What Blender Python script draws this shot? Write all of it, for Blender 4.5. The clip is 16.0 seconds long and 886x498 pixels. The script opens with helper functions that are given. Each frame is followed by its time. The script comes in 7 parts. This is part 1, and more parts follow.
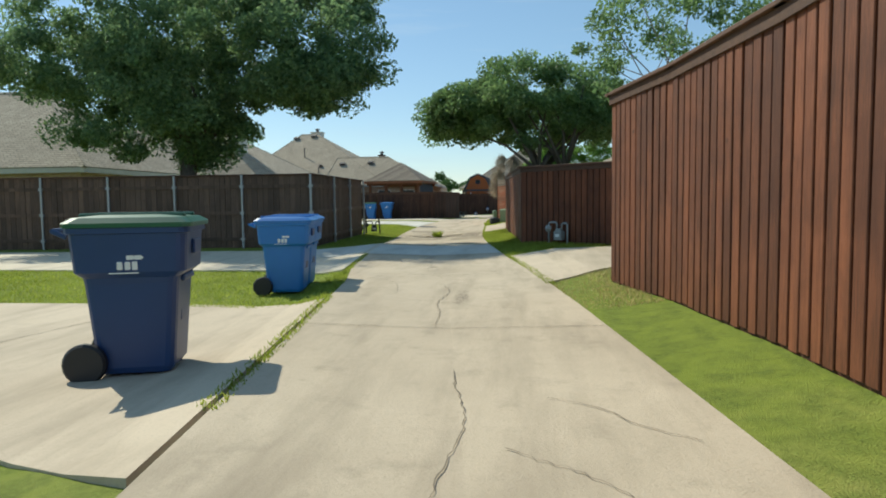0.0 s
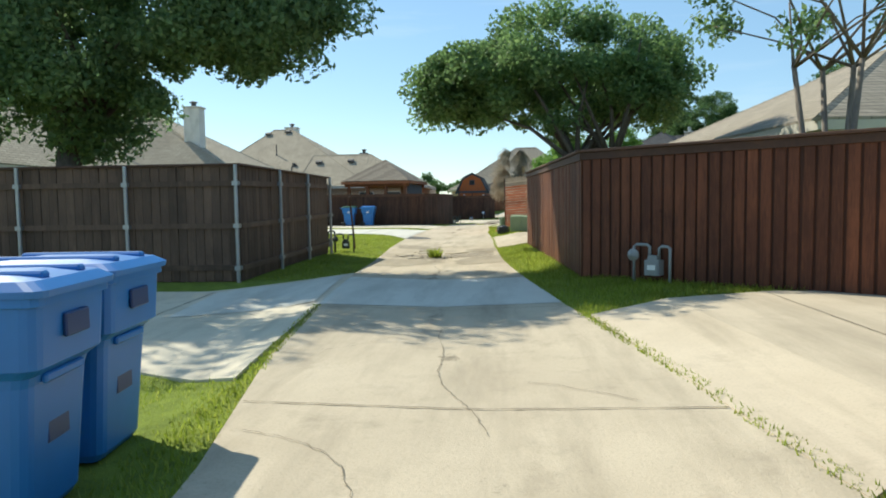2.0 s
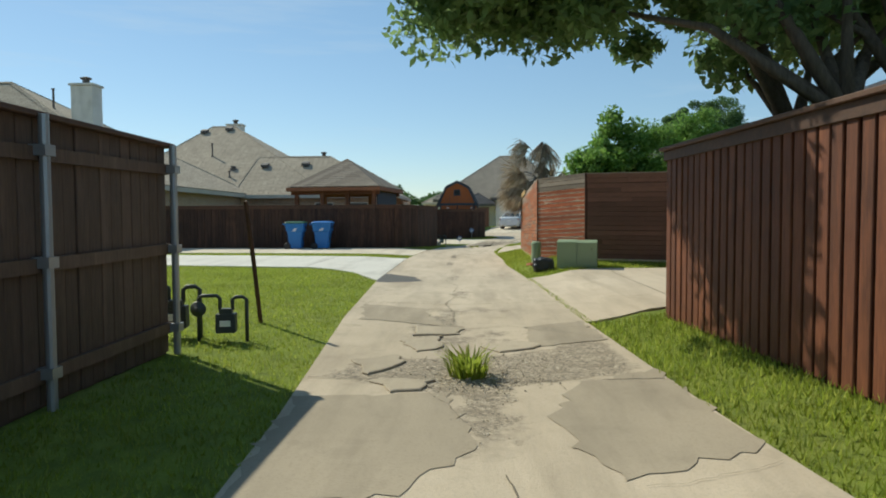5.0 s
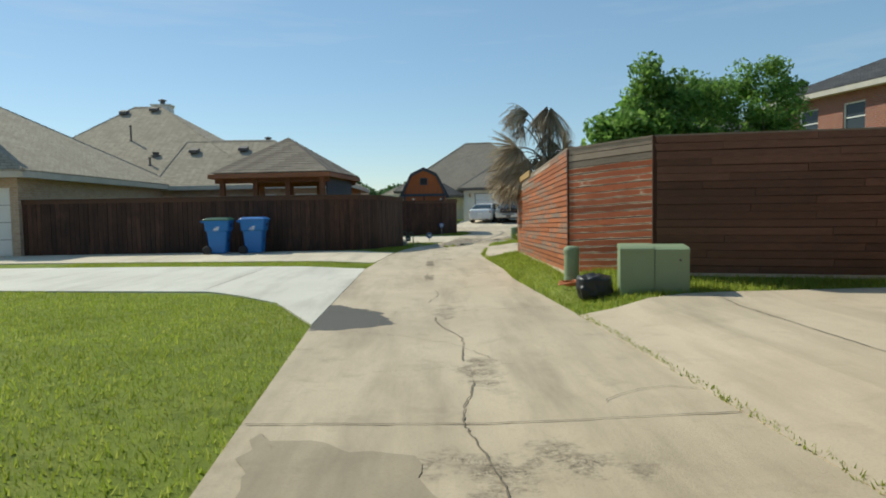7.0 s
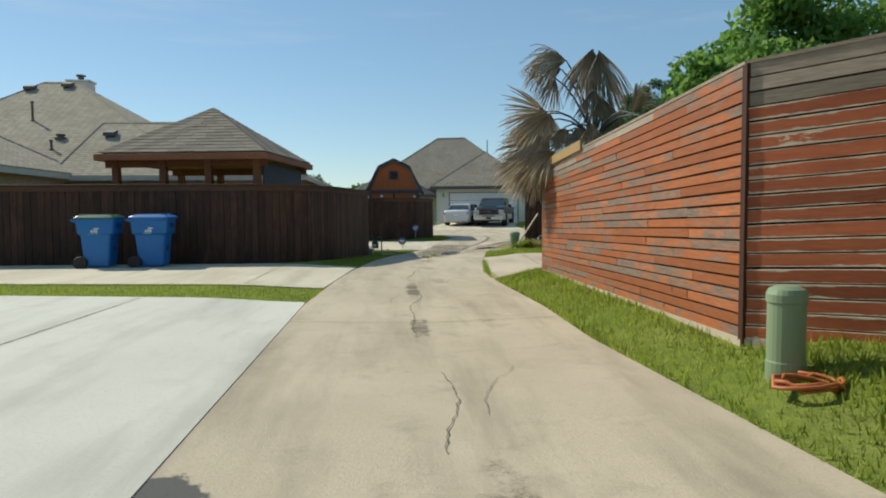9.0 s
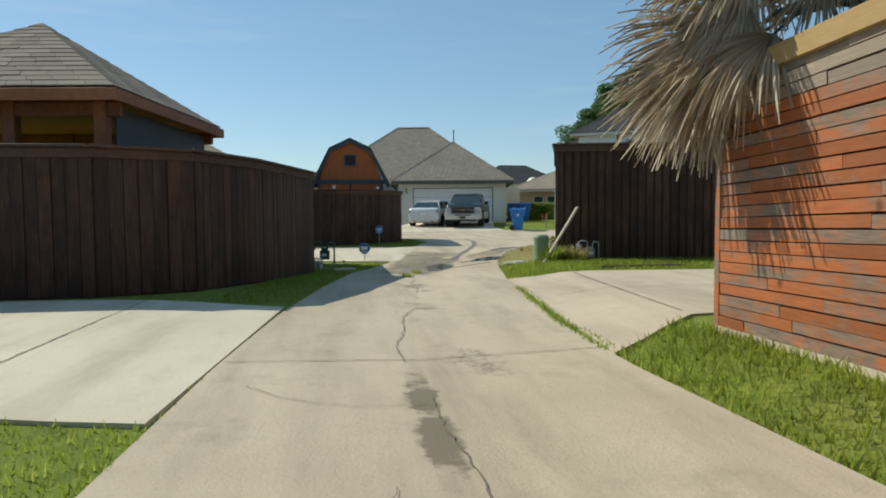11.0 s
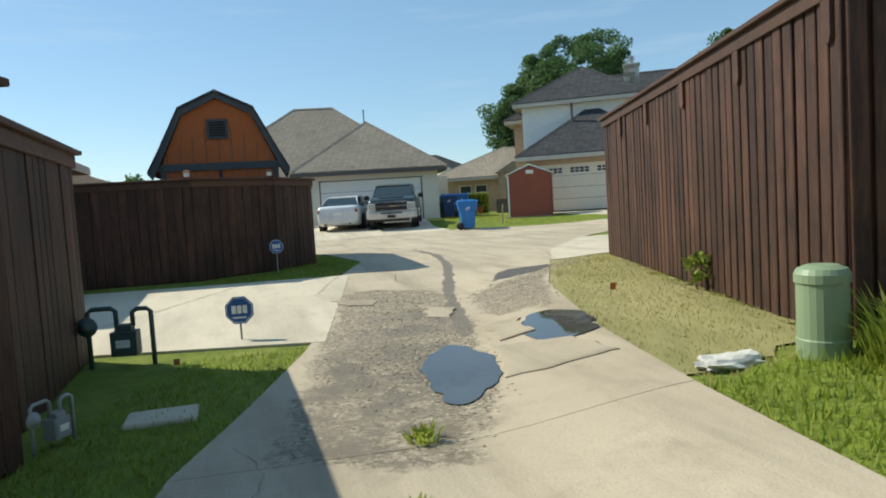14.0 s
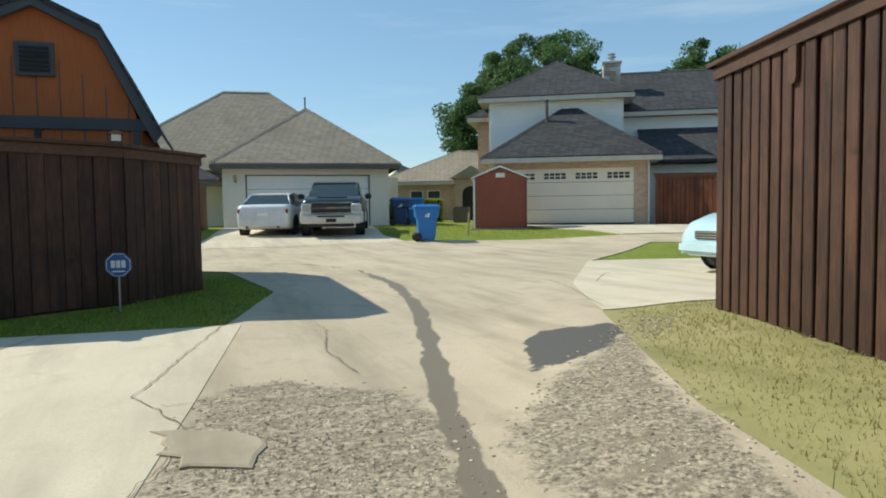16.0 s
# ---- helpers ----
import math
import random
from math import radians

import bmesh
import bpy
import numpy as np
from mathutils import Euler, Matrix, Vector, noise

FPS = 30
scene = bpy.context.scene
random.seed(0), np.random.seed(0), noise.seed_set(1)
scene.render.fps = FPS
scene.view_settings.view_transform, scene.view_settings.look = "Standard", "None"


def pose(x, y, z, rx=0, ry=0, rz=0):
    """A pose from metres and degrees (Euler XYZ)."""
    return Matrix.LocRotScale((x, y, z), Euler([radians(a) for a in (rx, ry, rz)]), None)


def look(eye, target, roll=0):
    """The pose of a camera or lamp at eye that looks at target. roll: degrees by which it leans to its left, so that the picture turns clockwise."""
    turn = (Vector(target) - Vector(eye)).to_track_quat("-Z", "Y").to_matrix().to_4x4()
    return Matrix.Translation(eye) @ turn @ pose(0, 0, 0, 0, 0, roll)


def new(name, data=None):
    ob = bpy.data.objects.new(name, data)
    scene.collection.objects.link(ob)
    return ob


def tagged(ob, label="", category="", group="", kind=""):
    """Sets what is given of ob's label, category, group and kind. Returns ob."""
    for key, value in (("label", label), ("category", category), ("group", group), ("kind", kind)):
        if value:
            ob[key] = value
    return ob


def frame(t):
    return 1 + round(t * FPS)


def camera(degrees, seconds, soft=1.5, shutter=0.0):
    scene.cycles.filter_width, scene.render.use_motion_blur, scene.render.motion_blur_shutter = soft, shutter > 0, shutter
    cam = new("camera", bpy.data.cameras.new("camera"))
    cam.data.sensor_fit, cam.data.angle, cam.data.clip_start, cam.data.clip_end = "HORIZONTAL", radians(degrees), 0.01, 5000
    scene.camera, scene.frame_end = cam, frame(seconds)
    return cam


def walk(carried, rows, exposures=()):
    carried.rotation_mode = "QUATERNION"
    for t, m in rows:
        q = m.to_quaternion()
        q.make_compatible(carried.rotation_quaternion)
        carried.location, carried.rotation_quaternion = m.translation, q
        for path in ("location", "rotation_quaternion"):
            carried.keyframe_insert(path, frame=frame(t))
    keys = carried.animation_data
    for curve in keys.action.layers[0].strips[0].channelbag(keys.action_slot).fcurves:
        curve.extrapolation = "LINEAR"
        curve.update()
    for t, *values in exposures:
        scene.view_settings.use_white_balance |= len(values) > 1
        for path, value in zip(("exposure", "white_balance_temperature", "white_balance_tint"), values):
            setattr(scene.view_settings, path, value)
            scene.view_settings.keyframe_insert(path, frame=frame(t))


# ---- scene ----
cam = camera(67.6, 16.0, soft=1.9)
PATH = [
    (0, (1.955, -3.007, 1.162), (1.739, -1.023, 1.019), -0.7),
    (0.5, (1.684, -1.41, 1.217), (1.486, 0.574, 1.063), -0.2),
    (1, (1.44, 0.136, 1.238), (1.263, 2.123, 1.094), -0.1),
    (1.5, (1.184, 1.72, 1.234), (1.004, 3.708, 1.108), -0.6),
    (2, (0.92, 3.487, 1.241), (0.747, 5.475, 1.104), -0.8),
    (2.5, (0.634, 5.32, 1.234), (0.476, 7.309, 1.091), 0.4),
    (3, (0.326, 7.109, 1.213), (0.189, 9.1, 1.078), 0.4),
    (3.5, (0.075, 8.7, 1.245), (-0.05, 10.693, 1.138), 0.6),
    (4, (-0.17, 10.395, 1.255), (-0.276, 12.39, 1.154), -0.2),
    (4.5, (-0.395, 12.028, 1.258), (-0.487, 14.024, 1.165), -0.4),
    (7, (-1.124, 19.395, 1.25), (-1.075, 21.391, 1.135), -1.0),
    (7.5, (-1.165, 20.864, 1.273), (-1.1, 22.859, 1.145), -1.9),
    (8, (-1.293, 22.181, 1.232), (-1.196, 24.175, 1.114), -1.3),
    (10.5, (-1.426, 30.473, 1.044), (-1.176, 32.455, 0.938), -0.5),
    (11, (-1.47, 32.093, 1.002), (-1.174, 34.069, 0.896), -0.4),
    (11.5, (-1.45, 33.624, 1.031), (-1.12, 35.594, 0.918), -0.9),
    (12, (-1.385, 35.192, 1.01), (-1.013, 37.153, 0.891), -2.6),
    (12.5, (-1.382, 36.683, 1.062), (-0.953, 38.633, 0.936), -2.9),
    (13, (-1.274, 38.244, 1.045), (-0.787, 40.181, 0.934), -2.8),
    (13.5, (-1.142, 39.723, 1.042), (-0.61, 41.647, 0.923), -3.3),
    (14, (-0.931, 41.083, 1.059), (-0.353, 42.993, 0.931), -3.5),
    (14.5, (-0.663, 42.518, 1.045), (-0.033, 44.412, 0.932), -3.2),
    (15, (-0.378, 43.718, 1.091), (0.296, 45.597, 0.964), -1.8),
    (15.5, (-0.068, 44.788, 1.061), (0.642, 46.654, 0.932), -1.6),
    (16, (0.223, 45.891, 1.017), (0.969, 47.744, 0.906), -0.7),
]
walk(cam, [(t, look(*p)) for t, *p in PATH], exposures=[(t, e, 6180, 4) for t, e in ((0, 0.08), (1, 0.25), (2, 0.45), (3.5, 0.3), (4.5, 0.05), (7, -0.06), (10.5, -0.1), (12, 0.08), (13, 0.2), (16, 0.18))])

# ---- sky and sun ----
SUN_AZ, SUN_EL = math.atan2(0.65, -0.76), radians(42)  # direction towards the sun
to_sun = Vector((math.cos(SUN_AZ) * math.cos(SUN_EL), math.sin(SUN_AZ) * math.cos(SUN_EL), math.sin(SUN_EL)))
world = bpy.data.worlds.new("sky")
scene.world = world
world.use_nodes = True
wn, wl = world.node_tree.nodes, world.node_tree.links
sky = wn.new("ShaderNodeTexSky")
sky.sky_type = "NISHITA"
sky.sun_disc = False
sky.sun_elevation = SUN_EL
sky.sun_rotation = math.pi / 2 - SUN_AZ
sky.air_density, sky.dust_density, sky.ozone_density = 1.0, 0.1, 1.0
# thin cirrus, drawn out along the horizon
wc, wm, wnoise, wramp, wmix = (wn.new(k) for k in ("ShaderNodeTexCoord", "ShaderNodeMapping", "ShaderNodeTexNoise", "ShaderNodeValToRGB", "ShaderNodeMix"))
wm.inputs["Scale"].default_value = (1.6, 1.6, 14.0)
wnoise.inputs["Scale"].default_value, wnoise.inputs["Detail"].default_value, wnoise.inputs["Roughness"].default_value = 1.7, 6, 0.6
wramp.color_ramp.elements[0].position, wramp.color_ramp.elements[1].position = 0.53, 0.8
wramp.color_ramp.elements[1].color = (0.4, 0.4, 0.4, 1)
wmix.data_type = "RGBA"
wl.new(wc.outputs["Generated"], wm.inputs[0])
wl.new(wm.outputs[0], wnoise.inputs["Vector"])
wl.new(wnoise.outputs[0], wramp.inputs[0])
wl.new(wramp.outputs[0], wmix.inputs[0])
wl.new(sky.outputs[0], wmix.inputs[6])
wmix.inputs[7].default_value = (6.5, 6.9, 7.2, 1)
# a hazy, slightly green-blue air
wtone = wn.new("ShaderNodeMix")
wtone.data_type = "RGBA"
wtone.inputs[0].default_value = 0.38
wtone.inputs[7].default_value = (1.95, 3.45, 4.75, 1)
wl.new(wmix.outputs[2], wtone.inputs[6])
wl.new(wtone.outputs[2], wn["Background"].inputs[0])
wn["Background"].inputs[1].default_value = 0.122
sun = new("sun", bpy.data.lights.new("sun", "SUN"))
sun.data.energy, sun.data.angle, sun.data.color = 4.5, radians(0.5), (1.0, 0.915, 0.74)
sun.matrix_world = look((0, 0, 30), Vector((0, 0, 30)) - to_sun)


# ---- materials ----
def ramp(nt, fac, stops):
    r = nt.nodes.new("ShaderNodeValToRGB")
    els = r.color_ramp.elements
    while len(els) < len(stops):
        els.new(0.5)
    for e, (p, c) in zip(els, stops):
        e.position, e.color = p, (*c, 1)
    nt.links.new(fac, r.inputs[0])
    return r.outputs[0]


def tex(nt, vec, scale, detail=4, rough=0.6, kind="NOISE", stretch=None):
    if stretch:
        m = nt.nodes.new("ShaderNodeMapping")
        m.inputs["Scale"].default_value = stretch
        nt.links.new(vec, m.inputs[0])
        vec = m.outputs[0]
    if kind == "NOISE":
        n = nt.nodes.new("ShaderNodeTexNoise")
        n.inputs["Detail"].default_value, n.inputs["Roughness"].default_value = detail, rough
    else:
        n = nt.nodes.new("ShaderNodeTexVoronoi")
        if kind == "EDGE":
            n.feature = "DISTANCE_TO_EDGE"
    n.inputs["Scale"].default_value = scale
    nt.links.new(vec, n.inputs["Vector"])
    return n.outputs[0]


def mix(nt, a, b, fac, how="MIX"):
    m = nt.nodes.new("ShaderNodeMix")
    m.data_type, m.blend_type = "RGBA", how
    for sock, v in ((m.inputs[0], fac), (m.inputs[6], a), (m.inputs[7], b)):
        if hasattr(v, "is_linked"):
            nt.links.new(v, sock)
        elif isinstance(v, (int, float)):
            sock.default_value = v
        else:
            sock.default_value = (*v, 1)
    return m.outputs[2]


def material(name, rough=0.8, metal=0.0, spec=0.4):
    """An empty Principled material: returns it, its tree, the shader and object-space coordinates."""
    m = bpy.data.materials.new(name)
    m.use_nodes = True
    nt = m.node_tree
    b = nt.nodes["Principled BSDF"]
    b.inputs["Roughness"].default_value, b.inputs["Metallic"].default_value = rough, metal
    b.inputs["Specular IOR Level"].default_value = spec
    c = nt.nodes.new("ShaderNodeTexCoord")
    g = nt.nodes.new("ShaderNodeNewGeometry")
    return m, nt, b, c.outputs["Object"], g.outputs["Position"]


def bump(nt, b, height, strength, dist=0.01):
    n = nt.nodes.new("ShaderNodeBump")
    n.inputs["Strength"].default_value, n.inputs["Distance"].default_value = strength, dist
    nt.links.new(height, n.inputs["Height"])
    nt.links.new(n.outputs[0], b.inputs["Normal"])


def object_random(nt):
    return nt.nodes.new("ShaderNodeObjectInfo").outputs["Random"]


def plain(name, col, rough=0.5, metal=0.0, spec=0.5, var=0.12, scale=6.0):
    """Paint, plastic or metal with faint dirt at two scales."""
    m, nt, b, ob, pos = material(name, rough, metal, spec)
    big = tex(nt, ob, scale * 0.4, 3)
    fine = tex(nt, ob, scale * 9, 4)
    dark = tuple(v * (1 - var * 1.6) for v in col)
    c = mix(nt, dark, col, ramp(nt, big, [(0.3, (0.2,) * 3), (0.62, (1,) * 3)]))
    c = mix(nt, c, tuple(v * (1 - var) for v in col), ramp(nt, fine, [(0.45, (0,) * 3), (0.8, (0.6,) * 3)]))
    nt.links.new(c, b.inputs["Base Color"])
    bump(nt, b, fine, 0.05, 0.004)
    return m


def wood(name, light, dark, rough=0.65, stretch=(9, 9, 0.7), pale=None, spec=0.35, cut=(0.52, 0.62), edge=0.0, vary=0.0, blotch=0.0, knots=0.0):
    """Stained boards: grain along one axis, board to board variation, weather stains."""
    m, nt, b, ob, pos = material(name, rough, 0, spec)
    rnd = object_random(nt)
    shift = nt.nodes.new("ShaderNodeVectorMath")
    shift.operation = "MULTIPLY_ADD"
    comb = nt.nodes.new("ShaderNodeCombineXYZ")
    for i in range(3):
        nt.links.new(rnd, comb.inputs[i])
    nt.links.new(comb.outputs[0], shift.inputs[0])
    shift.inputs[1].default_value = (37, 53, 71)
    nt.links.new(pos, shift.inputs[2])
    vec = shift.outputs[0]
    grain = tex(nt, vec, 7, 6, 0.7, stretch=stretch)
    stain = tex(nt, pos, 1.3, 5, 0.65)
    c = mix(nt, dark, light, ramp(nt, grain, [(0.3, (0,) * 3), (0.72, (1,) * 3)]))
    c = mix(nt, c, dark, ramp(nt, stain, [(0.42, (0,) * 3), (0.75, (0.75,) * 3)]))
    tone = ramp(nt, rnd, [(0.0, (0.62,) * 3), (0.5, (0.95,) * 3), (1.0, (1.25,) * 3)])
    c = mix(nt, c, tone, 0.8, "MULTIPLY")
    if pale:
        patch = tex(nt, vec, 2.2, 5, 0.75, stretch=(stretch[0] * 0.9, stretch[1] * 0.9, stretch[2] * 0.22))
        sp = nt.nodes.new("ShaderNodeSeparateXYZ")
        nt.links.new(ob, sp.inputs[0])

        def calc(op, a, b2):
            q = nt.nodes.new("ShaderNodeMath")
            q.operation = op
            for i, v in enumerate((a, b2)):
                if hasattr(v, "is_linked"):
                    nt.links.new(v, q.inputs[i])
                else:
                    q.inputs[i].default_value = v
            return q.outputs[0]
        # pales the board's lower and upper edge
        rim = calc("MULTIPLY", calc("POWER", calc("ABSOLUTE", calc("SUBTRACT", sp.outputs[2], 0.5), 0), 4.0), edge * 16)
        patch = calc("ADD", calc("ADD", patch, rim), calc("MULTIPLY", calc("SUBTRACT", rnd, 0.5), vary))
        tint = mix(nt, tuple(v * 0.55 for v in pale), pale, ramp(nt, grain, [(0.35, (0,) * 3), (0.65, (1,) * 3)]))
        c = mix(nt, c, tint, ramp(nt, patch, [(cut[0], (0,) * 3), (cut[1], (0.92,) * 3)]))
    if blotch:
        # old stain worn through in long runs, and darkened by weather elsewhere
        run = tex(nt, vec, 1.5, 5, 0.7, stretch=tuple(max(0.3, v * 0.22) for v in stretch))
        c = mix(nt, c, tuple(min(1.0, v * 1.75) for v in light), ramp(nt, run, [(0.5, (0,) * 3), (0.72, (blotch,) * 3)]))
        cloud = tex(nt, pos, 0.9, 6, 0.7, stretch=(1, 1, 0.8))
        c = mix(nt, c, tuple(v * 0.55 for v in dark), ramp(nt, cloud, [(0.5, (0,) * 3), (0.68, (blotch,) * 3)]))
    if knots:
        spot = tex(nt, vec, 2.4, kind="VORONOI", stretch=tuple(1.0 if v < 1.5 else 0.8 for v in stretch))
        c = mix(nt, tuple(v * 0.35 for v in dark), c, ramp(nt, spot, [(0.03, (1 - knots,) * 3), (0.09, (1,) * 3)]))
    nt.links.new(c, b.inputs["Base Color"])
    bump(nt, b, grain, 0.35, 0.006)
    return m


def concrete(name, col, stain, rough=0.9, dark=0.55, worn=False):
    m, nt, b, ob, pos = material(name, rough, 0, 0.25)
    big = tex(nt, pos, 0.35, 6, 0.7)
    mid = tex(nt, pos, 2.2, 6, 0.7)
    fine = tex(nt, pos, 60, 3, 0.7)
    streak = tex(nt, pos, 0.8, 5, 0.65, stretch=(2.2, 0.35, 1))
    c = mix(nt, col, stain, ramp(nt, big, [(0.38, (0,) * 3), (0.7, (0.8,) * 3)]))
    c = mix(nt, c, tuple(v * dark for v in stain), ramp(nt, mid, [(0.55, (0,) * 3), (0.78, (0.55,) * 3)]))
    c = mix(nt, c, tuple(v * 0.75 for v in stain), ramp(nt, streak, [(0.46, (0,) * 3), (0.72, (0.8,) * 3)]))
    c = mix(nt, c, tuple(v * 0.6 for v in col), ramp(nt, fine, [(0.5, (0,) * 3), (0.75, (0.5,) * 3)]))
    if worn:
        # channels: broken surface, damp, tar, drain grime
        at = nt.nodes.new("ShaderNodeAttribute")
        at.attribute_name = "wear"
        sep = nt.nodes.new("ShaderNodeSeparateColor")
        nt.links.new(at.outputs["Color"], sep.inputs[0])
        rag = tex(nt, pos, 3.2, 7, 0.75)
        chip = tex(nt, pos, 30, 6, 0.9)

        def mask(sock, lo, hi):
            a = nt.nodes.new("ShaderNodeMath")
            a.operation = "MULTIPLY_ADD"
            a.inputs[1].default_value = 1.0
            nt.links.new(sock, a.inputs[0])
            nt.links.new(rag, a.inputs[2])
            return ramp(nt, a.outputs[0], [(lo, (0,) * 3), (hi, (1,) * 3)])
        broken = mix(nt, tuple(v * 0.28 for v in stain), tuple(v * 0.95 for v in col), ramp(nt, chip, [(0.42, (0,) * 3), (0.58, (1,) * 3)]))
        layer = tex(nt, pos, 2.4, 7, 0.8, stretch=(1, 3.2, 1))
        broken = mix(nt, broken, tuple(v * 0.6 for v in stain), ramp(nt, layer, [(0.5, (0,) * 3), (0.6, (0.8,) * 3)]))
        shatter = mask(sep.outputs[0], 0.86, 1.04)
        c = mix(nt, c, broken, shatter)
        c = mix(nt, c, tuple(v * 0.5 for v in stain), mask(at.outputs["Alpha"], 0.88, 1.3))
        c = mix(nt, c, (0.115, 0.11, 0.102), mask(sep.outputs[2], 0.94, 1.06))
        damp = mask(sep.outputs[1], 0.86, 1.12)
        c = mix(nt, c, tuple(v * 0.5 for v in stain), damp)
        soaked = mask(sep.outputs[1], 1.12, 1.26)
        nt.links.new(mix(nt, (0.25,) * 3, (0.7,) * 3, soaked), b.inputs["Specular IOR Level"])
        rr = mix(nt, mix(nt, (rough,) * 3, (0.5,) * 3, damp), (0.1,) * 3, soaked)
        height = mix(nt, mix(nt, fine, chip, shatter), (0.5,) * 3, soaked)
        nt.links.new(rr, b.inputs["Roughness"])
    nt.links.new(c, b.inputs["Base Color"])
    bump(nt, b, height if worn else fine, 0.4 if worn else 0.3, 0.012 if worn else 0.004)
    return m


def shingle(name, light, dark, row=0.14):
    """Asphalt shingles: courses by height, tabs of uneven tone."""
    m, nt, b, ob, pos = material(name, 0.95, 0, 0.2)
    br = nt.nodes.new("ShaderNodeTexBrick")
    br.inputs["Scale"].default_value = 1.0
    br.inputs["Brick Width"].default_value, br.inputs["Row Height"].default_value = 0.32, row
    br.inputs["Mortar Size"].default_value, br.inputs["Mortar Smooth"].default_value = 0.012, 0.2
    br.inputs["Color1"].default_value, br.inputs["Color2"].default_value = (*light, 1), (*dark, 1)
    br.inputs["Mortar"].default_value = (*[v * 0.4 for v in dark], 1)
    sep = nt.nodes.new("ShaderNodeSeparateXYZ")
    nt.links.new(ob, sep.inputs[0])
    add = nt.nodes.new("ShaderNodeMath")
    add.operation = "ADD"
    nt.links.new(sep.outputs[0], add.inputs[0])
    nt.links.new(sep.outputs[1], add.inputs[1])
    comb = nt.nodes.new("ShaderNodeCombineXYZ")
    nt.links.new(add.outputs[0], comb.inputs[0])
    up = nt.nodes.new("ShaderNodeMath")
    up.operation = "MULTIPLY"
    up.inputs[1].default_value = 1.5
    nt.links.new(sep.outputs[2], up.inputs[0])
    nt.links.new(up.outputs[0], comb.inputs[1])
    nt.links.new(comb.outputs[0], br.inputs["Vector"])
    big = tex(nt, pos, 0.5, 5, 0.7)
    fine = tex(nt, ob, 90, 3)
    c = mix(nt, br.outputs["Color"], tuple(v * 0.7 for v in dark), ramp(nt, big, [(0.45, (0,) * 3), (0.75, (0.6,) * 3)]))
    c = mix(nt, c, tuple(v * 1.25 for v in light), ramp(nt, fine, [(0.5, (0,) * 3), (0.75, (0.5,) * 3)]))
    nt.links.new(c, b.inputs["Base Color"])
    bump(nt, b, br.outputs["Fac"], -0.4, 0.01)
    return m


def brickwork(name, a, bcol, mortar):
    m, nt, b, ob, pos = material(name, 0.9, 0, 0.25)
    br = nt.nodes.new("ShaderNodeTexBrick")
    br.inputs["Scale"].default_value = 1.0
    br.inputs["Brick Width"].default_value, br.inputs["Row Height"].default_value = 0.21, 0.075
    br.inputs["Mortar Size"].default_value = 0.008
    br.inputs["Color1"].default_value, br.inputs["Color2"].default_value = (*a, 1), (*bcol, 1)
    br.inputs["Mortar"].default_value = (*mortar, 1)
    sep = nt.nodes.new("ShaderNodeSeparateXYZ")
    nt.links.new(ob, sep.inputs[0])
    add = nt.nodes.new("ShaderNodeMath")
    add.operation = "ADD"
    nt.links.new(sep.outputs[0], add.inputs[0])
    nt.links.new(sep.outputs[1], add.inputs[1])
    comb = nt.nodes.new("ShaderNodeCombineXYZ")
    nt.links.new(add.outputs[0], comb.inputs[0])
    nt.links.new(sep.outputs[2], comb.inputs[1])
    nt.links.new(comb.outputs[0], br.inputs["Vector"])
    fine = tex(nt, ob, 14, 4)
    c = mix(nt, br.outputs["Color"], tuple(v * 0.6 for v in bcol), ramp(nt, fine, [(0.45, (0,) * 3), (0.8, (0.6,) * 3)]))
    nt.links.new(c, b.inputs["Base Color"])
    bump(nt, b, br.outputs["Fac"], -0.5, 0.01)
    return m


def foliage(name, a, bcol, c2, trans=0.25):
    m, nt, b, ob, pos = material(name, 0.55, 0, 0.35)
    isl = nt.nodes.new("ShaderNodeNewGeometry").outputs["Random Per Island"]
    big = tex(nt, pos, 0.9, 3)
    c = ramp(nt, isl, [(0.0, a), (0.55, bcol), (1.0, c2)])
    c = mix(nt, c, tuple(v * 0.6 for v in a), ramp(nt, big, [(0.42, (0,) * 3), (0.7, (0.6,) * 3)]))
    nt.links.new(c, b.inputs["Base Color"])
    tr = nt.nodes.new("ShaderNodeBsdfTranslucent")
    nt.links.new(c, tr.inputs["Color"])
    ms = nt.nodes.new("ShaderNodeMixShader")
    ms.inputs[0].default_value = trans
    nt.links.new(b.outputs[0], ms.inputs[1])
    nt.links.new(tr.outputs[0], ms.inputs[2])
    nt.links.new(ms.outputs[0], nt.nodes["Material Output"].inputs[0])
    return m


def turf(name):
    m, nt, b, ob, pos = material(name, 0.95, 0, 0.15)
    big = tex(nt, pos, 0.45, 5, 0.65)
    mid = tex(nt, pos, 5, 5, 0.7)
    fine = tex(nt, pos, 55, 4, 0.7)
    c = mix(nt, (0.215, 0.265, 0.04), (0.33, 0.32, 0.1), ramp(nt, big, [(0.5, (0,) * 3), (0.75, (0.7,) * 3)]))
    c = mix(nt, c, (0.12, 0.155, 0.03), ramp(nt, mid, [(0.4, (0,) * 3), (0.66, (0.85,) * 3)]))
    c = mix(nt, c, (0.27, 0.34, 0.07), ramp(nt, fine, [(0.5, (0,) * 3), (0.75, (0.8,) * 3)]))
    nt.links.new(c, b.inputs["Base Color"])
    bump(nt, b, fine, 0.7, 0.03)
    return m


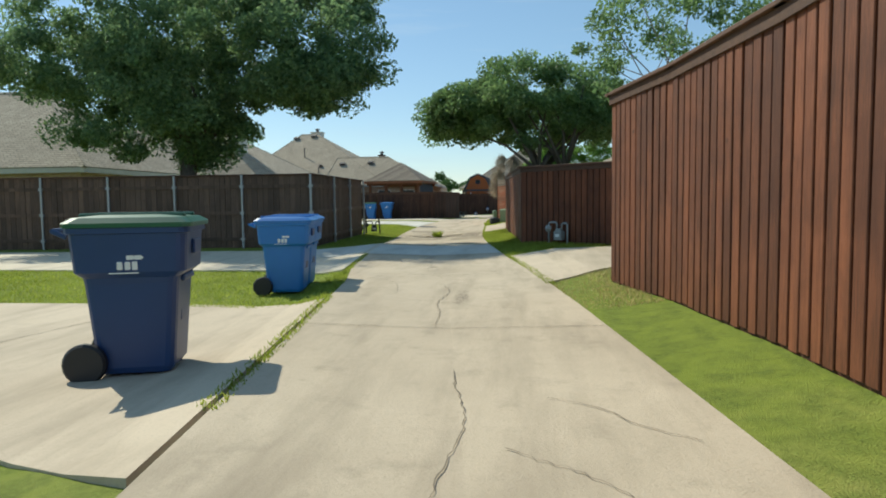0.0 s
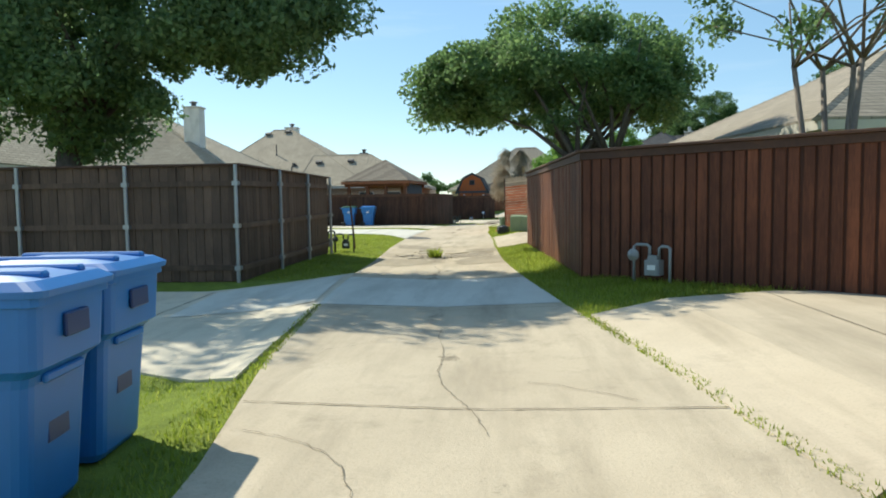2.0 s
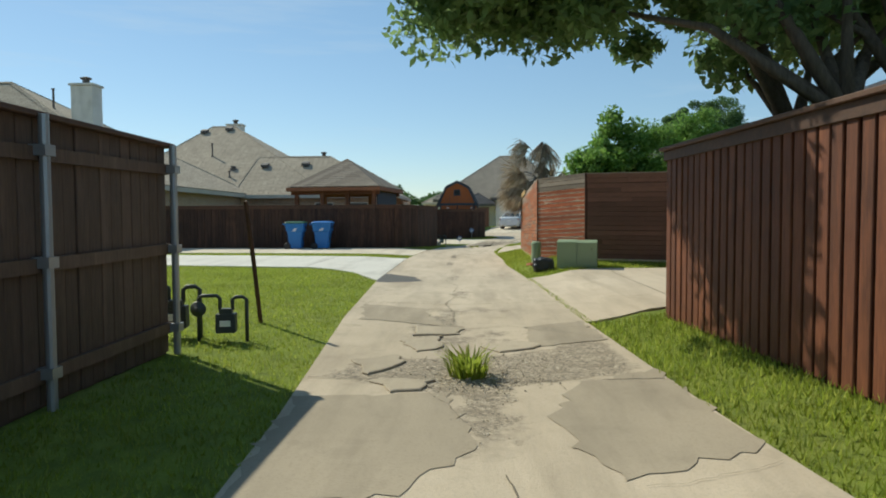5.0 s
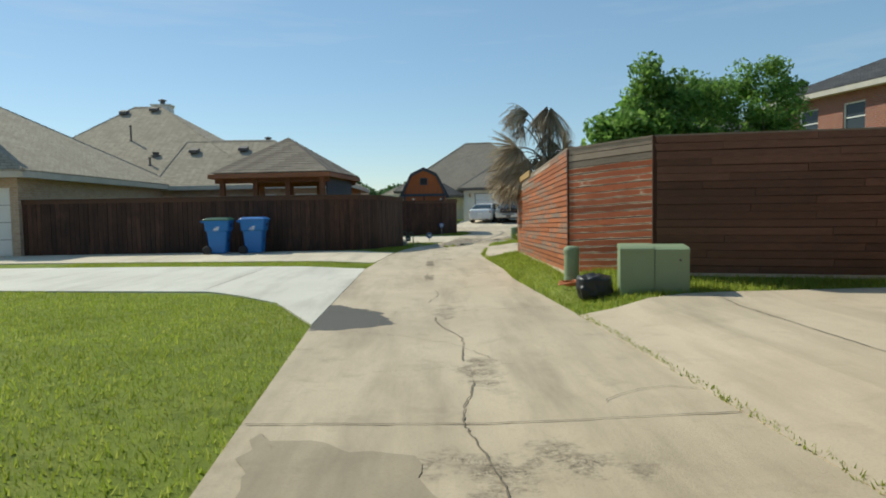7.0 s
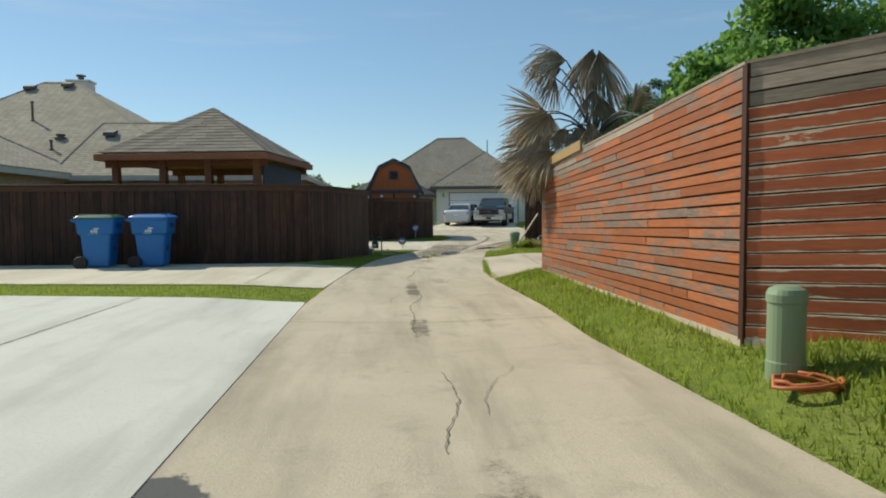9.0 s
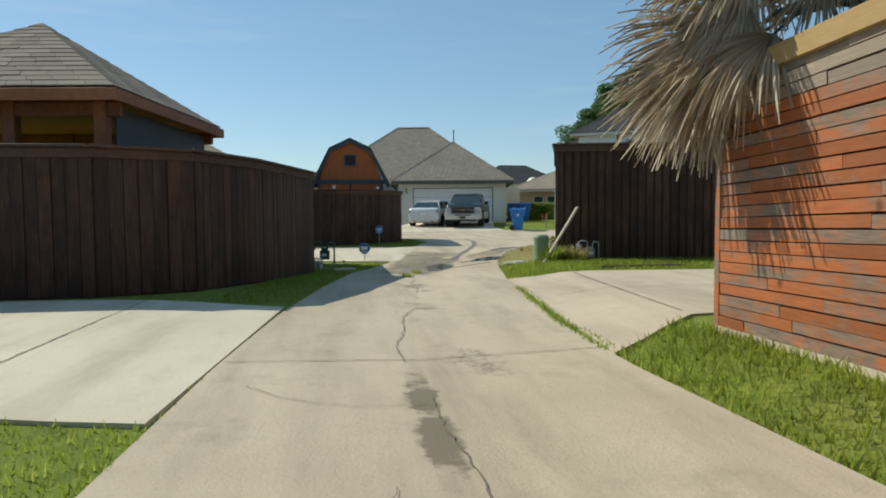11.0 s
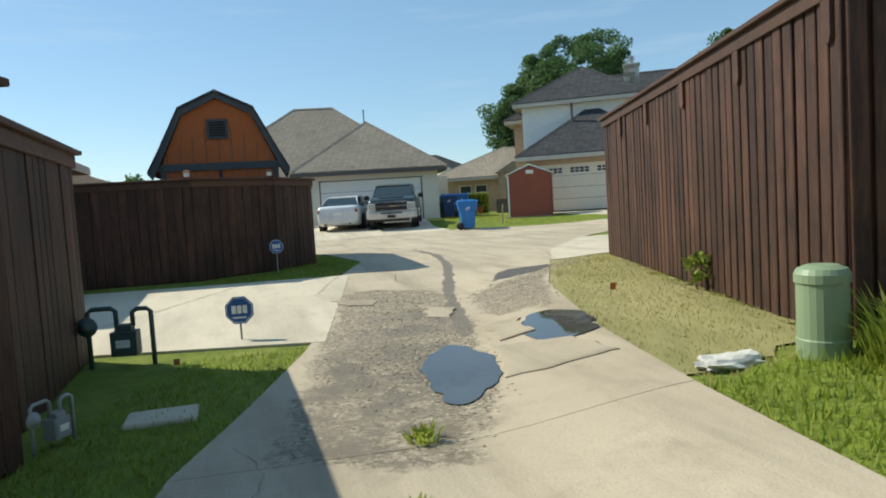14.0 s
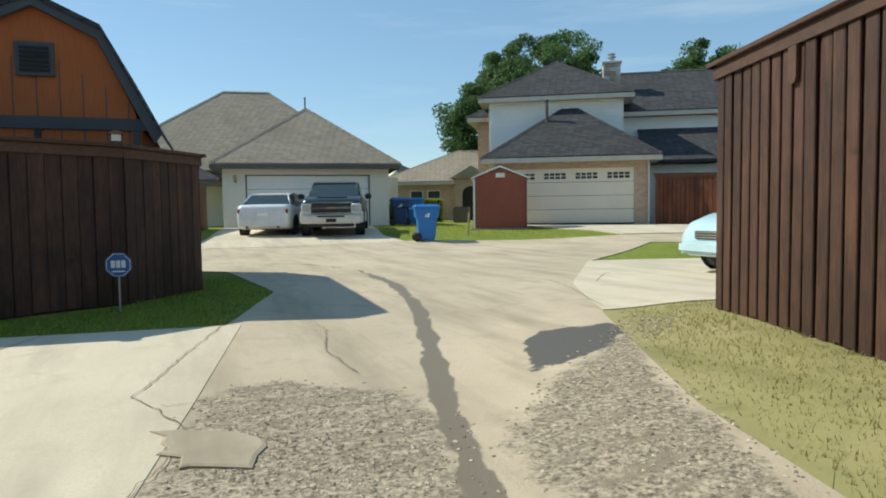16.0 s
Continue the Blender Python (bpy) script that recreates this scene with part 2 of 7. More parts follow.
def bark(name, a, bcol):
    m, nt, b, ob, pos = material(name, 0.9, 0, 0.2)
    n = tex(nt, ob, 6, 6, 0.7, stretch=(4, 4, 0.8))
    c = ramp(nt, n, [(0.3, a), (0.7, bcol)])
    nt.links.new(c, b.inputs["Base Color"])
    bump(nt, b, n, 0.6, 0.02)
    return m


def glass(name, tint=(0.05, 0.06, 0.07)):
    m, nt, b, ob, pos = material(name, 0.06, 0, 0.25)
    b.inputs["Base Color"].default_value = (*tint, 1)
    return m


M = {
    "alley": concrete("alley_concrete", (0.58, 0.485, 0.36), (0.42, 0.345, 0.25), worn=True),
    "drive_tan": concrete("tan_drive_concrete", (0.6, 0.5, 0.375), (0.47, 0.385, 0.28), dark=0.7),
    "drive": concrete("drive_concrete", (0.66, 0.58, 0.45), (0.54, 0.465, 0.35), dark=0.75),
    "drive_new": concrete("new_concrete", (0.66, 0.63, 0.56), (0.56, 0.53, 0.46), dark=0.85),
    "alley_patch": concrete("older_alley_concrete", (0.42, 0.35, 0.255), (0.31, 0.26, 0.19), dark=0.65),
    "turf": turf("turf"),
    "dry": concrete("dry_trodden_turf", (0.37, 0.32, 0.155), (0.26, 0.25, 0.09), dark=0.55),
    "cedar": wood("stained_cedar", (0.205, 0.07, 0.03), (0.088, 0.028, 0.0135), blotch=0.5, knots=0.6),
    # cedar at about half tone: painted shade for the gaps between boards
    "cedar_gap": wood("gap_shade_cedar", (0.10, 0.035, 0.018), (0.05, 0.02, 0.012)),
    "brown": wood("brown_stained_boards", (0.115, 0.052, 0.031), (0.031, 0.017, 0.012), blotch=0.6, knots=0.5),
    "oldfence": wood("old_brown_boards", (0.165, 0.1, 0.066), (0.085, 0.052, 0.036), blotch=0.45),
    "cap": wood("cap_boards", (0.15, 0.075, 0.045), (0.08, 0.042, 0.028), stretch=(2, 2, 2)),
    # edge: peeled paint, plus an edge highlight painted along each slat
    "redslat": wood("peeling_red_slats", (0.52, 0.145, 0.058), (0.33, 0.085, 0.038), stretch=(0.8, 0.8, 9), pale=(0.86, 0.72, 0.55), cut=(0.64, 0.68), edge=0.36, blotch=0.3),
    "orangeslat": wood("orange_slats", (0.56, 0.175, 0.055), (0.34, 0.11, 0.042), stretch=(0.8, 0.8, 9), pale=(0.27, 0.215, 0.17), cut=(0.47, 0.62), edge=0.03, vary=0.22, knots=0.8),
    "darkslat": wood("dark_slats", (0.2, 0.095, 0.062), (0.11, 0.055, 0.038), stretch=(0.8, 0.8, 9)),
    "newpine": wood("new_pine_board", (0.55, 0.37, 0.16), (0.42, 0.27, 0.11), stretch=(0.8, 0.8, 9)),
    "greywood": wood("grey_weathered_wood", (0.47, 0.375, 0.29), (0.25, 0.195, 0.15), stretch=(0.8, 0.8, 9)),
    "galv": plain("galvanised_steel", (0.42, 0.43, 0.44), 0.45, 0.7),
    "roof_tan": shingle("tan_shingles", (0.45, 0.38, 0.285), (0.34, 0.285, 0.215)),
    "roof_brown": shingle("brown_shingles", (0.37, 0.315, 0.25), (0.275, 0.235, 0.185)),
    "roof_grey": shingle("charcoal_shingles", (0.085, 0.085, 0.09), (0.05, 0.05, 0.055)),
    "brick_tan": brickwork("tan_brick", (0.55, 0.40, 0.27), (0.44, 0.30, 0.2), (0.5, 0.46, 0.4)),
    "brick_red": brickwork("red_brick", (0.35, 0.115, 0.07), (0.26, 0.085, 0.055), (0.4, 0.35, 0.3)),
    "cream": plain("cream_paint", (0.82, 0.77, 0.65), 0.75, var=0.06, scale=2),
    "white": plain("white_paint", (0.87, 0.865, 0.83), 0.6, var=0.06, scale=2),
    "beige": plain("beige_door", (0.83, 0.77, 0.64), 0.6, var=0.06, scale=2),
    "trimgrey": plain("grey_brown_trim", (0.12, 0.105, 0.095), 0.7),
    "gutter": plain("cream_gutter", (0.58, 0.53, 0.45), 0.5),
    "chimney": concrete("white_chimney", (0.72, 0.70, 0.65), (0.62, 0.6, 0.55), dark=0.85),
    "stone_pale": concrete("pale_stone", (0.62, 0.56, 0.46), (0.5, 0.44, 0.35), dark=0.7),
    "stone_tan": concrete("tan_stone", (0.48, 0.4, 0.3), (0.36, 0.3, 0.22), dark=0.7),
    "dark": plain("dark_recess", (0.02, 0.02, 0.02), 0.8),
    "black": plain("black_plastic", (0.018, 0.018, 0.02), 0.5),
    "shed_orange": wood("orange_shed_siding", (0.50, 0.15, 0.04), (0.38, 0.11, 0.03), stretch=(6, 6, 0.6)),
    "shed_trim": plain("slate_shed_trim", (0.075, 0.085, 0.095), 0.7),
    "shed_red": wood("red_shed_siding", (0.34, 0.10, 0.065), (0.27, 0.075, 0.05), stretch=(6, 6, 0.6)),
    "gaz_wood": wood("redwood_beam", (0.33, 0.135, 0.065), (0.2, 0.08, 0.04), stretch=(2, 2, 2)),
    "bin_blue": plain("blue_cart_plastic", (0.03, 0.195, 0.55), 0.42, var=0.1, scale=4),
    "bin_navy": plain("navy_cart_plastic", (0.02, 0.055, 0.17), 0.42, var=0.1, scale=4),
    "lid_green": plain("green_lid_plastic", (0.02, 0.12, 0.07), 0.42, var=0.1, scale=4),
    "drygrass": foliage("dry_grass_blades", (0.42, 0.36, 0.15), (0.54, 0.47, 0.21), (0.36, 0.39, 0.12), 0.65),
    "joint": plain("dark_joint", (0.2, 0.165, 0.12), 0.9),
    "utility": plain("utility_green_paint", (0.265, 0.34, 0.205), 0.5, var=0.1, scale=3),
    "leaf_oak": foliage("oak_leaves", (0.13, 0.215, 0.105), (0.205, 0.315, 0.14), (0.31, 0.42, 0.18), 0.6),
    "leaf_mid": foliage("broad_leaves", (0.13, 0.22, 0.09), (0.2, 0.315, 0.12), (0.3, 0.42, 0.16), 0.58),
    "leaf_light": foliage("light_leaves", (0.14, 0.26, 0.055), (0.22, 0.39, 0.08), (0.34, 0.5, 0.12), 0.55),
    "leaf_far": foliage("far_leaves", (0.075, 0.14, 0.055), (0.115, 0.2, 0.07), (0.17, 0.26, 0.09), 0.5),
    "blade": foliage("grass_blades", (0.23, 0.30, 0.035), (0.33, 0.40, 0.055), (0.46, 0.48, 0.11), 0.65),
    "frond_dead": foliage("dead_palm_leaf", (0.34, 0.27, 0.19), (0.53, 0.445, 0.33), (0.74, 0.65, 0.51), 0.35),
    "bark": bark("grey_bark", (0.07, 0.055, 0.045), (0.16, 0.13, 0.105)),
    "bark_pale": bark("pale_bark", (0.15, 0.12, 0.1), (0.27, 0.225, 0.19)),
    "glass": glass("dark_glass"),
}


# ---- mesh helpers ----
def part(name, bm, mat, parent=None, label="", smooth=False):
    """Links a bmesh as one mesh object under a thing or a part."""
    me = bpy.data.meshes.new(name)
    bmesh.ops.recalc_face_normals(bm, faces=bm.faces)
    bm.to_mesh(me)
    bm.free()
    return part_of(name, me, mat, parent, label, smooth)


def part_of(name, me, mat, parent=None, label="", smooth=False):
    if not me.materials:
        me.materials.append(M[mat] if isinstance(mat, str) else mat)
    if smooth:
        me.polygons.foreach_set("use_smooth", [True] * len(me.polygons))
    ob = new(name, me)
    ob.parent = parent
    if label:
        ob["label"] = label
    return ob


def thing(name, label, category, m=None, group="", kind=""):
    ob = new(name)
    ob.empty_display_size = 0.2
    ob.matrix_world = m or Matrix()
    return tagged(ob, label, category, group, kind)


def box(bm, x0, x1, y0, y1, z0, z1, m=None):
    vs = [bm.verts.new((x, y, z)) for z in (z0, z1) for x, y in ((x0, y0), (x1, y0), (x1, y1), (x0, y1))]
    if m:
        for v in vs:
            v.co = m @ v.co
    for f in ((3, 2, 1, 0), (4, 5, 6, 7), (0, 1, 5, 4), (1, 2, 6, 5), (2, 3, 7, 6), (3, 0, 4, 7)):
        bm.faces.new([vs[i] for i in f])
    return vs


def bevel(bm, w, seg=1):
    bmesh.ops.bevel(bm, geom=bm.edges[:], offset=w, segments=seg, affect="EDGES", clamp_overlap=True)
    return bm


def boxed(x0, x1, y0, y1, z0, z1, bev=0.0, seg=1):
    bm = bmesh.new()
    box(bm, x0, x1, y0, y1, z0, z1)
    return bevel(bm, bev, seg) if bev else bm


def tube(bm, pts, radii, sides=8, cap=True):
    """A tapered tube through pts."""
    rings = []
    for i, p in enumerate(pts):
        p = Vector(p)
        d = (Vector(pts[min(i + 1, len(pts) - 1)]) - Vector(pts[max(i - 1, 0)])).normalized()
        a = d.orthogonal().normalized() if abs(d.z) < 0.99 else Vector((1, 0, 0))
        if i and rings:
            a = (prev_a - d * prev_a.dot(d)).normalized()
        prev_a = a
        b = d.cross(a)
        r = radii[i] if hasattr(radii, "__len__") else radii
        rings.append([bm.verts.new(p + (a * math.cos(k * math.tau / sides) + b * math.sin(k * math.tau / sides)) * r) for k in range(sides)])
    for r0, r1 in zip(rings, rings[1:]):
        for k in range(sides):
            bm.faces.new((r0[k], r0[(k + 1) % sides], r1[(k + 1) % sides], r1[k]))
    if cap:
        bm.faces.new(rings[0][::-1])
        bm.faces.new(rings[-1])
    return bm


def lathe(bm, profile, sides=20, at=(0, 0, 0)):
    rings = [[bm.verts.new((at[0] + r * math.cos(k * math.tau / sides), at[1] + r * math.sin(k * math.tau / sides), at[2] + z)) for k in range(sides)] for r, z in profile]
    for r0, r1 in zip(rings, rings[1:]):
        for k in range(sides):
            bm.faces.new((r0[k], r0[(k + 1) % sides], r1[(k + 1) % sides], r1[k]))
    bm.faces.new(rings[0][::-1])
    bm.faces.new(rings[-1])
    return bm


def loft(bm, rings, cap=True):
    """Skins closed rings of equal length."""
    vs = [[bm.verts.new(p) for p in r] for r in rings]
    n = len(vs[0])
    for a, b in zip(vs, vs[1:]):
        for k in range(n):
            bm.faces.new((a[k], a[(k + 1) % n], b[(k + 1) % n], b[k]))
    if cap:
        bm.faces.new(vs[0][::-1])
        bm.faces.new(vs[-1])
    return vs


def raw(name, verts, faces, mat, parent=None, smooth=False):
    me = bpy.data.meshes.new(name)
    me.from_pydata(verts, [], faces)
    me.update()
    return part_of(name, me, mat, parent, smooth=smooth)


# ---- the lie of the land ----
LEFT_EDGE = [(1.3, -12), (0.7, -3), (0.05, 2.2), (-0.5, 6.4), (-0.95, 8.6), (-1.35, 11.8), (-1.62, 14.2), (-1.78, 17.5), (-2.15, 21.8), (-2.42, 27), (-2.48, 33), (-2.3, 36.5), (-2.1, 38.8), (-1.75, 41.2), (-1.32, 44.1), (-0.5, 46.6), (0.15, 49.2), (0.0, 50.6), (0.75, 52.6), (1.35, 54.4), (1.0, 57.6)]
RIGHT_EDGE = [(4.2, -12), (3.4, -3), (2.66, 4.2), (2.2, 8), (1.9, 10), (1.58, 12), (1.2, 15.2), (0.97, 17.6), (0.8, 21.2), (0.66, 26), (0.55, 28), (0.4, 31), (0.45, 33), (0.35, 36), (0.42, 37.8), (0.9, 41.5), (1.37, 44.1), (1.76, 45.8), (2.65, 48.5), (3.9, 51.0), (5.2, 53.5), (7.6, 56.6)]
PLAZA = Vector((0.07, 45.4))
AHEAD, ASIDE = Vector((0.36, 0.933)), Vector((0.933, -0.36))


def along(line, y):
    return float(np.interp(y, [p[1] for p in line], [p[0] for p in line]))


def smooth01(v):
    v = min(1.0, max(0.0, v))
    return v * v * (3 - 2 * v)


def H(x, y):
    """Height of the ground: a shallow V along the alley, banked verges, and a rise to the far houses."""
    yy = min(max(y, -12), 57.0)
    l, r = along(LEFT_EDGE, yy), along(RIGHT_EDGE, yy)
    fade = 1 - smooth01((y - 53) / 6)
    z = 0.0
    if x > r:
        bank = float(np.interp(y, [0, 18, 26.5, 28, 29, 32.5, 36, 37.4, 41, 42.5, 45, 50, 51.5, 56], [0.13, 0.12, 0.12, 0.22, 0.33, 0.25, 0.14, 0.1, 0.1, 0.13, 0.09, 0.1, 0.04, 0.03]))
        z = bank * smooth01((x - r) / 1.1)
    elif x < l:
        bank = float(np.interp(y, [-6, 6, 9.5, 14, 18, 40, 44, 52, 56, 60], [-0.1, -0.13, -0.1, -0.03, 0.05, 0.05, 0.0, 0.0, 0.05, 0.13]))
        z = bank * smooth01((l - x) / (1.5 if bank > 0 else 0.7))
    else:
        m = (l + r) / 2
        z = -0.05 * (1 - smooth01((y - 43) / 5)) * (1 - abs(x - m) / ((r - l) / 2 + 1e-6))
    # a hollow where the pavement has sunk
    z += float(np.interp(y, [41, 45, 50, 53.5, 57], [0, -0.1, -0.09, -0.02, 0])) * (1 - smooth01((x - (l + r) / 2) / max(0.4, (r - l) / 2)))
    p = Vector((x, y)) - PLAZA
    s, q = p.dot(AHEAD), p.dot(ASIDE)
    rise = float(np.interp(s, [0, 8, 16, 19.5, 22, 25, 30], [0, 0.02, 0.03, 0.05, 0.28, 0.4, 0.46]))
    side = 0.13 * smooth01((q - 2.5) / 4.0) * smooth01((s - 13) / 7)
    z *= fade
    return z + rise + side * smooth01((26 - s) / 4)


PAVED = []
# broken places: centre, half sizes; outlines of rubble, tar and mud; the line of the running water
BROKEN = [(-0.7, 20.5, 1.0, 1.0), (-0.6, 22.6, 1.0, 0.4), (-0.7, 24.6, 0.3, 0.9), (-0.9, 27.5, 0.2, 1.2), (-0.6, 36.5, 0.3, 0.7), (-0.5, 41.5, 0.4, 1.1), (-0.6, 39.2, 0.3, 0.5), (1.3, 5.0, 0.15, 0.9), (0.2, 11.0, 0.15, 0.8), (-0.5, 17.6, 0.4, 0.6)]
RUBBLE = [[(-0.95, 44.1), (-0.34, 47.1), (0.1, 48.9), (0.24, 49.9), (0.63, 50.3), (1.5, 49.7), (1.55, 49.0), (1.3, 48.1), (1.15, 46.9), (0.75, 45.6), (0.5, 44.6), (0.0, 43.7)],
          [(1.56, 48.6), (2.3, 49.35), (3.35, 50.2), (4.2, 50.95), (4.3, 50.5), (3.3, 49.7), (2.7, 48.6), (2.0, 46.9), (1.25, 46.95)],
          [(-1.83, 18.59), (-1.5, 19.52), (-0.96, 19.54), (0.03, 19.8), (0.83, 20.66), (0.84, 18.81), (-0.18, 18.46), (-0.41, 17.19), (-0.64, 16.91), (-0.66, 18.11), (-1.22, 18.43)],
          [(-1.3, 20.76), (-1.23, 21.98), (-0.75, 22.47), (-0.6, 21.15), (-0.83, 20.41)]]
TAR = [[(2.7, 50.45), (3.05, 50.7), (3.69, 50.62), (3.6, 50.25), (3.03, 49.75), (2.25, 49.5)], [(-2.56, 28.1), (-2.31, 28.2), (-1.71, 27.66), (-1.45, 26.68), (-2.05, 26.24), (-2.4, 26.2)]]
MUD = [[(-1.0, 44.1), (-0.45, 46.5), (0.3, 48.2), (1.1, 48.4), (1.2, 47.2), (0.8, 46.0), (0.5, 45.0), (-0.1, 43.7)]]
DAMP = [(0.9, 46.6), (1.2, 47.8), (1.5, 49.0), (1.75, 49.8), (2.1, 50.85), (2.64, 52.75), (2.98, 54.6), (3.05, 56.9), (2.5, 58.5), (1.11, 59.6), (-1.5, 60.2), (-6, 62.3)]


def to_line(x, y, line):
    best = 9.0
    for (ax, ay), (bx, by) in zip(line, line[1:]):
        dx, dy = bx - ax, by - ay
        f = min(1.0, max(0.0, ((x - ax) * dx + (y - ay) * dy) / (dx * dx + dy * dy)))
        best = min(best, math.hypot(x - ax - f * dx, y - ay - f * dy))
    return best


def within(x, y, poly):
    """Signed distance to a polygon's edge, positive inside."""
    hit = False
    for (x0, y0), (x1, y1) in zip(poly, poly[1:] + poly[:1]):
        if (y0 > y) != (y1 > y) and x < (x1 - x0) * (y - y0) / (y1 - y0) + x0:
            hit = not hit
    d = to_line(x, y, poly + poly[:1])
    return d if hit else -d


def wear(x, y):
    """Broken surface, damp, tar and grime at a place on the pavement."""
    area = lambda polys, soft: max(min(1.0, max(0.0, 0.5 + within(x, y, p) / soft)) for p in polys)
    spot = max(max(0.0, 1.0 - ((x - a) / c) ** 2 * 0.5 - ((y - b) / d) ** 2 * 0.5) for a, b, c, d in BROKEN)
    grime = 0.0
    if y < 45:
        l, r = along(LEFT_EDGE, y), along(RIGHT_EDGE, y)
        f = (x - l) / max(0.1, r - l)
        run = max(0.0, 0.3 + 1.5 * noise.noise((3.1, y * 0.5, 0.7)))
        grime = min(0.6, 0.55 * run) * math.exp(-((f - 0.48) / 0.055) ** 2) + 0.25 * math.exp(-((f - 0.98) / 0.04) ** 2) + 0.25 * math.exp(-((f - 0.02) / 0.04) ** 2)
    far = y > 42.5 or 25 < y < 29 or 16 < y < 23
    wob = 0.04 * noise.noise((x * 0.9, y * 0.9, 4.0)) + 0.05 * noise.noise((x * 3.6, y * 3.6, 9.0))
    d = to_line(x, y, DAMP) + wob if y > 43 else 9
    damp = 0.9 * math.exp(-(d / 0.085) ** 2) * (1.0 if y < 55 else max(0.62, 1 - (y - 55) * 0.2))
    if far:
        damp = max(damp, 0.44 * area(MUD, 0.5))
    return (0.62 * max(0.75 * spot, area(RUBBLE, 0.35) if far else 0.0), damp, 0.75 * area(TAR, 0.22) if far else 0.0, grime)


def strip(name, left, right, mat, label, category, lift=0.03, nu=None, nv=8, thick=0.12, kind="structure"):
    """A slab between two polylines that lies on the ground, with real edges."""
    def walk_line(line, n):
        d = [0.0]
        for a, b in zip(line, line[1:]):
            d.append(d[-1] + math.dist(a, b))
        return [(float(np.interp(k / n * d[-1], d, [p[0] for p in line])), float(np.interp(k / n * d[-1], d, [p[1] for p in line]))) for k in range(n + 1)]
    PAVED.append(list(left) + list(right)[::-1])
    length = sum(math.dist(a, b) for a, b in zip(left, left[1:]))
    nu = nu or max(6, int(length / 0.45))
    A, B = walk_line(left, nu), walk_line(right, nu)
    verts, faces = [], []
    for a, b in zip(A, B):
        for j in range(nv + 1):
            f = j / nv
            x, y = a[0] + (b[0] - a[0]) * f, a[1] + (b[1] - a[1]) * f
            verts.append((x, y, H(x, y) + lift))
    w = nv + 1
    for i in range(nu):
        for j in range(nv):
            faces.append((i * w + j, i * w + j + 1, (i + 1) * w + j + 1, (i + 1) * w + j))
    rim = [j for j in range(w)] + [i * w + nv for i in range(1, nu + 1)] + [nu * w + j for j in range(nv - 1, -1, -1)] + [i * w for i in range(nu - 1, 0, -1)]
    base = len(verts)
    for k in rim:
        x, y, z = verts[k]
        verts.append((x, y, z - thick))
    for k in range(len(rim)):
        k2 = (k + 1) % len(rim)
        faces.append((rim[k], rim[k2], base + k2, base + k))
    ob = raw(name, verts, faces, mat)
    if mat == "alley":
        ca = ob.data.color_attributes.new("wear", "FLOAT_COLOR", "POINT")
        ca.data.foreach_set("color", [c for v in verts for c in wear(v[0], v[1])])
    bm = bmesh.new()
    bm.from_mesh(ob.data)
    bmesh.ops.recalc_face_normals(bm, faces=bm.faces)
    if sum(f.normal.z for f in bm.faces) < 0:
        bmesh.ops.reverse_faces(bm, faces=bm.faces)
    bm.to_mesh(ob.data)
    bm.free()
    return tagged(ob, label, category, kind=kind)


# ---- ground, alley, driveways ----
def build_ground():
    xs = [-1500, -500, -180, -80, -45, -30, -22] + list(np.arange(-18, 24.1, 0.5)) + [28, 36, 50, 80, 180, 500, 1500]
    ys = [-600, -200, -70, -30, -18] + list(np.arange(-12, 80.1, 0.5)) + [86, 96, 120, 180, 400, 1000, 2500]
    verts = [(float(x), float(y), H(float(x), float(y)) + 0.012 + 0.006 * noise.noise((x * 1.7, y * 1.7, 0))) for y in ys for x in xs]
    w = len(xs)
    faces = [(j * w + i, j * w + i + 1, (j + 1) * w + i + 1, (j + 1) * w + i) for j in range(len(ys) - 1) for i in range(w - 1)]
    ob = raw("ground", verts, faces, "turf", smooth=True)
    tagged(ob, "mown green lawn and dry verge grass beside the alley", "ground", kind="structure")


build_ground()
strip("alley", [p for p in LEFT_EDGE if p[1] <= 44.2], [p for p in RIGHT_EDGE if p[1] <= 44.2], "alley", "worn tan concrete back alley with a central drain line", "alley", nu=320, nv=24)

# the wide junction where the alleys meet
strip("road", [(-1.32, 44.1), (-0.5, 46.6), (0.15, 49.2), (0.0, 50.6), (0.75, 52.6), (1.35, 54.4), (1.0, 57.6), (-4.0, 60.3), (-14, 64.5), (-30, 71)],
      [(1.37, 44.1), (1.76, 45.8), (2.65, 48.5), (3.9, 51.0), (5.2, 53.5), (7.6, 56.6), (12, 60.2), (8.0, 64.3), (-6, 69.4), (-26, 78)],
      "alley", "wide cracked concrete alley junction with stains", "alley", lift=0.032, nu=260, nv=90)
strip("cross_alley", [(8.0, 64.2), (13.2, 62.2), (24, 58.0), (40, 52)], [(12, 60.1), (13.5, 58.3), (23, 54.4), (38, 48.5)], "alley",
      "concrete alley branching off between the yards", "alley", lift=0.028, nu=50)

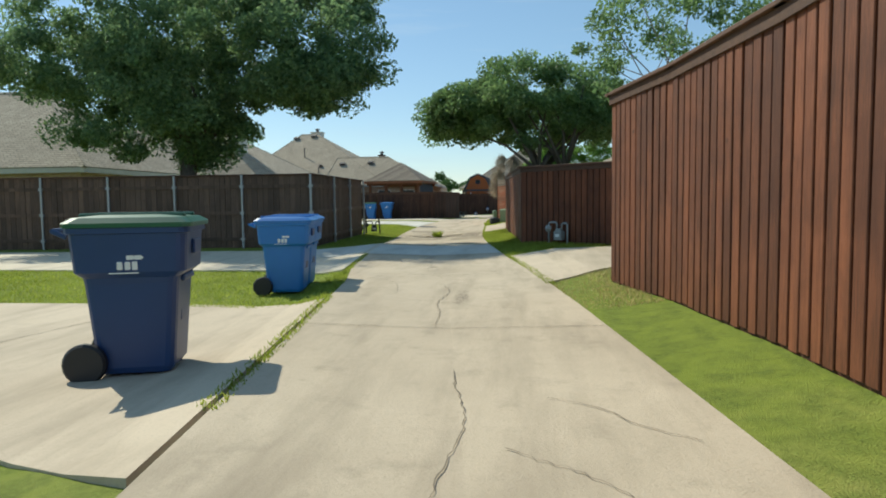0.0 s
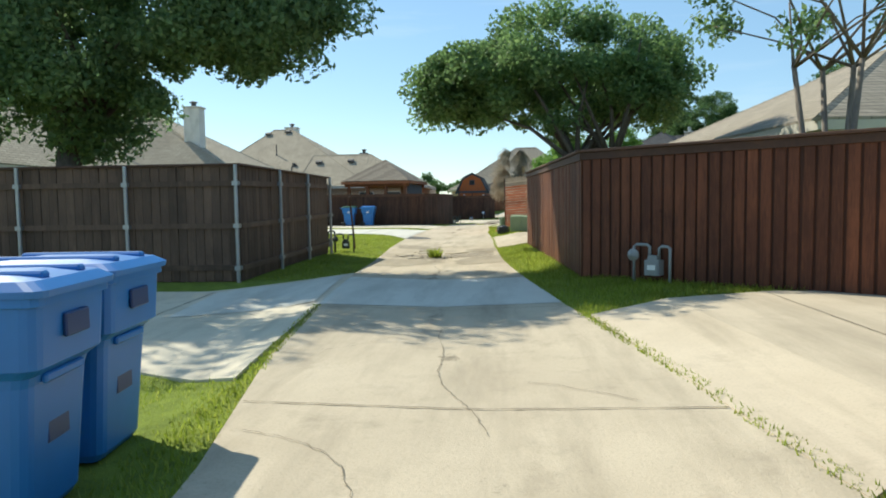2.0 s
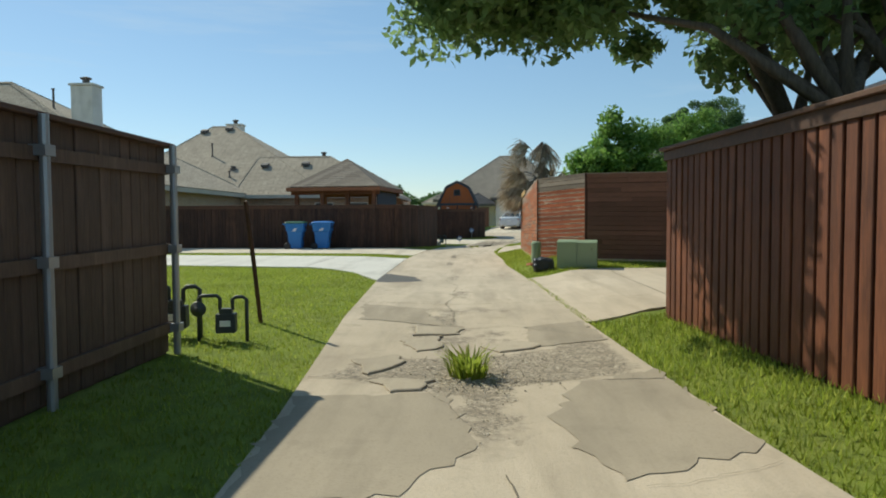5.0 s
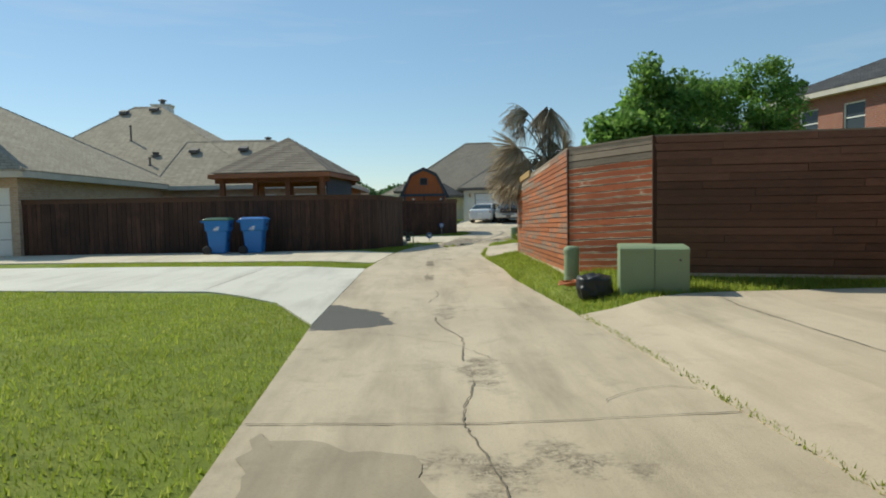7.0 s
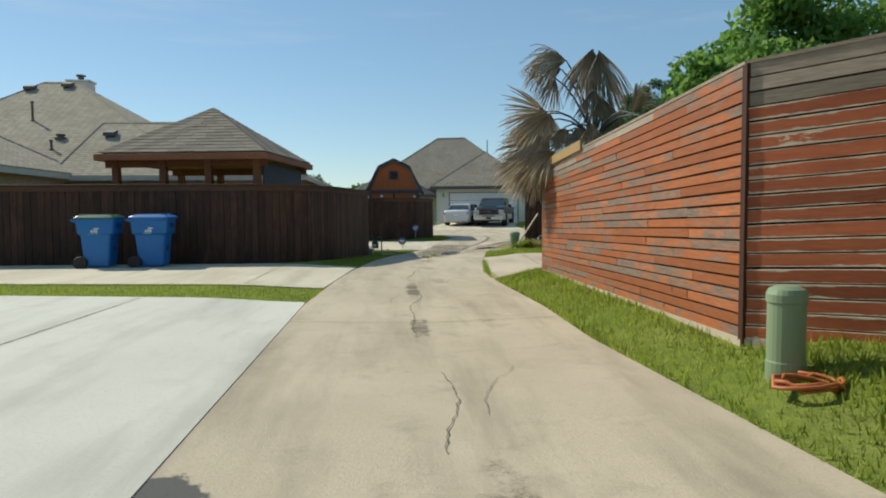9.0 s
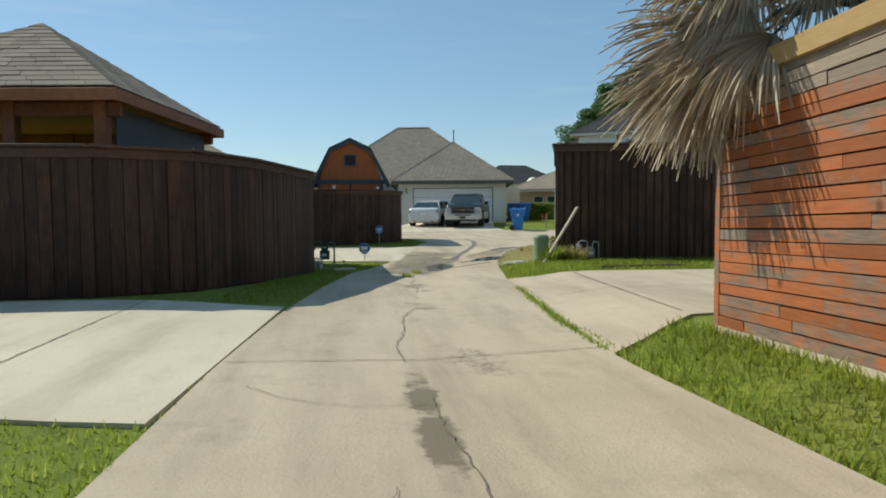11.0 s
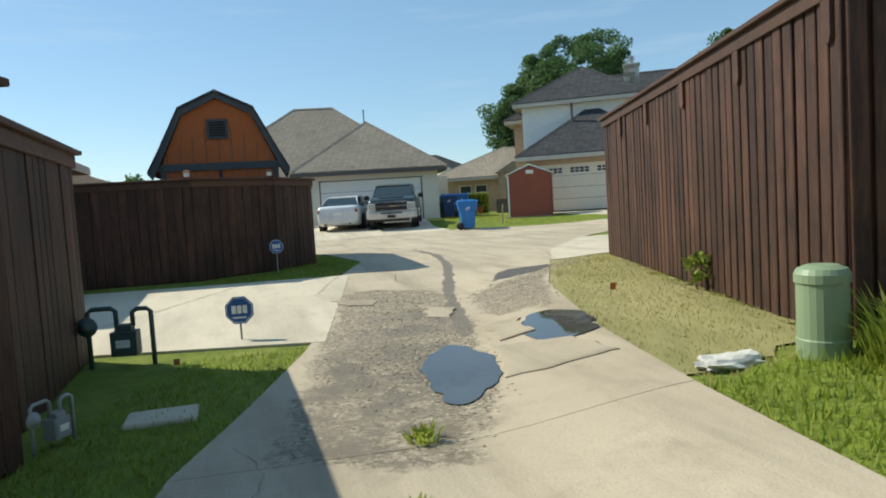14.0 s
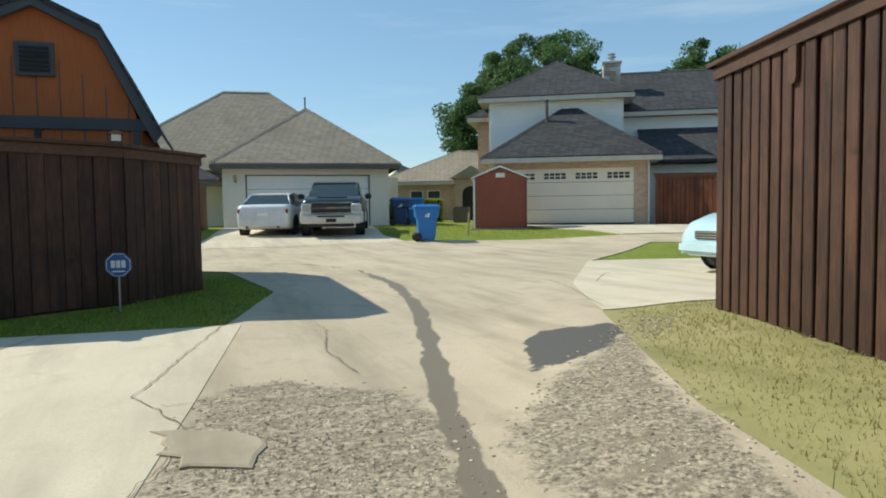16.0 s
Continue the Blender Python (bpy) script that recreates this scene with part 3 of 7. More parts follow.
DRIVES = [
    ("driveway", [(-18, 0.6), (-3, 1.0), (0.35, -0.5)], [(-18, 4.9), (-2.2, 4.9), (-0.3, 4.6)], "drive_tan", "old tan concrete driveway holding the wheeled carts"),
    ("driveway", [(-18, 9.1), (-2.6, 8.8), (-0.98, 8.0)], [(-18, 12.6), (-3.3, 12.9), (-1.66, 15.0)], "drive", "concrete driveway shaded by a large tree"),
    ("driveway", [(-18, 30.8), (-8.5, 30.3), (-4.4, 29.5), (-3.1, 28.2), (-2.4, 26.6)], [(-18, 35.6), (-10.2, 35.0), (-6.5, 34.5), (-4.5, 34.1), (-2.46, 33.7)], "drive_new", "bright new concrete driveway"),
    ("driveway", [(-20, 37.0), (-11.6, 36.7), (-6.0, 35.9), (-2.4, 35.3)], [(-20, 40.2), (-11.6, 40.2), (-4.0, 39.8), (-2.1, 39.2)], "drive", "pale concrete driveway along a brown fence"),
    ("driveway", [(-12, 49.4), (-2.3, 47.5), (-0.3, 46.9)], [(-12, 53.9), (-1.6, 52.4), (0.75, 52.2)], "drive", "pale concrete driveway between two fences"),
    ("driveway", [(2.4, 6.2), (4.0, 7.6), (9, 7.9)], [(1.87, 10.6), (4.2, 11.6), (9, 11.0)], "drive_tan", "tan concrete driveway beside a cedar fence"),
    ("driveway", [(0.8, 21.3), (2.0, 21.9), (6.2, 22.2)], [(0.6, 26.85), (2.13, 27.3), (6.2, 27.4)], "drive_tan", "tan concrete driveway beside utility boxes"),
    ("driveway", [(0.37, 36.4), (1.55, 37.4), (8, 37.4)], [(0.92, 41.6), (3.2, 41.4), (8, 41.0)], "drive_tan", "tan concrete driveway beside an orange slat fence"),
    ("driveway", [(2.1, 74.9), (1.2, 68.4), (0.4, 65.6)], [(8.1, 73.8), (6.4, 66.4), (6.6, 64.7)], "drive", "pale concrete driveway in front of a garage"),
    ("driveway", [(13.2, 69.9), (12.4, 66.2), (12.8, 62.5)], [(17.5, 67.2), (19.5, 63.6), (19.5, 59.9)], "drive", "wide pale concrete driveway in front of a garage"),
    ("driveway", [(4.05, 51.25), (5.1, 53.4), (7.5, 56.55)], [(6.6, 50.65), (11.3, 50.1), (13.0, 54.5)], "drive", "curved concrete parking pad"),
]
for n_, l_, r_, m_, lab_ in DRIVES:
    strip(n_, l_, r_, m_, lab_, "driveway", lift=0.036, nv=14)


# ---- fences ----
def unit_board(w, t=0.019, name="board"):
    """A board one metre high with eased edges, to be scaled to length."""
    bm = bmesh.new()
    h = w / 2
    prof = [(-h, 0), (-h, t * 0.7), (-h + 0.006, t), (h - 0.006, t), (h, t * 0.7), (h, 0)]
    loft(bm, [[(x, y, 0) for x, y in prof], [(x, y, 1) for x, y in prof]])
    bmesh.ops.recalc_face_normals(bm, faces=bm.faces)
    me = bpy.data.meshes.new(name)
    bm.to_mesh(me)
    bm.free()
    return me


BOARD_MESHES = {}


def board_mesh(w, mat):
    key = (w, mat)
    if key not in BOARD_MESHES:
        me = unit_board(w)
        me.materials.append(M[mat])
        BOARD_MESHES[key] = me
    return BOARD_MESHES[key]


def fence_frame(a, b, side):
    """Matrix with x along a-b, y out of the seen face, z up, at a."""
    d = Vector((b[0] - a[0], b[1] - a[1], 0))
    L = d.length
    d.normalize()
    n = Vector((-d.y, d.x, 0)) * side
    m = Matrix(((d.x, n.x, 0, a[0]), (d.y, n.y, 0, a[1]), (0, 0, 1, 0), (0, 0, 0, 1)))
    return m, L


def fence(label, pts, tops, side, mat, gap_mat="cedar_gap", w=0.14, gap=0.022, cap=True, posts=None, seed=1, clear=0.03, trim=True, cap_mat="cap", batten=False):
    """A board fence along pts, with tops given as heights above sea level at each corner."""
    rng = random.Random(seed)
    f = thing("fence", label, "fence", Matrix.Translation((*pts[0], H(*pts[0]))))
    inv = f.matrix_world.inverted()
    me = board_mesh(w, mat)
    for (a, za), (b, zb) in zip(zip(pts, tops), zip(pts[1:], tops[1:])):
        m, L = fence_frame(a, b, side)
        n = max(1, int(L / (w + gap)))
        step = L / n
        m = inv @ m
        z0 = f.matrix_world.translation.z
        # closed back boards; cedar_gap paints the gaps' shade into their colour
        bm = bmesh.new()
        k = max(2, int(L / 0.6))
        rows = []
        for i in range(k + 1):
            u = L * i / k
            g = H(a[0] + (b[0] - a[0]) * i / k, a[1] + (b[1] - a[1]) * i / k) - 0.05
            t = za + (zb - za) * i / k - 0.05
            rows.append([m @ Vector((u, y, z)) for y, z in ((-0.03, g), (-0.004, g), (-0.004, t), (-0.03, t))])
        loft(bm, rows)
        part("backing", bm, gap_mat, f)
        for i in range(n):
            u = step * (i + 0.5)
            fr = u / L
            g = H(a[0] + (b[0] - a[0]) * fr, a[1] + (b[1] - a[1]) * fr) + clear + rng.uniform(-0.012, 0.012)
            t = za + (zb - za) * fr - 0.035
            ob = new("board", me)
            ob.parent = f
            raised = 0.012 if (batten and i % 2) else 0.0
            ob.matrix_basis = m @ Matrix.LocRotScale((u + rng.uniform(-0.003, 0.003), raised + rng.uniform(0, 0.004), g), Euler((rng.uniform(-0.003, 0.003), rng.uniform(-0.004, 0.004), rng.uniform(-0.02, 0.02))), (step / (w + gap) * (1.12 if batten and i % 2 else 1.0), 1, t - g))
        slope = math.atan2(zb - za, L)
        if cap:
            mm = m @ Matrix.Translation((0, 0, za)) @ Matrix.Rotation(-slope, 4, "Y")
            LL = L / math.cos(slope)
            bm = bmesh.new()
            box(bm, -0.08, LL + 0.08, -0.075, 0.085, -0.04, 0.0, mm)
            part("cap", bevel(bm, 0.006), cap_mat, f)
            if trim:
                bm = bmesh.new()
                box(bm, -0.03, LL + 0.03, 0.0245, 0.046, -0.15, -0.042, mm)
                part("trim_board", bevel(bm, 0.004), cap_mat, f)
        if posts:
            npst = max(1, round(L / posts))
            for i in range(0 if a is pts[0] else 1, npst + 1):
                fr = i / npst
                x, y = a[0] + (b[0] - a[0]) * fr, a[1] + (b[1] - a[1]) * fr
                bm = bmesh.new()
                g = H(x, y)
                tube(bm, [m @ Vector((L * fr, 0.1, g - 0.05)), m @ Vector((L * fr, 0.1, za + (zb - za) * fr - 0.02))], 0.032, 10)
                for zc in (0.25, 0.95, 1.65):
                    box(bm, -0.05, 0.05, 0.03, 0.14, g + zc - 0.035, g + zc + 0.035, m @ Matrix.Translation((L * fr, 0, 0)))
                part("post", bm, "galv", f)
            for zc in (0.25, 0.95, 1.65):
                bm = bmesh.new()
                g0, g1 = H(*a), H(*b)
                mm = m @ Matrix.Translation((0, 0, g0 + zc)) @ Matrix.Rotation(-math.atan2(g1 - g0, L), 4, "Y")
                box(bm, 0.0, L, 0.026, 0.062, -0.045, 0.045, mm)
                part("rail", bm, mat, f)
    return f


fence("tall red-brown stained cedar board fence with a cap", [(4.35, -9.0), (3.8, 1.8), (3.55, 3.9), (3.2, 5.65), (9, 5.2)], [2.5, 2.5, 2.5, 2.5, 2.5], 1, "cedar", w=0.125, gap=0.024, seed=2)
fence("dark red-brown stained board fence beside a lawn", [(9, 10.3), (5.2, 11.1), (2.14, 13.45), (1.65, 21.1), (6.4, 21.25)], [2.02, 2.0, 2.0, 2.03, 2.03], 1, "cedar", w=0.12, gap=0.03, seed=3)
fence("brown board fence carried on galvanised steel posts and rails", [(-20, 13.0), (-9.0, 14.0), (-3.4, 14.15), (-3.3, 19.35), (-12, 19.8)], [1.95, 1.95, 1.95, 1.93, 1.93], -1, "oldfence", w=0.14, gap=0.004, posts=1.8, seed=4, trim=False, gap_mat="oldfence")
fence("dark brown stained board fence with a flat cap", [(-14, 40.4), (-4.3, 40.2), (-3.3, 40.7), (-2.75, 42.0), (-2.04, 44.72)], [1.82, 1.82, 1.82, 1.82, 1.8], -1, "brown", w=0.14, gap=0.006, seed=5)
fence("lower dark brown board fence stepping down along a driveway", [(-2.2, 44.8), (-2.27, 47.35), (-12, 49.25)], [1.7, 1.72, 1.72], -1, "brown", w=0.14, gap=0.012, seed=15)
fence("dark brown board fence round a yard with a shed", [(-9, 53.9), (-1.7, 53.25), (-0.3, 53.95), (0.5, 55.0), (0.3, 58.2), (-9, 62.5)], [1.8, 1.8, 1.8, 1.8, 1.85, 1.85], -1, "brown", w=0.14, gap=0.006, seed=6)
f5 = fence("dark brown stained board-on-board fence with a sloping cap", [(10, 42.4), (5.7, 43.4), (2.5, 44.12), (4.7, 50.45), (11, 48.8)], [2.3, 2.3, 2.3, 2.3, 2.3], 1, "brown", w=0.115, gap=0.03, seed=7)

# notched brackets under the cap
m5, L5 = fence_frame((2.5, 44.12), (4.7, 50.45), 1)
for u5 in (0.12, 1.45, 2.8, 4.15, 5.5):
    bm = bmesh.new()
    mm5 = f5.matrix_world.inverted() @ m5 @ Matrix.Translation((u5, 0, 2.3))
    loft(bm, [[mm5 @ Vector((x, y, z)) for x, z in ((-0.05, -0.152), (0.05, -0.152), (0.05, -0.36), (0.02, -0.41), (-0.03, -0.41), (-0.05, -0.37))] for y in (0.0245, 0.05)])
    part("bracket", bm, "cap", f5)


# ---- trees ----
def tree(name, label, base, trunk_top, trunk_r, centre, radii, leaves, size, mat, seed, clumps=60, bark_mat="bark", stems=1, spread=0.23, category="tree", hollow=0.55, leaf_aspect=0.5, lobes=(), limbs=22):
    rng = np.random.default_rng(seed)
    z0 = H(base[0], base[1])
    t = thing(name, label, category, Matrix.Translation((base[0], base[1], z0)))
    o = np.array((base[0], base[1], z0))
    cen, rad = np.array(centre) - o, np.array(radii)
    d = rng.normal(size=(clumps, 3))
    d /= np.linalg.norm(d, axis=1)[:, None]
    r = hollow + (1 - hollow) * rng.random(clumps) ** 0.6
    lump = 0.86 + 0.3 * rng.random(clumps)
    cl = cen + d * rad * (r * lump)[:, None]
    if lobes:
        which = rng.integers(0, len(lobes), clumps)
        cl = np.array([l[0] for l in lobes])[which] - o + d * np.array([l[1] for l in lobes])[which] * (r * lump)[:, None]
    jig = min(0.3, 0.12 * float(min(rad)))
    for s in range(stems):
        bm = bmesh.new()
        ang = s * 2.4 + seed
        wide = min(0.22, trunk_r * 3)
        foot = Vector((wide * math.cos(ang), wide * math.sin(ang), 0)) if stems > 1 else Vector()
        top = Vector((cen[0] * 0.3 + foot.x * 3, cen[1] * 0.3 + foot.y * 3, trunk_top - z0))
        mid = foot.lerp(top, 0.5) + Vector((rng.uniform(-jig, jig), rng.uniform(-jig, jig), 0)) * 0.4
        tube(bm, [foot - Vector((0, 0, 0.1)), foot + (top - foot) * 0.12, mid, top], [trunk_r * 1.35, trunk_r * 1.05, trunk_r * 0.9, trunk_r * 0.7], 9)
        part("trunk", bm, bark_mat, t, smooth=True)
        near = cl[s::stems]
        near = near[np.argsort(np.linalg.norm(near - np.array(top), axis=1))][: 3 * max(6, limbs // stems) : 3]
        for c in near:
            c = Vector(c)
            m1 = top.lerp(c, 0.45) + Vector((rng.uniform(-jig, jig), rng.uniform(-jig, jig), rng.uniform(0, jig)))
            bm = bmesh.new()
            tube(bm, [top - Vector((0, 0, trunk_r)), m1, c], [trunk_r * 0.5, trunk_r * 0.26, min(0.015, trunk_r * 0.2)], 6)
            part("limb", bm, bark_mat, t, smooth=True)
    idx = rng.integers(0, clumps, leaves)
    ball = rng.normal(size=(leaves, 3))
    ball *= (rng.random(leaves) ** 0.45 / np.linalg.norm(ball, axis=1))[:, None]
    size_of = (0.7 + 0.75 * rng.random(clumps))[idx][:, None]
    p = cl[idx] + ball * rad.mean() * spread * 2.1 * np.array((1, 1, 0.72)) * size_of
    u = rng.normal(size=(leaves, 3))
    u /= np.linalg.norm(u, axis=1)[:, None]
    v = np.cross(u, rng.normal(size=(leaves, 3)))
    v /= np.linalg.norm(v, axis=1)[:, None]
    s = size * (0.6 + 0.8 * rng.random(leaves))[:, None]
    quad = np.stack([p - u * s, p - v * s * leaf_aspect, p + u * s, p + v * s * leaf_aspect], 1).reshape(-1, 3)
    me = bpy.data.meshes.new("crown")
    me.vertices.add(len(quad))
    me.vertices.foreach_set("co", quad.ravel())
    me.loops.add(leaves * 4)
    me.loops.foreach_set("vertex_index", np.arange(leaves * 4))
    me.polygons.add(leaves)
    me.polygons.foreach_set("loop_start", np.arange(leaves) * 4)
    me.update(calc_edges=True)
    part_of("crown", me, mat, t)
    return t


tree("oak_tree", "large spreading oak with dense dark green leaves", (-8.5, 17.1, 0), 2.7, 0.32, (-7.3, 16.5, 5.3), (4.2, 3.4, 3.0), 170000, 0.066, "leaf_oak", 11, clumps=380, spread=0.08, hollow=0.6,
     lobes=(((-4.9, 18.9, 8.0), (2.3, 2.0, 1.1)), ((-4.6, 19.8, 9.0), (2.1, 1.9, 1.2)), ((-8.7, 17.6, 8.0), (3.4, 2.6, 1.5)), ((-11.3, 17.0, 5.7), (2.0, 2.0, 1.7)), ((-8.9, 17.0, 3.45), (3.0, 2.2, 1.0)), ((-3.8, 16.5, 4.65), (1.6, 1.4, 0.7)), ((-9.4, 16.8, 5.2), (3.2, 2.6, 2.6)), ((-8.6, 17.0, 4.5), (2.9, 2.5, 2.0)), ((-4.4, 16.6, 5.7), (2.7, 2.3, 1.5)), ((-6.5, 16.7, 5.9), (3.0, 2.5, 1.8)), ((-13.0, 17.0, 6.0), (2.8, 2.2, 1.6))))
tree("oak_tree", "round-crowned tree with glossy green leaves above a fence", (3.3, 20.0, 0), 2.3, 0.16, (2.5, 20.6, 4.3), (3.4, 2.7, 1.8), 74000, 0.064, "leaf_mid", 12, clumps=215, stems=3, spread=0.085, hollow=0.6,
     lobes=(((-0.4, 21.5, 4.25), (0.9, 1.1, 0.7)), ((0.7, 21.4, 4.55), (1.5, 1.6, 1.1)), ((2.0, 21.3, 4.85), (2.0, 2.2, 1.4)), ((3.4, 21.1, 4.75), (1.9, 2.0, 1.35)), ((2.9, 21.0, 4.0), (2.2, 2.0, 1.0)), ((4.6, 21.2, 4.2), (1.3, 1.5, 1.1))))
tree("crape_myrtle", "slender pale-barked tree with a thin sparse crown", (5.65, 13.6, 0), 3.2, 0.052, (5.7, 13.6, 4.8), (2.7, 2.2, 1.5), 9000, 0.055, "leaf_mid", 13, clumps=55, stems=4, bark_mat="bark_pale", spread=0.09)
tree("shrub", "bright leafy green shrub behind a wooden fence", (3.8, 34.0, 0), 1.2, 0.06, (3.85, 34.0, 3.05), (1.35, 1.5, 1.35), 19000, 0.062, "leaf_light", 14, clumps=110, stems=4, category="shrub", spread=0.1, lobes=(((3.2, 33.8, 2.7), (0.7, 0.7, 0.55)), ((3.75, 34.0, 3.2), (0.4, 0.6, 1.25)), ((4.45, 34.1, 3.1), (0.45, 0.6, 1.1)), ((4.0, 34.0, 2.6), (1.1, 1.0, 0.8))))
tree("shrub", "dense fine-leaved green shrub behind a wooden fence", (6.1, 34.2, 0), 1.2, 0.06, (6.1, 34.2, 3.1), (1.5, 1.5, 1.3), 20000, 0.045, "leaf_light", 15, clumps=130, stems=4, category="shrub", spread=0.1, lobes=(((5.3, 34.2, 3.1), (0.5, 0.7, 1.1)), ((6.0, 34.2, 3.2), (0.5, 0.7, 1.3)), ((6.7, 34.3, 3.3), (0.5, 0.7, 1.35)), ((6.0, 34.2, 2.6), (1.4, 1.0, 0.8))))
tree("oak_tree", "dark round tree beyond a tan roof", (18.5, 36.5, 0), 2.5, 0.25, (18.5, 36.5, 4.8), (4.0, 3.5, 2.8), 30000, 0.1, "leaf_far", 16, clumps=60, spread=0.12)
tree("poplar_tree", "tall dense green tree behind a two-storey house", (23.5, 92, 0), 3.0, 0.4, (23.5, 92, 7.4), (4.0, 4.0, 4.6), 70000, 0.11, "leaf_far", 17, clumps=150, spread=0.09)
tree("poplar_tree", "tall dense green tree behind a two-storey house", (27.0, 90, 0), 3.0, 0.4, (26.6, 90, 10.5), (5.0, 4.5, 3.9), 60000, 0.11, "leaf_far", 18, clumps=150, spread=0.09)
tree("poplar_tree", "leafy green tree beyond a roof", (36.6, 84, 0), 3.0, 0.35, (36.6, 84, 8.8), (3.8, 3.5, 3.8), 40000, 0.11, "leaf_far", 19, clumps=110, spread=0.09)


# ---- houses ----
def hip_mesh(x0, x1, y0, y1, ze, zr, over=0.45, drop=0.16, run=None):
    """A hipped roof shell over a rectangle."""
    x0, x1, y0, y1 = x0 - over, x1 + over, y0 - over, y1 + over
    dx, dy = x1 - x0, y1 - y0
    h = run or min(dx, dy) / 2
    if dx >= dy:
        r0, r1 = (x0 + h, (y0 + y1) / 2, zr), (x1 - h, (y0 + y1) / 2, zr)
    else:
        r0, r1 = ((x0 + x1) / 2, y0 + h, zr), ((x0 + x1) / 2, y1 - h, zr)
    bm = bmesh.new()
    e = [bm.verts.new((x, y, ze)) for x, y in ((x0, y0), (x1, y0), (x1, y1), (x0, y1))]
    lo = [bm.verts.new((x, y, ze - drop)) for x, y in ((x0, y0), (x1, y0), (x1, y1), (x0, y1))]
    a, b = bm.verts.new(r0), bm.verts.new(r1)
    if dx >= dy:
        fs = [(e[0], e[1], b, a), (e[1], e[2], b), (e[2], e[3], a, b), (e[3], e[0], a)]
    else:
        fs = [(e[0], e[1], a), (e[1], e[2], b, a), (e[2], e[3], b), (e[3], e[0], a, b)]
    for f in fs:
        bm.faces.new(f)
    for i in range(4):
        j = (i + 1) % 4
        bm.faces.new((e[i], lo[i], lo[j], e[j]))
    bm.faces.new(lo[::-1])
    bmesh.ops.remove_doubles(bm, verts=bm.verts, dist=0.001)
    return bm


def hip_with_fascia(h, x0, x1, y0, y1, ze, zr, mat, fascia, over=0.45, run=None):
    roof = part("roof", hip_mesh(x0, x1, y0, y1, ze, zr, over, 0.05, run), mat, h)
    o = over
    bm = bmesh.new()
    for xa, xb, ya, yb in ((x0 - o, x1 + o, y0 - o, y0 - o + 0.03), (x0 - o, x1 + o, y1 + o - 0.03, y1 + o), (x0 - o, x0 - o + 0.03, y0 - o + 0.031, y1 + o - 0.031), (x1 + o - 0.03, x1 + o, y0 - o + 0.031, y1 + o - 0.031)):
        box(bm, xa, xb, ya, yb, ze - 0.24, ze - 0.052)
    box(bm, x0 - o + 0.031, x1 + o - 0.031, y0 - o + 0.031, y1 + o - 0.031, ze - 0.22, ze - 0.2)
    part("fascia", bm, fascia, roof)
    # cap shingles along the hips and the ridge
    xa, xb, ya, yb = x0 - o, x1 + o, y0 - o, y1 + o
    hh = run or min(xb - xa, yb - ya) / 2
    p, q = ((xa + hh, (ya + yb) / 2), (xb - hh, (ya + yb) / 2)) if xb - xa >= yb - ya else (((xa + xb) / 2, ya + hh), ((xa + xb) / 2, yb - hh))
    near_p = ((xa, ya), (xa, yb)) if xb - xa >= yb - ya else ((xa, ya), (xb, ya))
    near_q = ((xb, ya), (xb, yb)) if xb - xa >= yb - ya else ((xa, yb), (xb, yb))
    bm = bmesh.new()
    for a, b in [((*c, ze), (*p, zr)) for c in near_p] + [((*c, ze), (*q, zr)) for c in near_q] + [((*p, zr), (*q, zr))]:
        a, b = Vector(a), Vector(b)
        if (b - a).length < 0.3:
            continue
        u = (b - a).normalized()
        s = u.cross(Vector((0, 0, 1))).normalized() * 0.13
        up = Vector((0, 0, 0.035))
        n = max(2, int((b - a).length / 0.3))
        for k in range(n):
            e, g = a.lerp(b, k / n), a.lerp(b, (k + 1.12) / n)
            lo = Vector((0, 0, -0.055))
            loft(bm, [[e - s + lo, e + up * 1.5, e + s + lo, e + lo * 1.5], [g - s + lo, g + up, g + s + lo, g + lo * 1.5]])
    part("ridge_cap", bm, mat, roof)
    return roof


def house(label, origin, heading, z):
    return thing("house", label, "house", Matrix.Translation((*origin, z)) @ Matrix.Rotation(heading, 4, "Z"))


def walls(h, x0, x1, y0, y1, z1, mat, t=0.2, holes=()):
    """Four wall slabs; holes (x0, x1, z0, z1) cut the front one."""
    bm = bmesh.new()
    if holes:
        xs = sorted({x0, x1, *[v for q in holes for v in q[:2]]})
        zs = sorted({-0.4, z1, *[v for q in holes for v in q[2:]]})
        for xa, xb in zip(xs, xs[1:]):
            for za, zb in zip(zs, zs[1:]):
                if not any(q[0] <= xa and xb <= q[1] and q[2] <= za and zb <= q[3] for q in holes):
                    box(bm, xa, xb, y0, y0 + t, za, zb)
    else:
        box(bm, x0, x1, y0, y0 + t, -0.4, z1)
    bmesh.ops.remove_doubles(bm, verts=bm.verts, dist=0.0005)
    part("wall", bm, mat, h)
    for xa, xb, ya, yb in ((x0, x0 + t, y0 + t + 0.001, y1 - t - 0.001), (x1 - t, x1, y0 + t + 0.001, y1 - t - 0.001), (x0, x1, y1 - t, y1)):
        part("wall", boxed(xa, xb, ya, yb, -0.4, z1), mat, h)


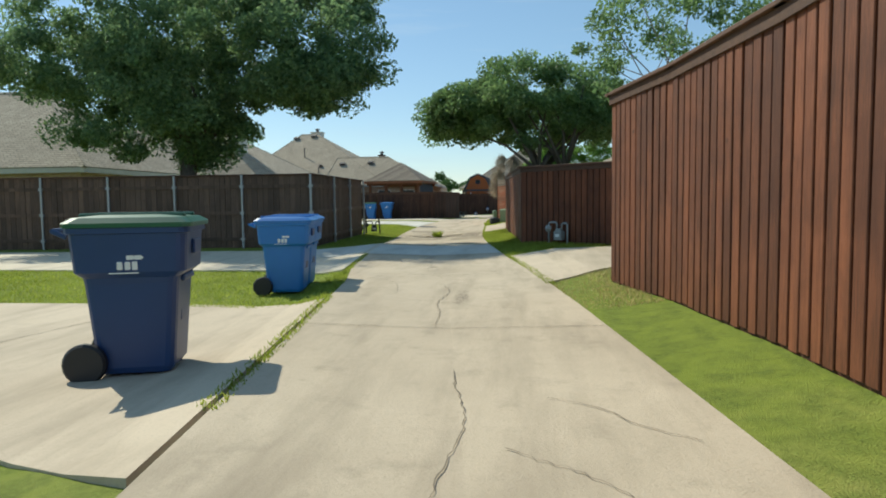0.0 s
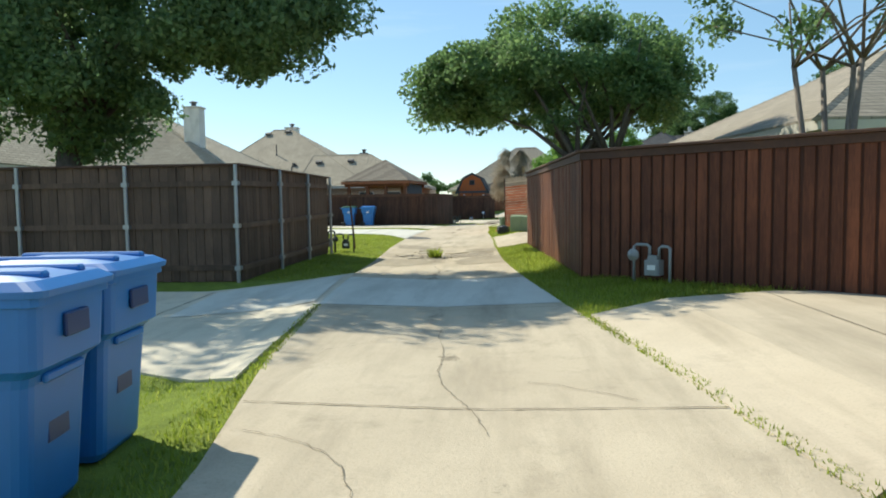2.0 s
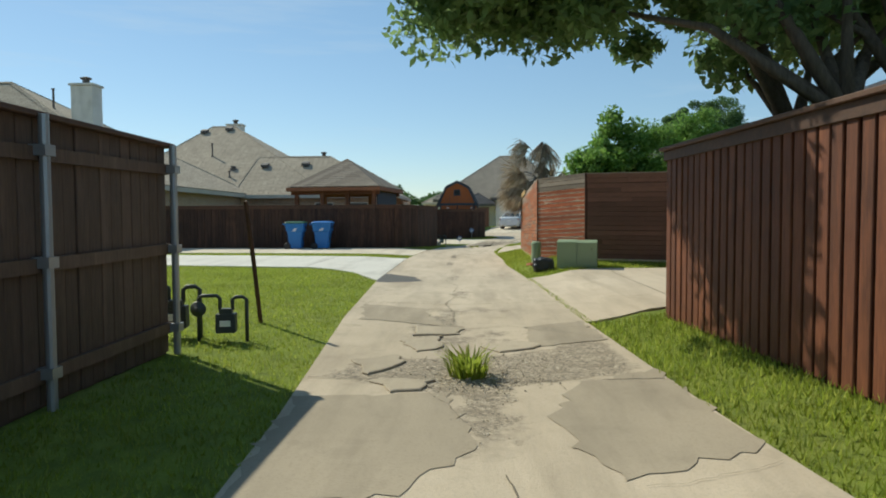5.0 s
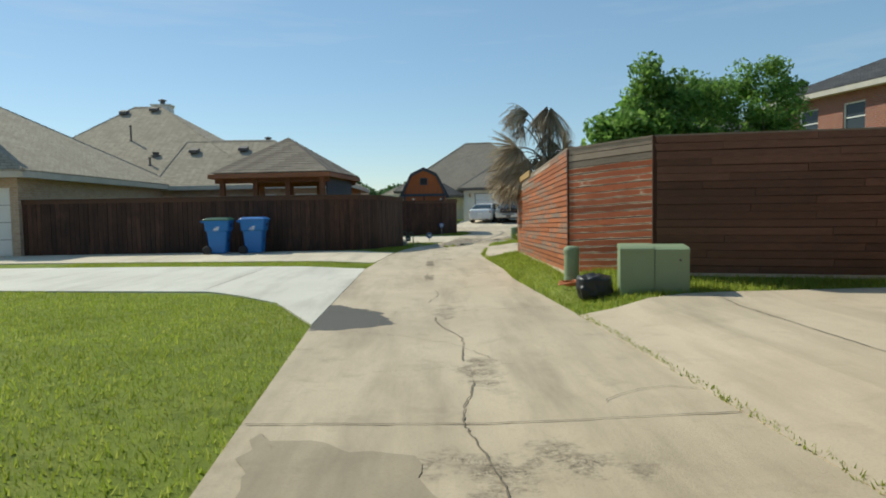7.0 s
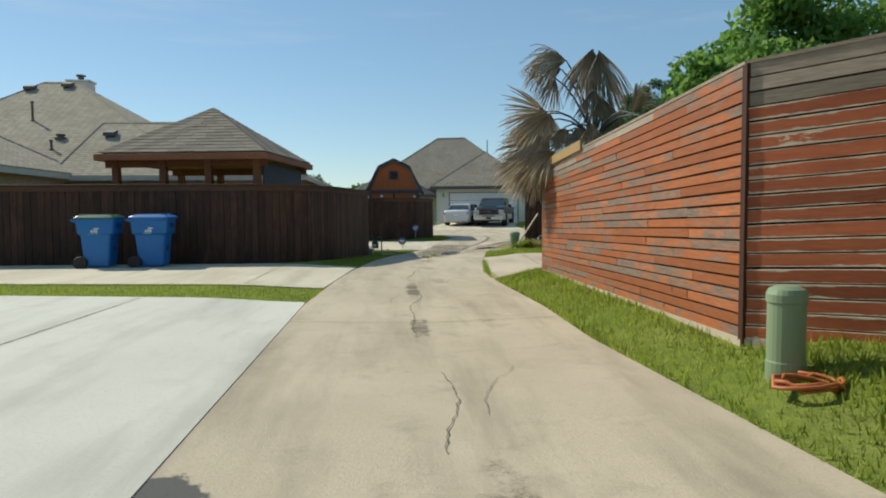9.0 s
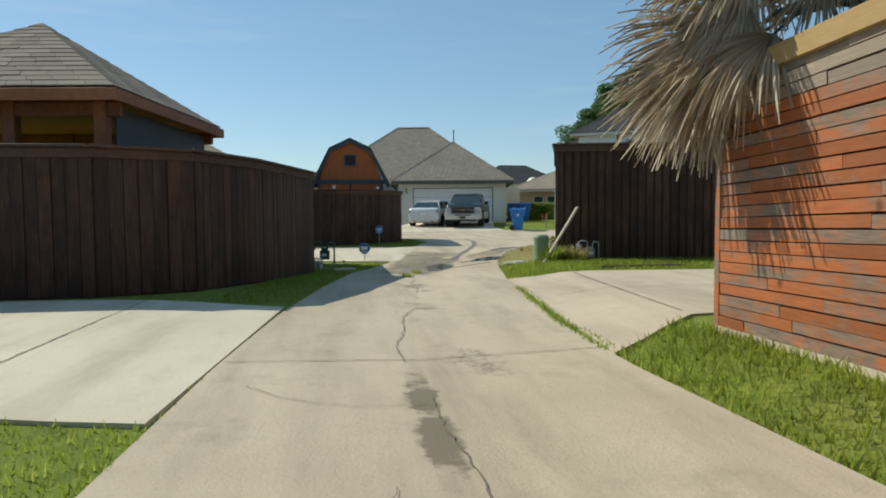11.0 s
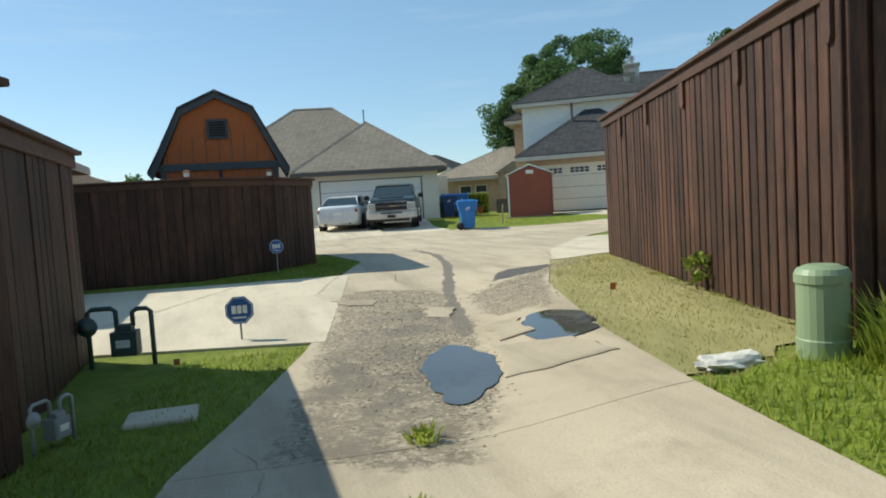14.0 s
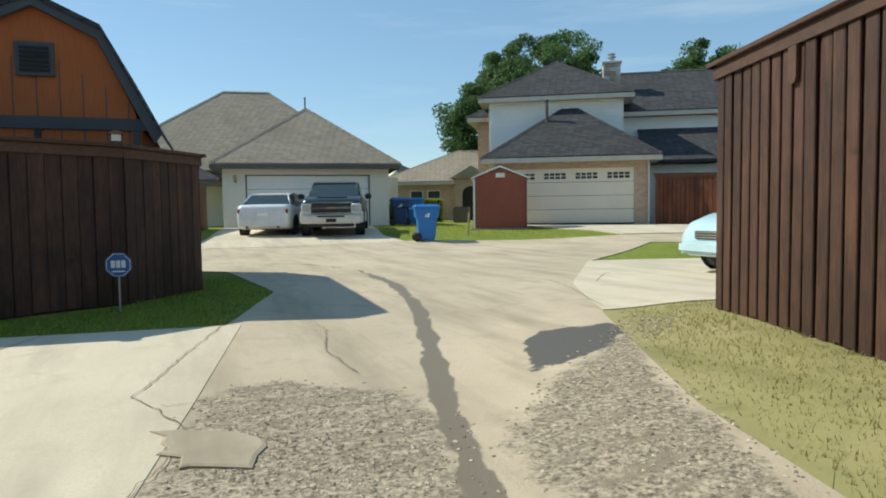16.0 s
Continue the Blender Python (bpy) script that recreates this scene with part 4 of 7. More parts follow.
def chimney(h, x, y, w, d, z0, z1, mat, cap="trimgrey"):
    c = part("chimney", boxed(x - w / 2, x + w / 2, y - d / 2, y + d / 2, z0, z1, 0.02), mat, h)
    part("chimney_crown", boxed(x - w / 2 - 0.06, x + w / 2 + 0.06, y - d / 2 - 0.06, y + d / 2 + 0.06, z1 + 0.002, z1 + 0.1, 0.01), mat, c)
    bm = bmesh.new()
    lathe(bm, [(0.15, 0), (0.15, 0.22), (0.24, 0.24), (0.24, 0.3), (0.05, 0.36)], 12, (x, y, z1 + 0.102))
    part("flue", bm, cap, c)


def vent(h, x, y, z, r=0.05, hh=0.5):
    bm = bmesh.new()
    lathe(bm, [(r * 1.9, -0.3), (r * 1.9, 0.02), (r, 0.06), (r, hh), (r * 1.5, hh + 0.02), (r * 1.5, hh + 0.08)], 10, (x, y, z))
    part("vent_pipe", bm, "trimgrey", h)


def garage_door(h, x0, x1, z1, y, mat, rows=4, cols=8, lights=False):
    """A sectional door with recessed panels, hung inside its opening."""
    d = part("garage_door", boxed(x0, x1, y, y + 0.05, 0.0, z1), mat, h)
    rh = z1 / rows
    for r in range(rows):
        for c in range(cols):
            xa, xb = x0 + (x1 - x0) * c / cols + 0.06, x0 + (x1 - x0) * (c + 1) / cols - 0.06
            part("panel", boxed(xa, xb, y - 0.012, y - 0.001, r * rh + 0.09, (r + 1) * rh - 0.09, 0.005), mat, d)
    for r in range(1, rows):
        part("joint", boxed(x0, x1, y - 0.004, y - 0.001, r * rh - 0.008, r * rh + 0.008), "trimgrey", d)
    return d


def window(h, x0, x1, z0, z1, y, frame_mat="white"):
    w = part("window", boxed(x0 + 0.04, x1 - 0.04, y + 0.05, y + 0.06, z0 + 0.04, z1 - 0.04), "glass", h)
    bm = bmesh.new()
    t = 0.05
    box(bm, x0, x1, y, y + 0.08, z0, z0 + t)
    box(bm, x0, x1, y, y + 0.08, z1 - t, z1)
    box(bm, x0, x0 + t, y, y + 0.08, z0 + t, z1 - t)
    box(bm, x1 - t, x1, y, y + 0.08, z0 + t, z1 - t)
    box(bm, x0 + t, x1 - t, y + 0.02, y + 0.07, (z0 + z1) / 2 - 0.02, (z0 + z1) / 2 + 0.02)
    part("frame", bm, frame_mat, w)
    part("sill", boxed(x0 - 0.05, x1 + 0.05, y - 0.06, y + 0.02, z0 - 0.06, z0 - 0.002, 0.008), frame_mat, w)


# house with the tall pale chimney, and its garage
hA = house("tan-roofed brick house with a tall white chimney", (-21.8, 40.2), 0, 0.05)
walls(hA, -12, 8.1, 0, 12, 2.6, "brick_tan", holes=((2.95, 7.85, -0.4, 2.15),))
garage_door(hA, 2.95, 7.85, 2.15, 0.1, "white")
hip_with_fascia(hA, -12, 8.1, 0, 12, 2.68, 8.1, "roof_tan", "gutter", run=10.1)
chimney(hA, 4.06, 2.9, 1.0, 0.8, 3.0, 7.2, "chimney")
vent(hA, 1.2, 5.0, 6.6, 0.05, 0.9)
vent(hA, -1.6, 5.4, 7.0, 0.12, 0.35)

# hip-roofed house behind the pavilion: one broad front slope, a tall hip and a lower wing
def roof_shell(h, name, eaves, ridge, mat, thick=0.06):
    """A roof over four eave corners (front left, front right, back right, back left) with a ridge of two points along x."""
    bm = bmesh.new()
    lo = [bm.verts.new(Vector(p) - Vector((0, 0, thick))) for p in eaves]
    e = [bm.verts.new(p) for p in eaves]
    a, b = (bm.verts.new(p) for p in ridge)
    for f in ((e[0], e[1], b, a), (e[1], e[2], b), (e[2], e[3], a, b), (e[3], e[0], a), tuple(lo[::-1])):
        bm.faces.new(f)
    for i in range(4):
        bm.faces.new((e[i], lo[i], lo[(i + 1) % 4], e[(i + 1) % 4]))
    roof = part(name, bm, mat, h)
    bm = bmesh.new()
    for p, q in ((0, 1), (1, 2), (2, 3), (3, 0)):
        u, v = Vector(eaves[p]), Vector(eaves[q])
        n = (v - u).cross(Vector((0, 0, 1))).normalized() * 0.03
        loft(bm, [[w + n * k + Vector((0, 0, z)) for k, z in ((0.1, -0.02), (1, -0.02), (1, -0.2), (0.1, -0.2))] for w in (u, v)])
    part("fascia", bm, "gutter", h)
    bm = bmesh.new()
    for u, v in ((eaves[0], ridge[0]), (eaves[1], ridge[1]), (ridge[0], ridge[1])):
        u, v = Vector(u), Vector(v)
        sd = (v - u).normalized().cross(Vector((0, 0, 1))) * 0.13
        n = max(2, int((v - u).length / 0.3))
        for k in range(n):
            p, q = u.lerp(v, k / n), u.lerp(v, (k + 1.1) / n)
            loft(bm, [[w - sd + Vector((0, 0, -0.05)), w + Vector((0, 0, c)), w + sd + Vector((0, 0, -0.05)), w + Vector((0, 0, -0.09))] for w, c in ((p, 0.05), (q, 0.03))])
    part("ridge_cap", bm, mat, roof)
    return roof


def slant_vent(h, x, y, z):
    """A low square roof vent hood."""
    bm = bmesh.new()
    loft(bm, [[(x + dx, y - 0.24, z - 0.02), (x + dx, y - 0.24, z + 0.13), (x + dx, y + 0.22, z + 0.28), (x + dx, y + 0.22, z + 0.02)] for dx in (-0.22, 0.22)])
    part("roof_vent", bm, "trimgrey", h)


hB = house("tan-roofed low brick house with a small chimney", (-18.0, 51.0), 0, 0.1)
walls(hB, -4.1, 12.9, 0.5, 15, 2.5, "brick_tan", holes=((8.6, 9.7, 0.9, 2.1), (10.6, 11.7, 0.9, 2.1)))
window(hB, 8.6, 9.7, 0.9, 2.1, 0.55)
window(hB, 10.6, 11.7, 0.9, 2.1, 0.55)
roof_shell(hB, "roof", ((-4.55, 0, 2.55), (9.5, 0, 2.55), (9.5, 18.5, 2.55), (-4.55, 18.5, 2.55)), ((-0.7, 9.5, 7.75), (0.9, 9.5, 7.75)), "roof_tan")
roof_shell(hB, "wing_roof", ((4.0, -0.02, 2.54), (13.4, -0.02, 2.54), (13.4, 9.4, 2.54), (4.0, 9.4, 2.54)), ((4.1, 4.7, 5.12), (8.7, 4.7, 5.12)), "roof_tan")
chimney(hB, 0.45, 10.9, 1.1, 0.8, 6.0, 8.0, "chimney")
chimney(hB, 6.6, 12.5, 0.6, 0.6, 3.5, 5.75, "trimgrey")
for q in ((-0.9, 8.5, 7.2), (0.7, 8.9, 7.42), (4.9, 3.35, 4.38), (7.4, 3.5, 4.46)):
    slant_vent(hB, *q)
vent(hB, 1.0, 4.9, 5.22, 0.05, 0.75)
vent(hB, 3.1, 2.1, 3.7, 0.05, 0.3)
vent(hB, 3.0, 3.1, 4.26, 0.12, 0.08)

# near left house behind the oak
hC = house("tan-roofed brick house behind a large oak", (-27, 21.5), 0, 0.05)
walls(hC, -8, 12, 0, 11, 2.6, "brick_tan", holes=((5.0, 6.4, 0.9, 2.2), (8.2, 9.6, 0.9, 2.2)))
window(hC, 5.0, 6.4, 0.9, 2.2, 0.05)
window(hC, 8.2, 9.6, 0.9, 2.2, 0.05)
hip_with_fascia(hC, -8, 12, 0, 11, 2.65, 6.6, "roof_tan", "gutter")

# garage end of the house straight ahead
hD = house("cream house with a hipped brown roof and double garage", (2.05, 74.75), math.atan2(-1.24, 6.69), 0.42)
walls(hD, 0, 6.9, 0, 7.0, 2.62, "cream", holes=((1.0, 6.0, -0.4, 2.2),))
garage_door(hD, 1.0, 6.0, 2.2, 0.1, "white")
part("door_surround", boxed(0.9, 6.1, -0.012, -0.002, 2.202, 2.25), "trimgrey", hD)
for x in (0.92, 6.02):
    part("door_jamb", boxed(x, x + 0.06, -0.012, -0.002, -0.1, 2.2), "trimgrey", hD)
hip_with_fascia(hD, 0, 6.9, 0, 7.0, 2.72, 5.55, "roof_brown", "trimgrey")
walls(hD, -6.5, 6.9, 4.5, 15.5, 2.6, "cream")
hip_with_fascia(hD, -6.5, 6.9, 4.5, 15.5, 2.72, 7.4, "roof_brown", "trimgrey")
walls(hD, 6.91, 8.5, 9, 15, 2.6, "cream")
hip_with_fascia(hD, -4.2, -0.6, 2.8, 6.8, 2.2, 3.3, "roof_grey", "trimgrey", 0.2)
vent(hD, 3.4, 7.6, 5.0, 0.05, 0.35)
vent(hD, 3.4, 10.0, 6.0, 0.04, 1.1)

# two-storey house with the arched-light garage door
def stone_chimney(h, x, y, w, d, z0, z1):
    """A chimney clad in uneven pale stones."""
    rng = random.Random(61)
    c = part("chimney", boxed(x - w / 2, x + w / 2, y - d / 2, y + d / 2, z0, z1), "chimney", h)
    z = z0
    while z < z1 - 0.08:
        hh = min(z1 - z, rng.uniform(0.12, 0.24))
        u = -w / 2
        while u < w / 2 - 0.02:
            ww = min(w / 2 - u, rng.uniform(0.16, 0.36))
            part("stone", boxed(x + u + 0.006, x + u + ww - 0.006, y - d / 2 - rng.uniform(0.02, 0.045), y - d / 2 - 0.001, z + 0.006, z + hh - 0.006, 0.012), rng.choice(("chimney", "stone_pale", "stone_tan")), c)
            u += ww
        z += hh
    part("chimney_crown", boxed(x - w / 2 - 0.06, x + w / 2 + 0.06, y - d / 2 - 0.08, y + d / 2 + 0.06, z1 + 0.002, z1 + 0.1, 0.01), "chimney", c)
    bm = bmesh.new()
    lathe(bm, [(0.13, 0), (0.13, 0.2), (0.22, 0.22), (0.22, 0.26), (0.13, 0.28), (0.13, 0.36), (0.2, 0.38), (0.05, 0.45)], 12, (x, y, z1 + 0.102))
    part("flue", bm, "galv", c)


hE = house("two-storey brick and siding house with a charcoal roof", (12.43, 70.5), math.atan2(-3.25, 5.1), 0.52)
walls(hE, 0, 6.15, 0, 5.4, 2.55, "brick_tan", holes=((0.6, 5.6, -0.4, 2.2),))
gd = garage_door(hE, 0.6, 5.6, 2.2, 0.08, "beige", cols=4)
for c in range(4):
    xa = 0.6 + 5.0 * c / 4 + 0.18
    lt = part("door_light", boxed(xa, xa + 0.9, 0.062, 0.066, 1.78, 2.02), "glass", gd)
    bm = bmesh.new()
    for k in range(5):
        box(bm, xa - 0.02 + k * 0.225, xa + 0.02 + k * 0.225, 0.05, 0.0615, 1.76, 2.04)
    box(bm, xa, xa + 0.9, 0.051, 0.0612, 1.885, 1.915)
    part("muntin", bm, "beige", lt)
hip_with_fascia(hE, 0, 6.15, 0, 5.4, 2.68, 4.95, "roof_grey", "gutter")
walls(hE, -0.5, 5.4, 2.9, 9.4, 5.5, "white")
part("brick_side", boxed(-0.54, -0.502, 2.95, 9.4, -0.4, 5.5), "brick_tan", hE)
walls(hE, -1.25, -0.545, 4.6, 11.9, 5.2, "brick_tan")
for k in range(17):
    bm = bmesh.new()
    loft(bm, [[(x, 2.898, 2.75 + k * 0.158), (x, 2.872, 2.75 + k * 0.158), (x, 2.888, 2.9 + k * 0.158), (x, 2.898, 2.9 + k * 0.158)] for x in (-0.44, 5.34)])
    part("siding_board", bm, "white", hE)
hip_with_fascia(hE, -0.5, 5.4, 2.9, 9.4, 5.6, 7.75, "roof_grey", "gutter")
walls(hE, 5.41, 20, 4.6, 12, 4.75, "white")
hip_with_fascia(hE, -1.25, 20, 4.6, 12, 5.0, 7.5, "roof_grey", "gutter")
walls(hE, 6.16, 20, 2.2, 4.55, 2.4, "white")
bm = bmesh.new()
loft(bm, [[(x, 1.7, 2.45), (x, 1.7, 2.58), (x, 4.58, 4.2), (x, 4.58, 4.05)] for x in (6.16, 20.4)])
part("porch_roof", bm, "roof_grey", hE)
stone_chimney(hE, 5.1, 6.2, 0.8, 0.6, 4.6, 7.55)
vent(hE, 2.1, 1.9, 4.2, 0.07, 1.0)
for zz, yy in ((1.2, 5.2), (3.6, 5.2), (3.6, 7.2)):
    part("window", boxed(-1.28, -1.252, yy, yy + 0.8, zz, zz + 1.2), "glass", hE)
for x in (0.02, 6.13):
    bm = bmesh.new()
    box(bm, x - 0.04, x + 0.04, -0.1, -0.02, -0.35, 2.4)
    part("downpipe", bm, "gutter", hE)

# low house seen in the gap between the two
hF = house("low tan house with an arched entry", (13.4, 89.5), math.atan2(-3.5, 5.5), 0.5)
walls(hF, 0, 11, 0, 9, 2.5, "brick_tan", holes=((1.9, 2.8, 0.9, 2.0), (3.1, 4.0, 0.9, 2.0)))
window(hF, 1.9, 2.8, 0.9, 2.0, 0.05)
window(hF, 3.1, 4.0, 0.9, 2.0, 0.05)
hip_with_fascia(hF, 0, 11, 0, 9, 2.6, 5.0, "roof_brown", "gutter")
part("entry", boxed(5.2, 7.4, -1.3, 0.0, -0.3, 2.7), "brick_tan", hF)
bm = bmesh.new()
arch = [(5.7 + 0.6 - 0.6 * math.cos(a), 1.7 + 0.5 * math.sin(a)) for a in np.linspace(0, math.pi, 9)]
loft(bm, [[(x, y, z) for x, z in [(5.7, -0.2)] + arch + [(6.9, -0.2)]] for y in (-1.31, -1.305)])
part("arched_doorway", bm, "dark", hF)
bm = bmesh.new()
loft(bm, [[(4.9, y, 2.7), (6.3, y, 3.5), (7.7, y, 2.7)] for y in (-1.5, 0.5)])
part("entry_roof", bm, "roof_tan", hF)

# houses over the fences
hG = house("low house with a pale brown hipped roof", (7.4, 17.4), 0.12, 0.1)
walls(hG, 0, 12, 0, 9, 2.6, "brick_tan")
hip_with_fascia(hG, 0, 12, 0, 9, 2.7, 5.1, "roof_brown", "gutter")
hH = house("red brick two-storey house with a dark roof", (13.9, 47.4), math.atan2(-9, 1.8), 0.3)
walls(hH, 0, 10, 0, 10, 5.2, "brick_red", holes=((1.2, 2.2, 3.6, 4.7), (3.4, 4.4, 3.6, 4.7)))
window(hH, 1.2, 2.2, 3.6, 4.7, 0.05)
window(hH, 3.4, 4.4, 3.6, 4.7, 0.05)
hip_with_fascia(hH, 0, 10, 0, 10, 5.3, 7.6, "roof_grey", "gutter")
hI = house("house with a grey hipped roof", (8.5, 56.3), -0.1, 0.3)
walls(hI, 8, 18, -6, 2, 2.8, "brick_tan")
hip_with_fascia(hI, 8, 18, -6, 2, 2.9, 5.6, "roof_grey", "gutter")
hJ = house("small distant house with a tan roof", (-1.5, 92), 0, 0.4)
walls(hJ, -4, 4, 0, 8, 2.6, "brick_tan")
hip_with_fascia(hJ, -4, 4, 0, 8, 2.7, 5.0, "roof_tan", "gutter")

hK = house("distant two-storey house with a blue-grey roof", (17.0, 124.0), 0, 0.5)
walls(hK, 0, 13, 0, 9, 4.6, "cream")
hip_with_fascia(hK, 0, 13, 0, 9, 4.7, 7.6, "roof_grey", "gutter")
bm = bmesh.new()
loft(bm, [[(6.2, y, 4.2), (8.2, y, 5.6), (10.2, y, 4.2)] for y in (-1.2, 2.0)])
part("dormer_gable", bm, "cream", hK)


# ---- pavilion, barn shed, red shed ----
def pavilion():
    g = thing("pavilion", "open wooden backyard pavilion with a shingled hip roof", "pavilion", Matrix.Translation((-5.93, 43.05, 0.1)) @ Matrix.Rotation(radians(-8), 4, "Z"))
    # shingle courses, each a thin overlapping skirt of the pyramid
    half, z0, z1, n = 2.0, 2.5, 3.82, 15
    roof = part("roof", hip_mesh(-half + 0.1, half - 0.1, -half + 0.1, half - 0.1, z0 - 0.02, z1 - 0.02, 0.0, 0.03), "roof_brown", g)
    rng = random.Random(8)
    tabs = {}
    for k in range(n):
        f0, f1 = k / n, (k + 1.25) / n
        h0, h1 = half * (1 - f0), max(0.01, half * (1 - f1))
        za, zb = z0 + (z1 - z0) * f0, min(z1, z0 + (z1 - z0) * f1)
        m = max(1, int(h0 * 2 / 0.33))
        for side in range(4):
            R = Matrix.Rotation(side * math.pi / 2, 4, "Z")
            bm = bmesh.new()
            for c in range(m):
                xa, xb = -h0 + 2 * h0 * c / m + 0.004, -h0 + 2 * h0 * (c + 1) / m - 0.004
                lift = 0.012 + rng.uniform(0, 0.008)
                k1 = h1 / h0
                lo = [(xa, -h0, za + lift), (xb, -h0, za + lift), (xb * k1, -h1, zb + 0.004), (xa * k1, -h1, zb + 0.004)]
                vs = [bm.verts.new(R @ Vector(p)) for p in lo] + [bm.verts.new(R @ (Vector(p) - Vector((0, 0, 0.012)))) for p in lo]
                for f in ((0, 1, 2, 3), (4, 5, 1, 0), (5, 6, 2, 1), (7, 4, 0, 3)):
                    bm.faces.new([vs[q] for q in f])
            part("shingle_course", bm, "shingle_tab", roof)
    for a in ((-2.05, 2.05, -2.05, -2.0), (-2.05, 2.05, 2.0, 2.05), (-2.05, -2.0, -1.999, 1.999), (2.0, 2.05, -1.999, 1.999)):
        part("fascia", boxed(*a, 2.32, 2.47, 0.004), "gaz_wood", g)
    for k in range(12):
        part("soffit_board", boxed(-1.99, 1.99, -1.99 + k * 0.332, -1.99 + k * 0.332 + 0.326, 2.36, 2.39), "gaz_wood", g)
    for x in (-1.7, -0.55, 0.55, 1.7):
        for y in (-1.7, 1.7):
            part("post", boxed(x - 0.08, x + 0.08, y - 0.08, y + 0.08, -0.1, 2.355, 0.01), "gaz_wood", g)
    for y in (-1.7, 1.7):
        part("beam", boxed(-1.95, 1.95, y - 0.05, y + 0.05, 2.17, 2.345, 0.008), "gaz_wood", g)
    part("screen", boxed(1.8, 1.83, -1.6, 1.6, 0.4, 2.3), "shed_trim", g)
    return g


def island_shingle():
    m, nt, b, ob, pos = material("weathered_shingle_tabs", 0.95, 0, 0.2)
    isl = nt.nodes.new("ShaderNodeNewGeometry").outputs["Random Per Island"]
    fine = tex(nt, pos, 70, 3)
    c = ramp(nt, isl, [(0.0, (0.17, 0.135, 0.105)), (0.5, (0.25, 0.205, 0.16)), (1.0, (0.33, 0.275, 0.215))])
    c = mix(nt, c, (0.1, 0.085, 0.07), ramp(nt, fine, [(0.5, (0,) * 3), (0.75, (0.5,) * 3)]))
    nt.links.new(c, b.inputs["Base Color"])
    bump(nt, b, fine, 0.4, 0.005)
    return m


M["shingle_tab"] = island_shingle()
pavilion()


def barn_shed():
    s = thing("barn_shed", "orange gambrel-roofed storage shed with dark trim", "shed", Matrix.Translation((-1.22, 54.8, 0.12)) @ Matrix.Rotation(radians(-3), 4, "Z"))
    out = [(-1.12, 1.95), (-1.02, 2.25), (-0.62, 3.1), (0, 3.4), (0.62, 3.1), (1.02, 2.25), (1.12, 1.95)]
    bm = bmesh.new()
    prof = [(-1.1, -0.2), (1.1, -0.2)] + [(x * 0.985, z - 0.04) for x, z in out[::-1]]
    loft(bm, [[(x, y, z) for x, z in prof] for y in (0.0, 3.4)])
    part("body", bm, "shed_orange", s)
    roof = [(-1.32, 1.93), (-1.12, 2.3), (-0.7, 3.13), (0, 3.46), (0.7, 3.13), (1.12, 2.3), (1.32, 1.93)]
    bm = bmesh.new()
    rr = roof + [(x, z - 0.06) for x, z in roof[::-1]]
    loft(bm, [[(x, y, z) for x, z in rr] for y in (-0.12, 3.5)])
    part("roof", bm, "roof_grey", s)
    bm = bmesh.new()
    rr = [(x, z - 0.002 - 0.05) for x, z in roof] + [(x * 0.94, z - 0.16) for x, z in roof[::-1]]
    loft(bm, [[(x, y, z) for x, z in rr] for y in (-0.1, -0.02)])
    part("rake_trim", bm, "shed_trim", s)
    part("band", boxed(-1.2, 1.2, -0.035, -0.005, 1.92, 2.06), "shed_trim", s)
    for x in (-1.08, 1.0):
        part("corner_trim", boxed(x, x + 0.08, -0.03, -0.004, -0.2, 1.918), "shed_trim", s)
    v = part("gable_vent", boxed(-0.2, 0.2, -0.04, -0.006, 2.52, 2.9), "shed_trim", s)
    for k in range(6):
        part("louvre", boxed(-0.15, 0.15, -0.052, -0.042, 2.565 + k * 0.05, 2.6 + k * 0.05), "dark", v)
    for k in range(-4, 5):
        part("groove", boxed(k * 0.24 - 0.006, k * 0.24 + 0.006, -0.004, -0.0015, -0.2, 2.9 - abs(k) * 0.16), "shed_trim", s)
    part("hasp", boxed(-0.03, 0.03, -0.06, -0.036, 1.6, 1.92), "black", s)


barn_shed()


def red_shed():
    s = thing("red_shed", "small red gabled shed with white trim", "shed", Matrix.Translation((10.12, 67.5, 0.4)) @ Matrix.Rotation(math.atan2(-0.84, 1.69), 4, "Z"))
    bm = bmesh.new()
    prof = [(0.02, -0.1), (1.88, -0.1), (1.88, 1.8), (0.95, 2.15), (0.02, 1.8)]
    loft(bm, [[(x, y, z) for x, z in prof] for y in (0, 2.4)])
    part("body", bm, "shed_red", s)
    bm = bmesh.new()
    rr = [(-0.08, 1.78), (0.95, 2.19), (1.98, 1.78), (1.98, 1.84), (0.95, 2.26), (-0.08, 1.84)]
    loft(bm, [[(x, y, z) for x, z in rr] for y in (-0.06, 2.46)])
    part("roof", bm, "white", s)
    for x in (-0.01, 1.83):
        part("corner_trim", boxed(x, x + 0.07, -0.025, -0.004, -0.1, 1.79), "white" if x < 1 else "shed_red", s)
    part("vent_plate", boxed(0.8, 1.12, -0.02, -0.003, 1.83, 1.99), "white", s)
    part("skid", boxed(-0.1, 2.0, -0.12, -0.001, -0.1, 0.02), "greywood", s)


red_shed()


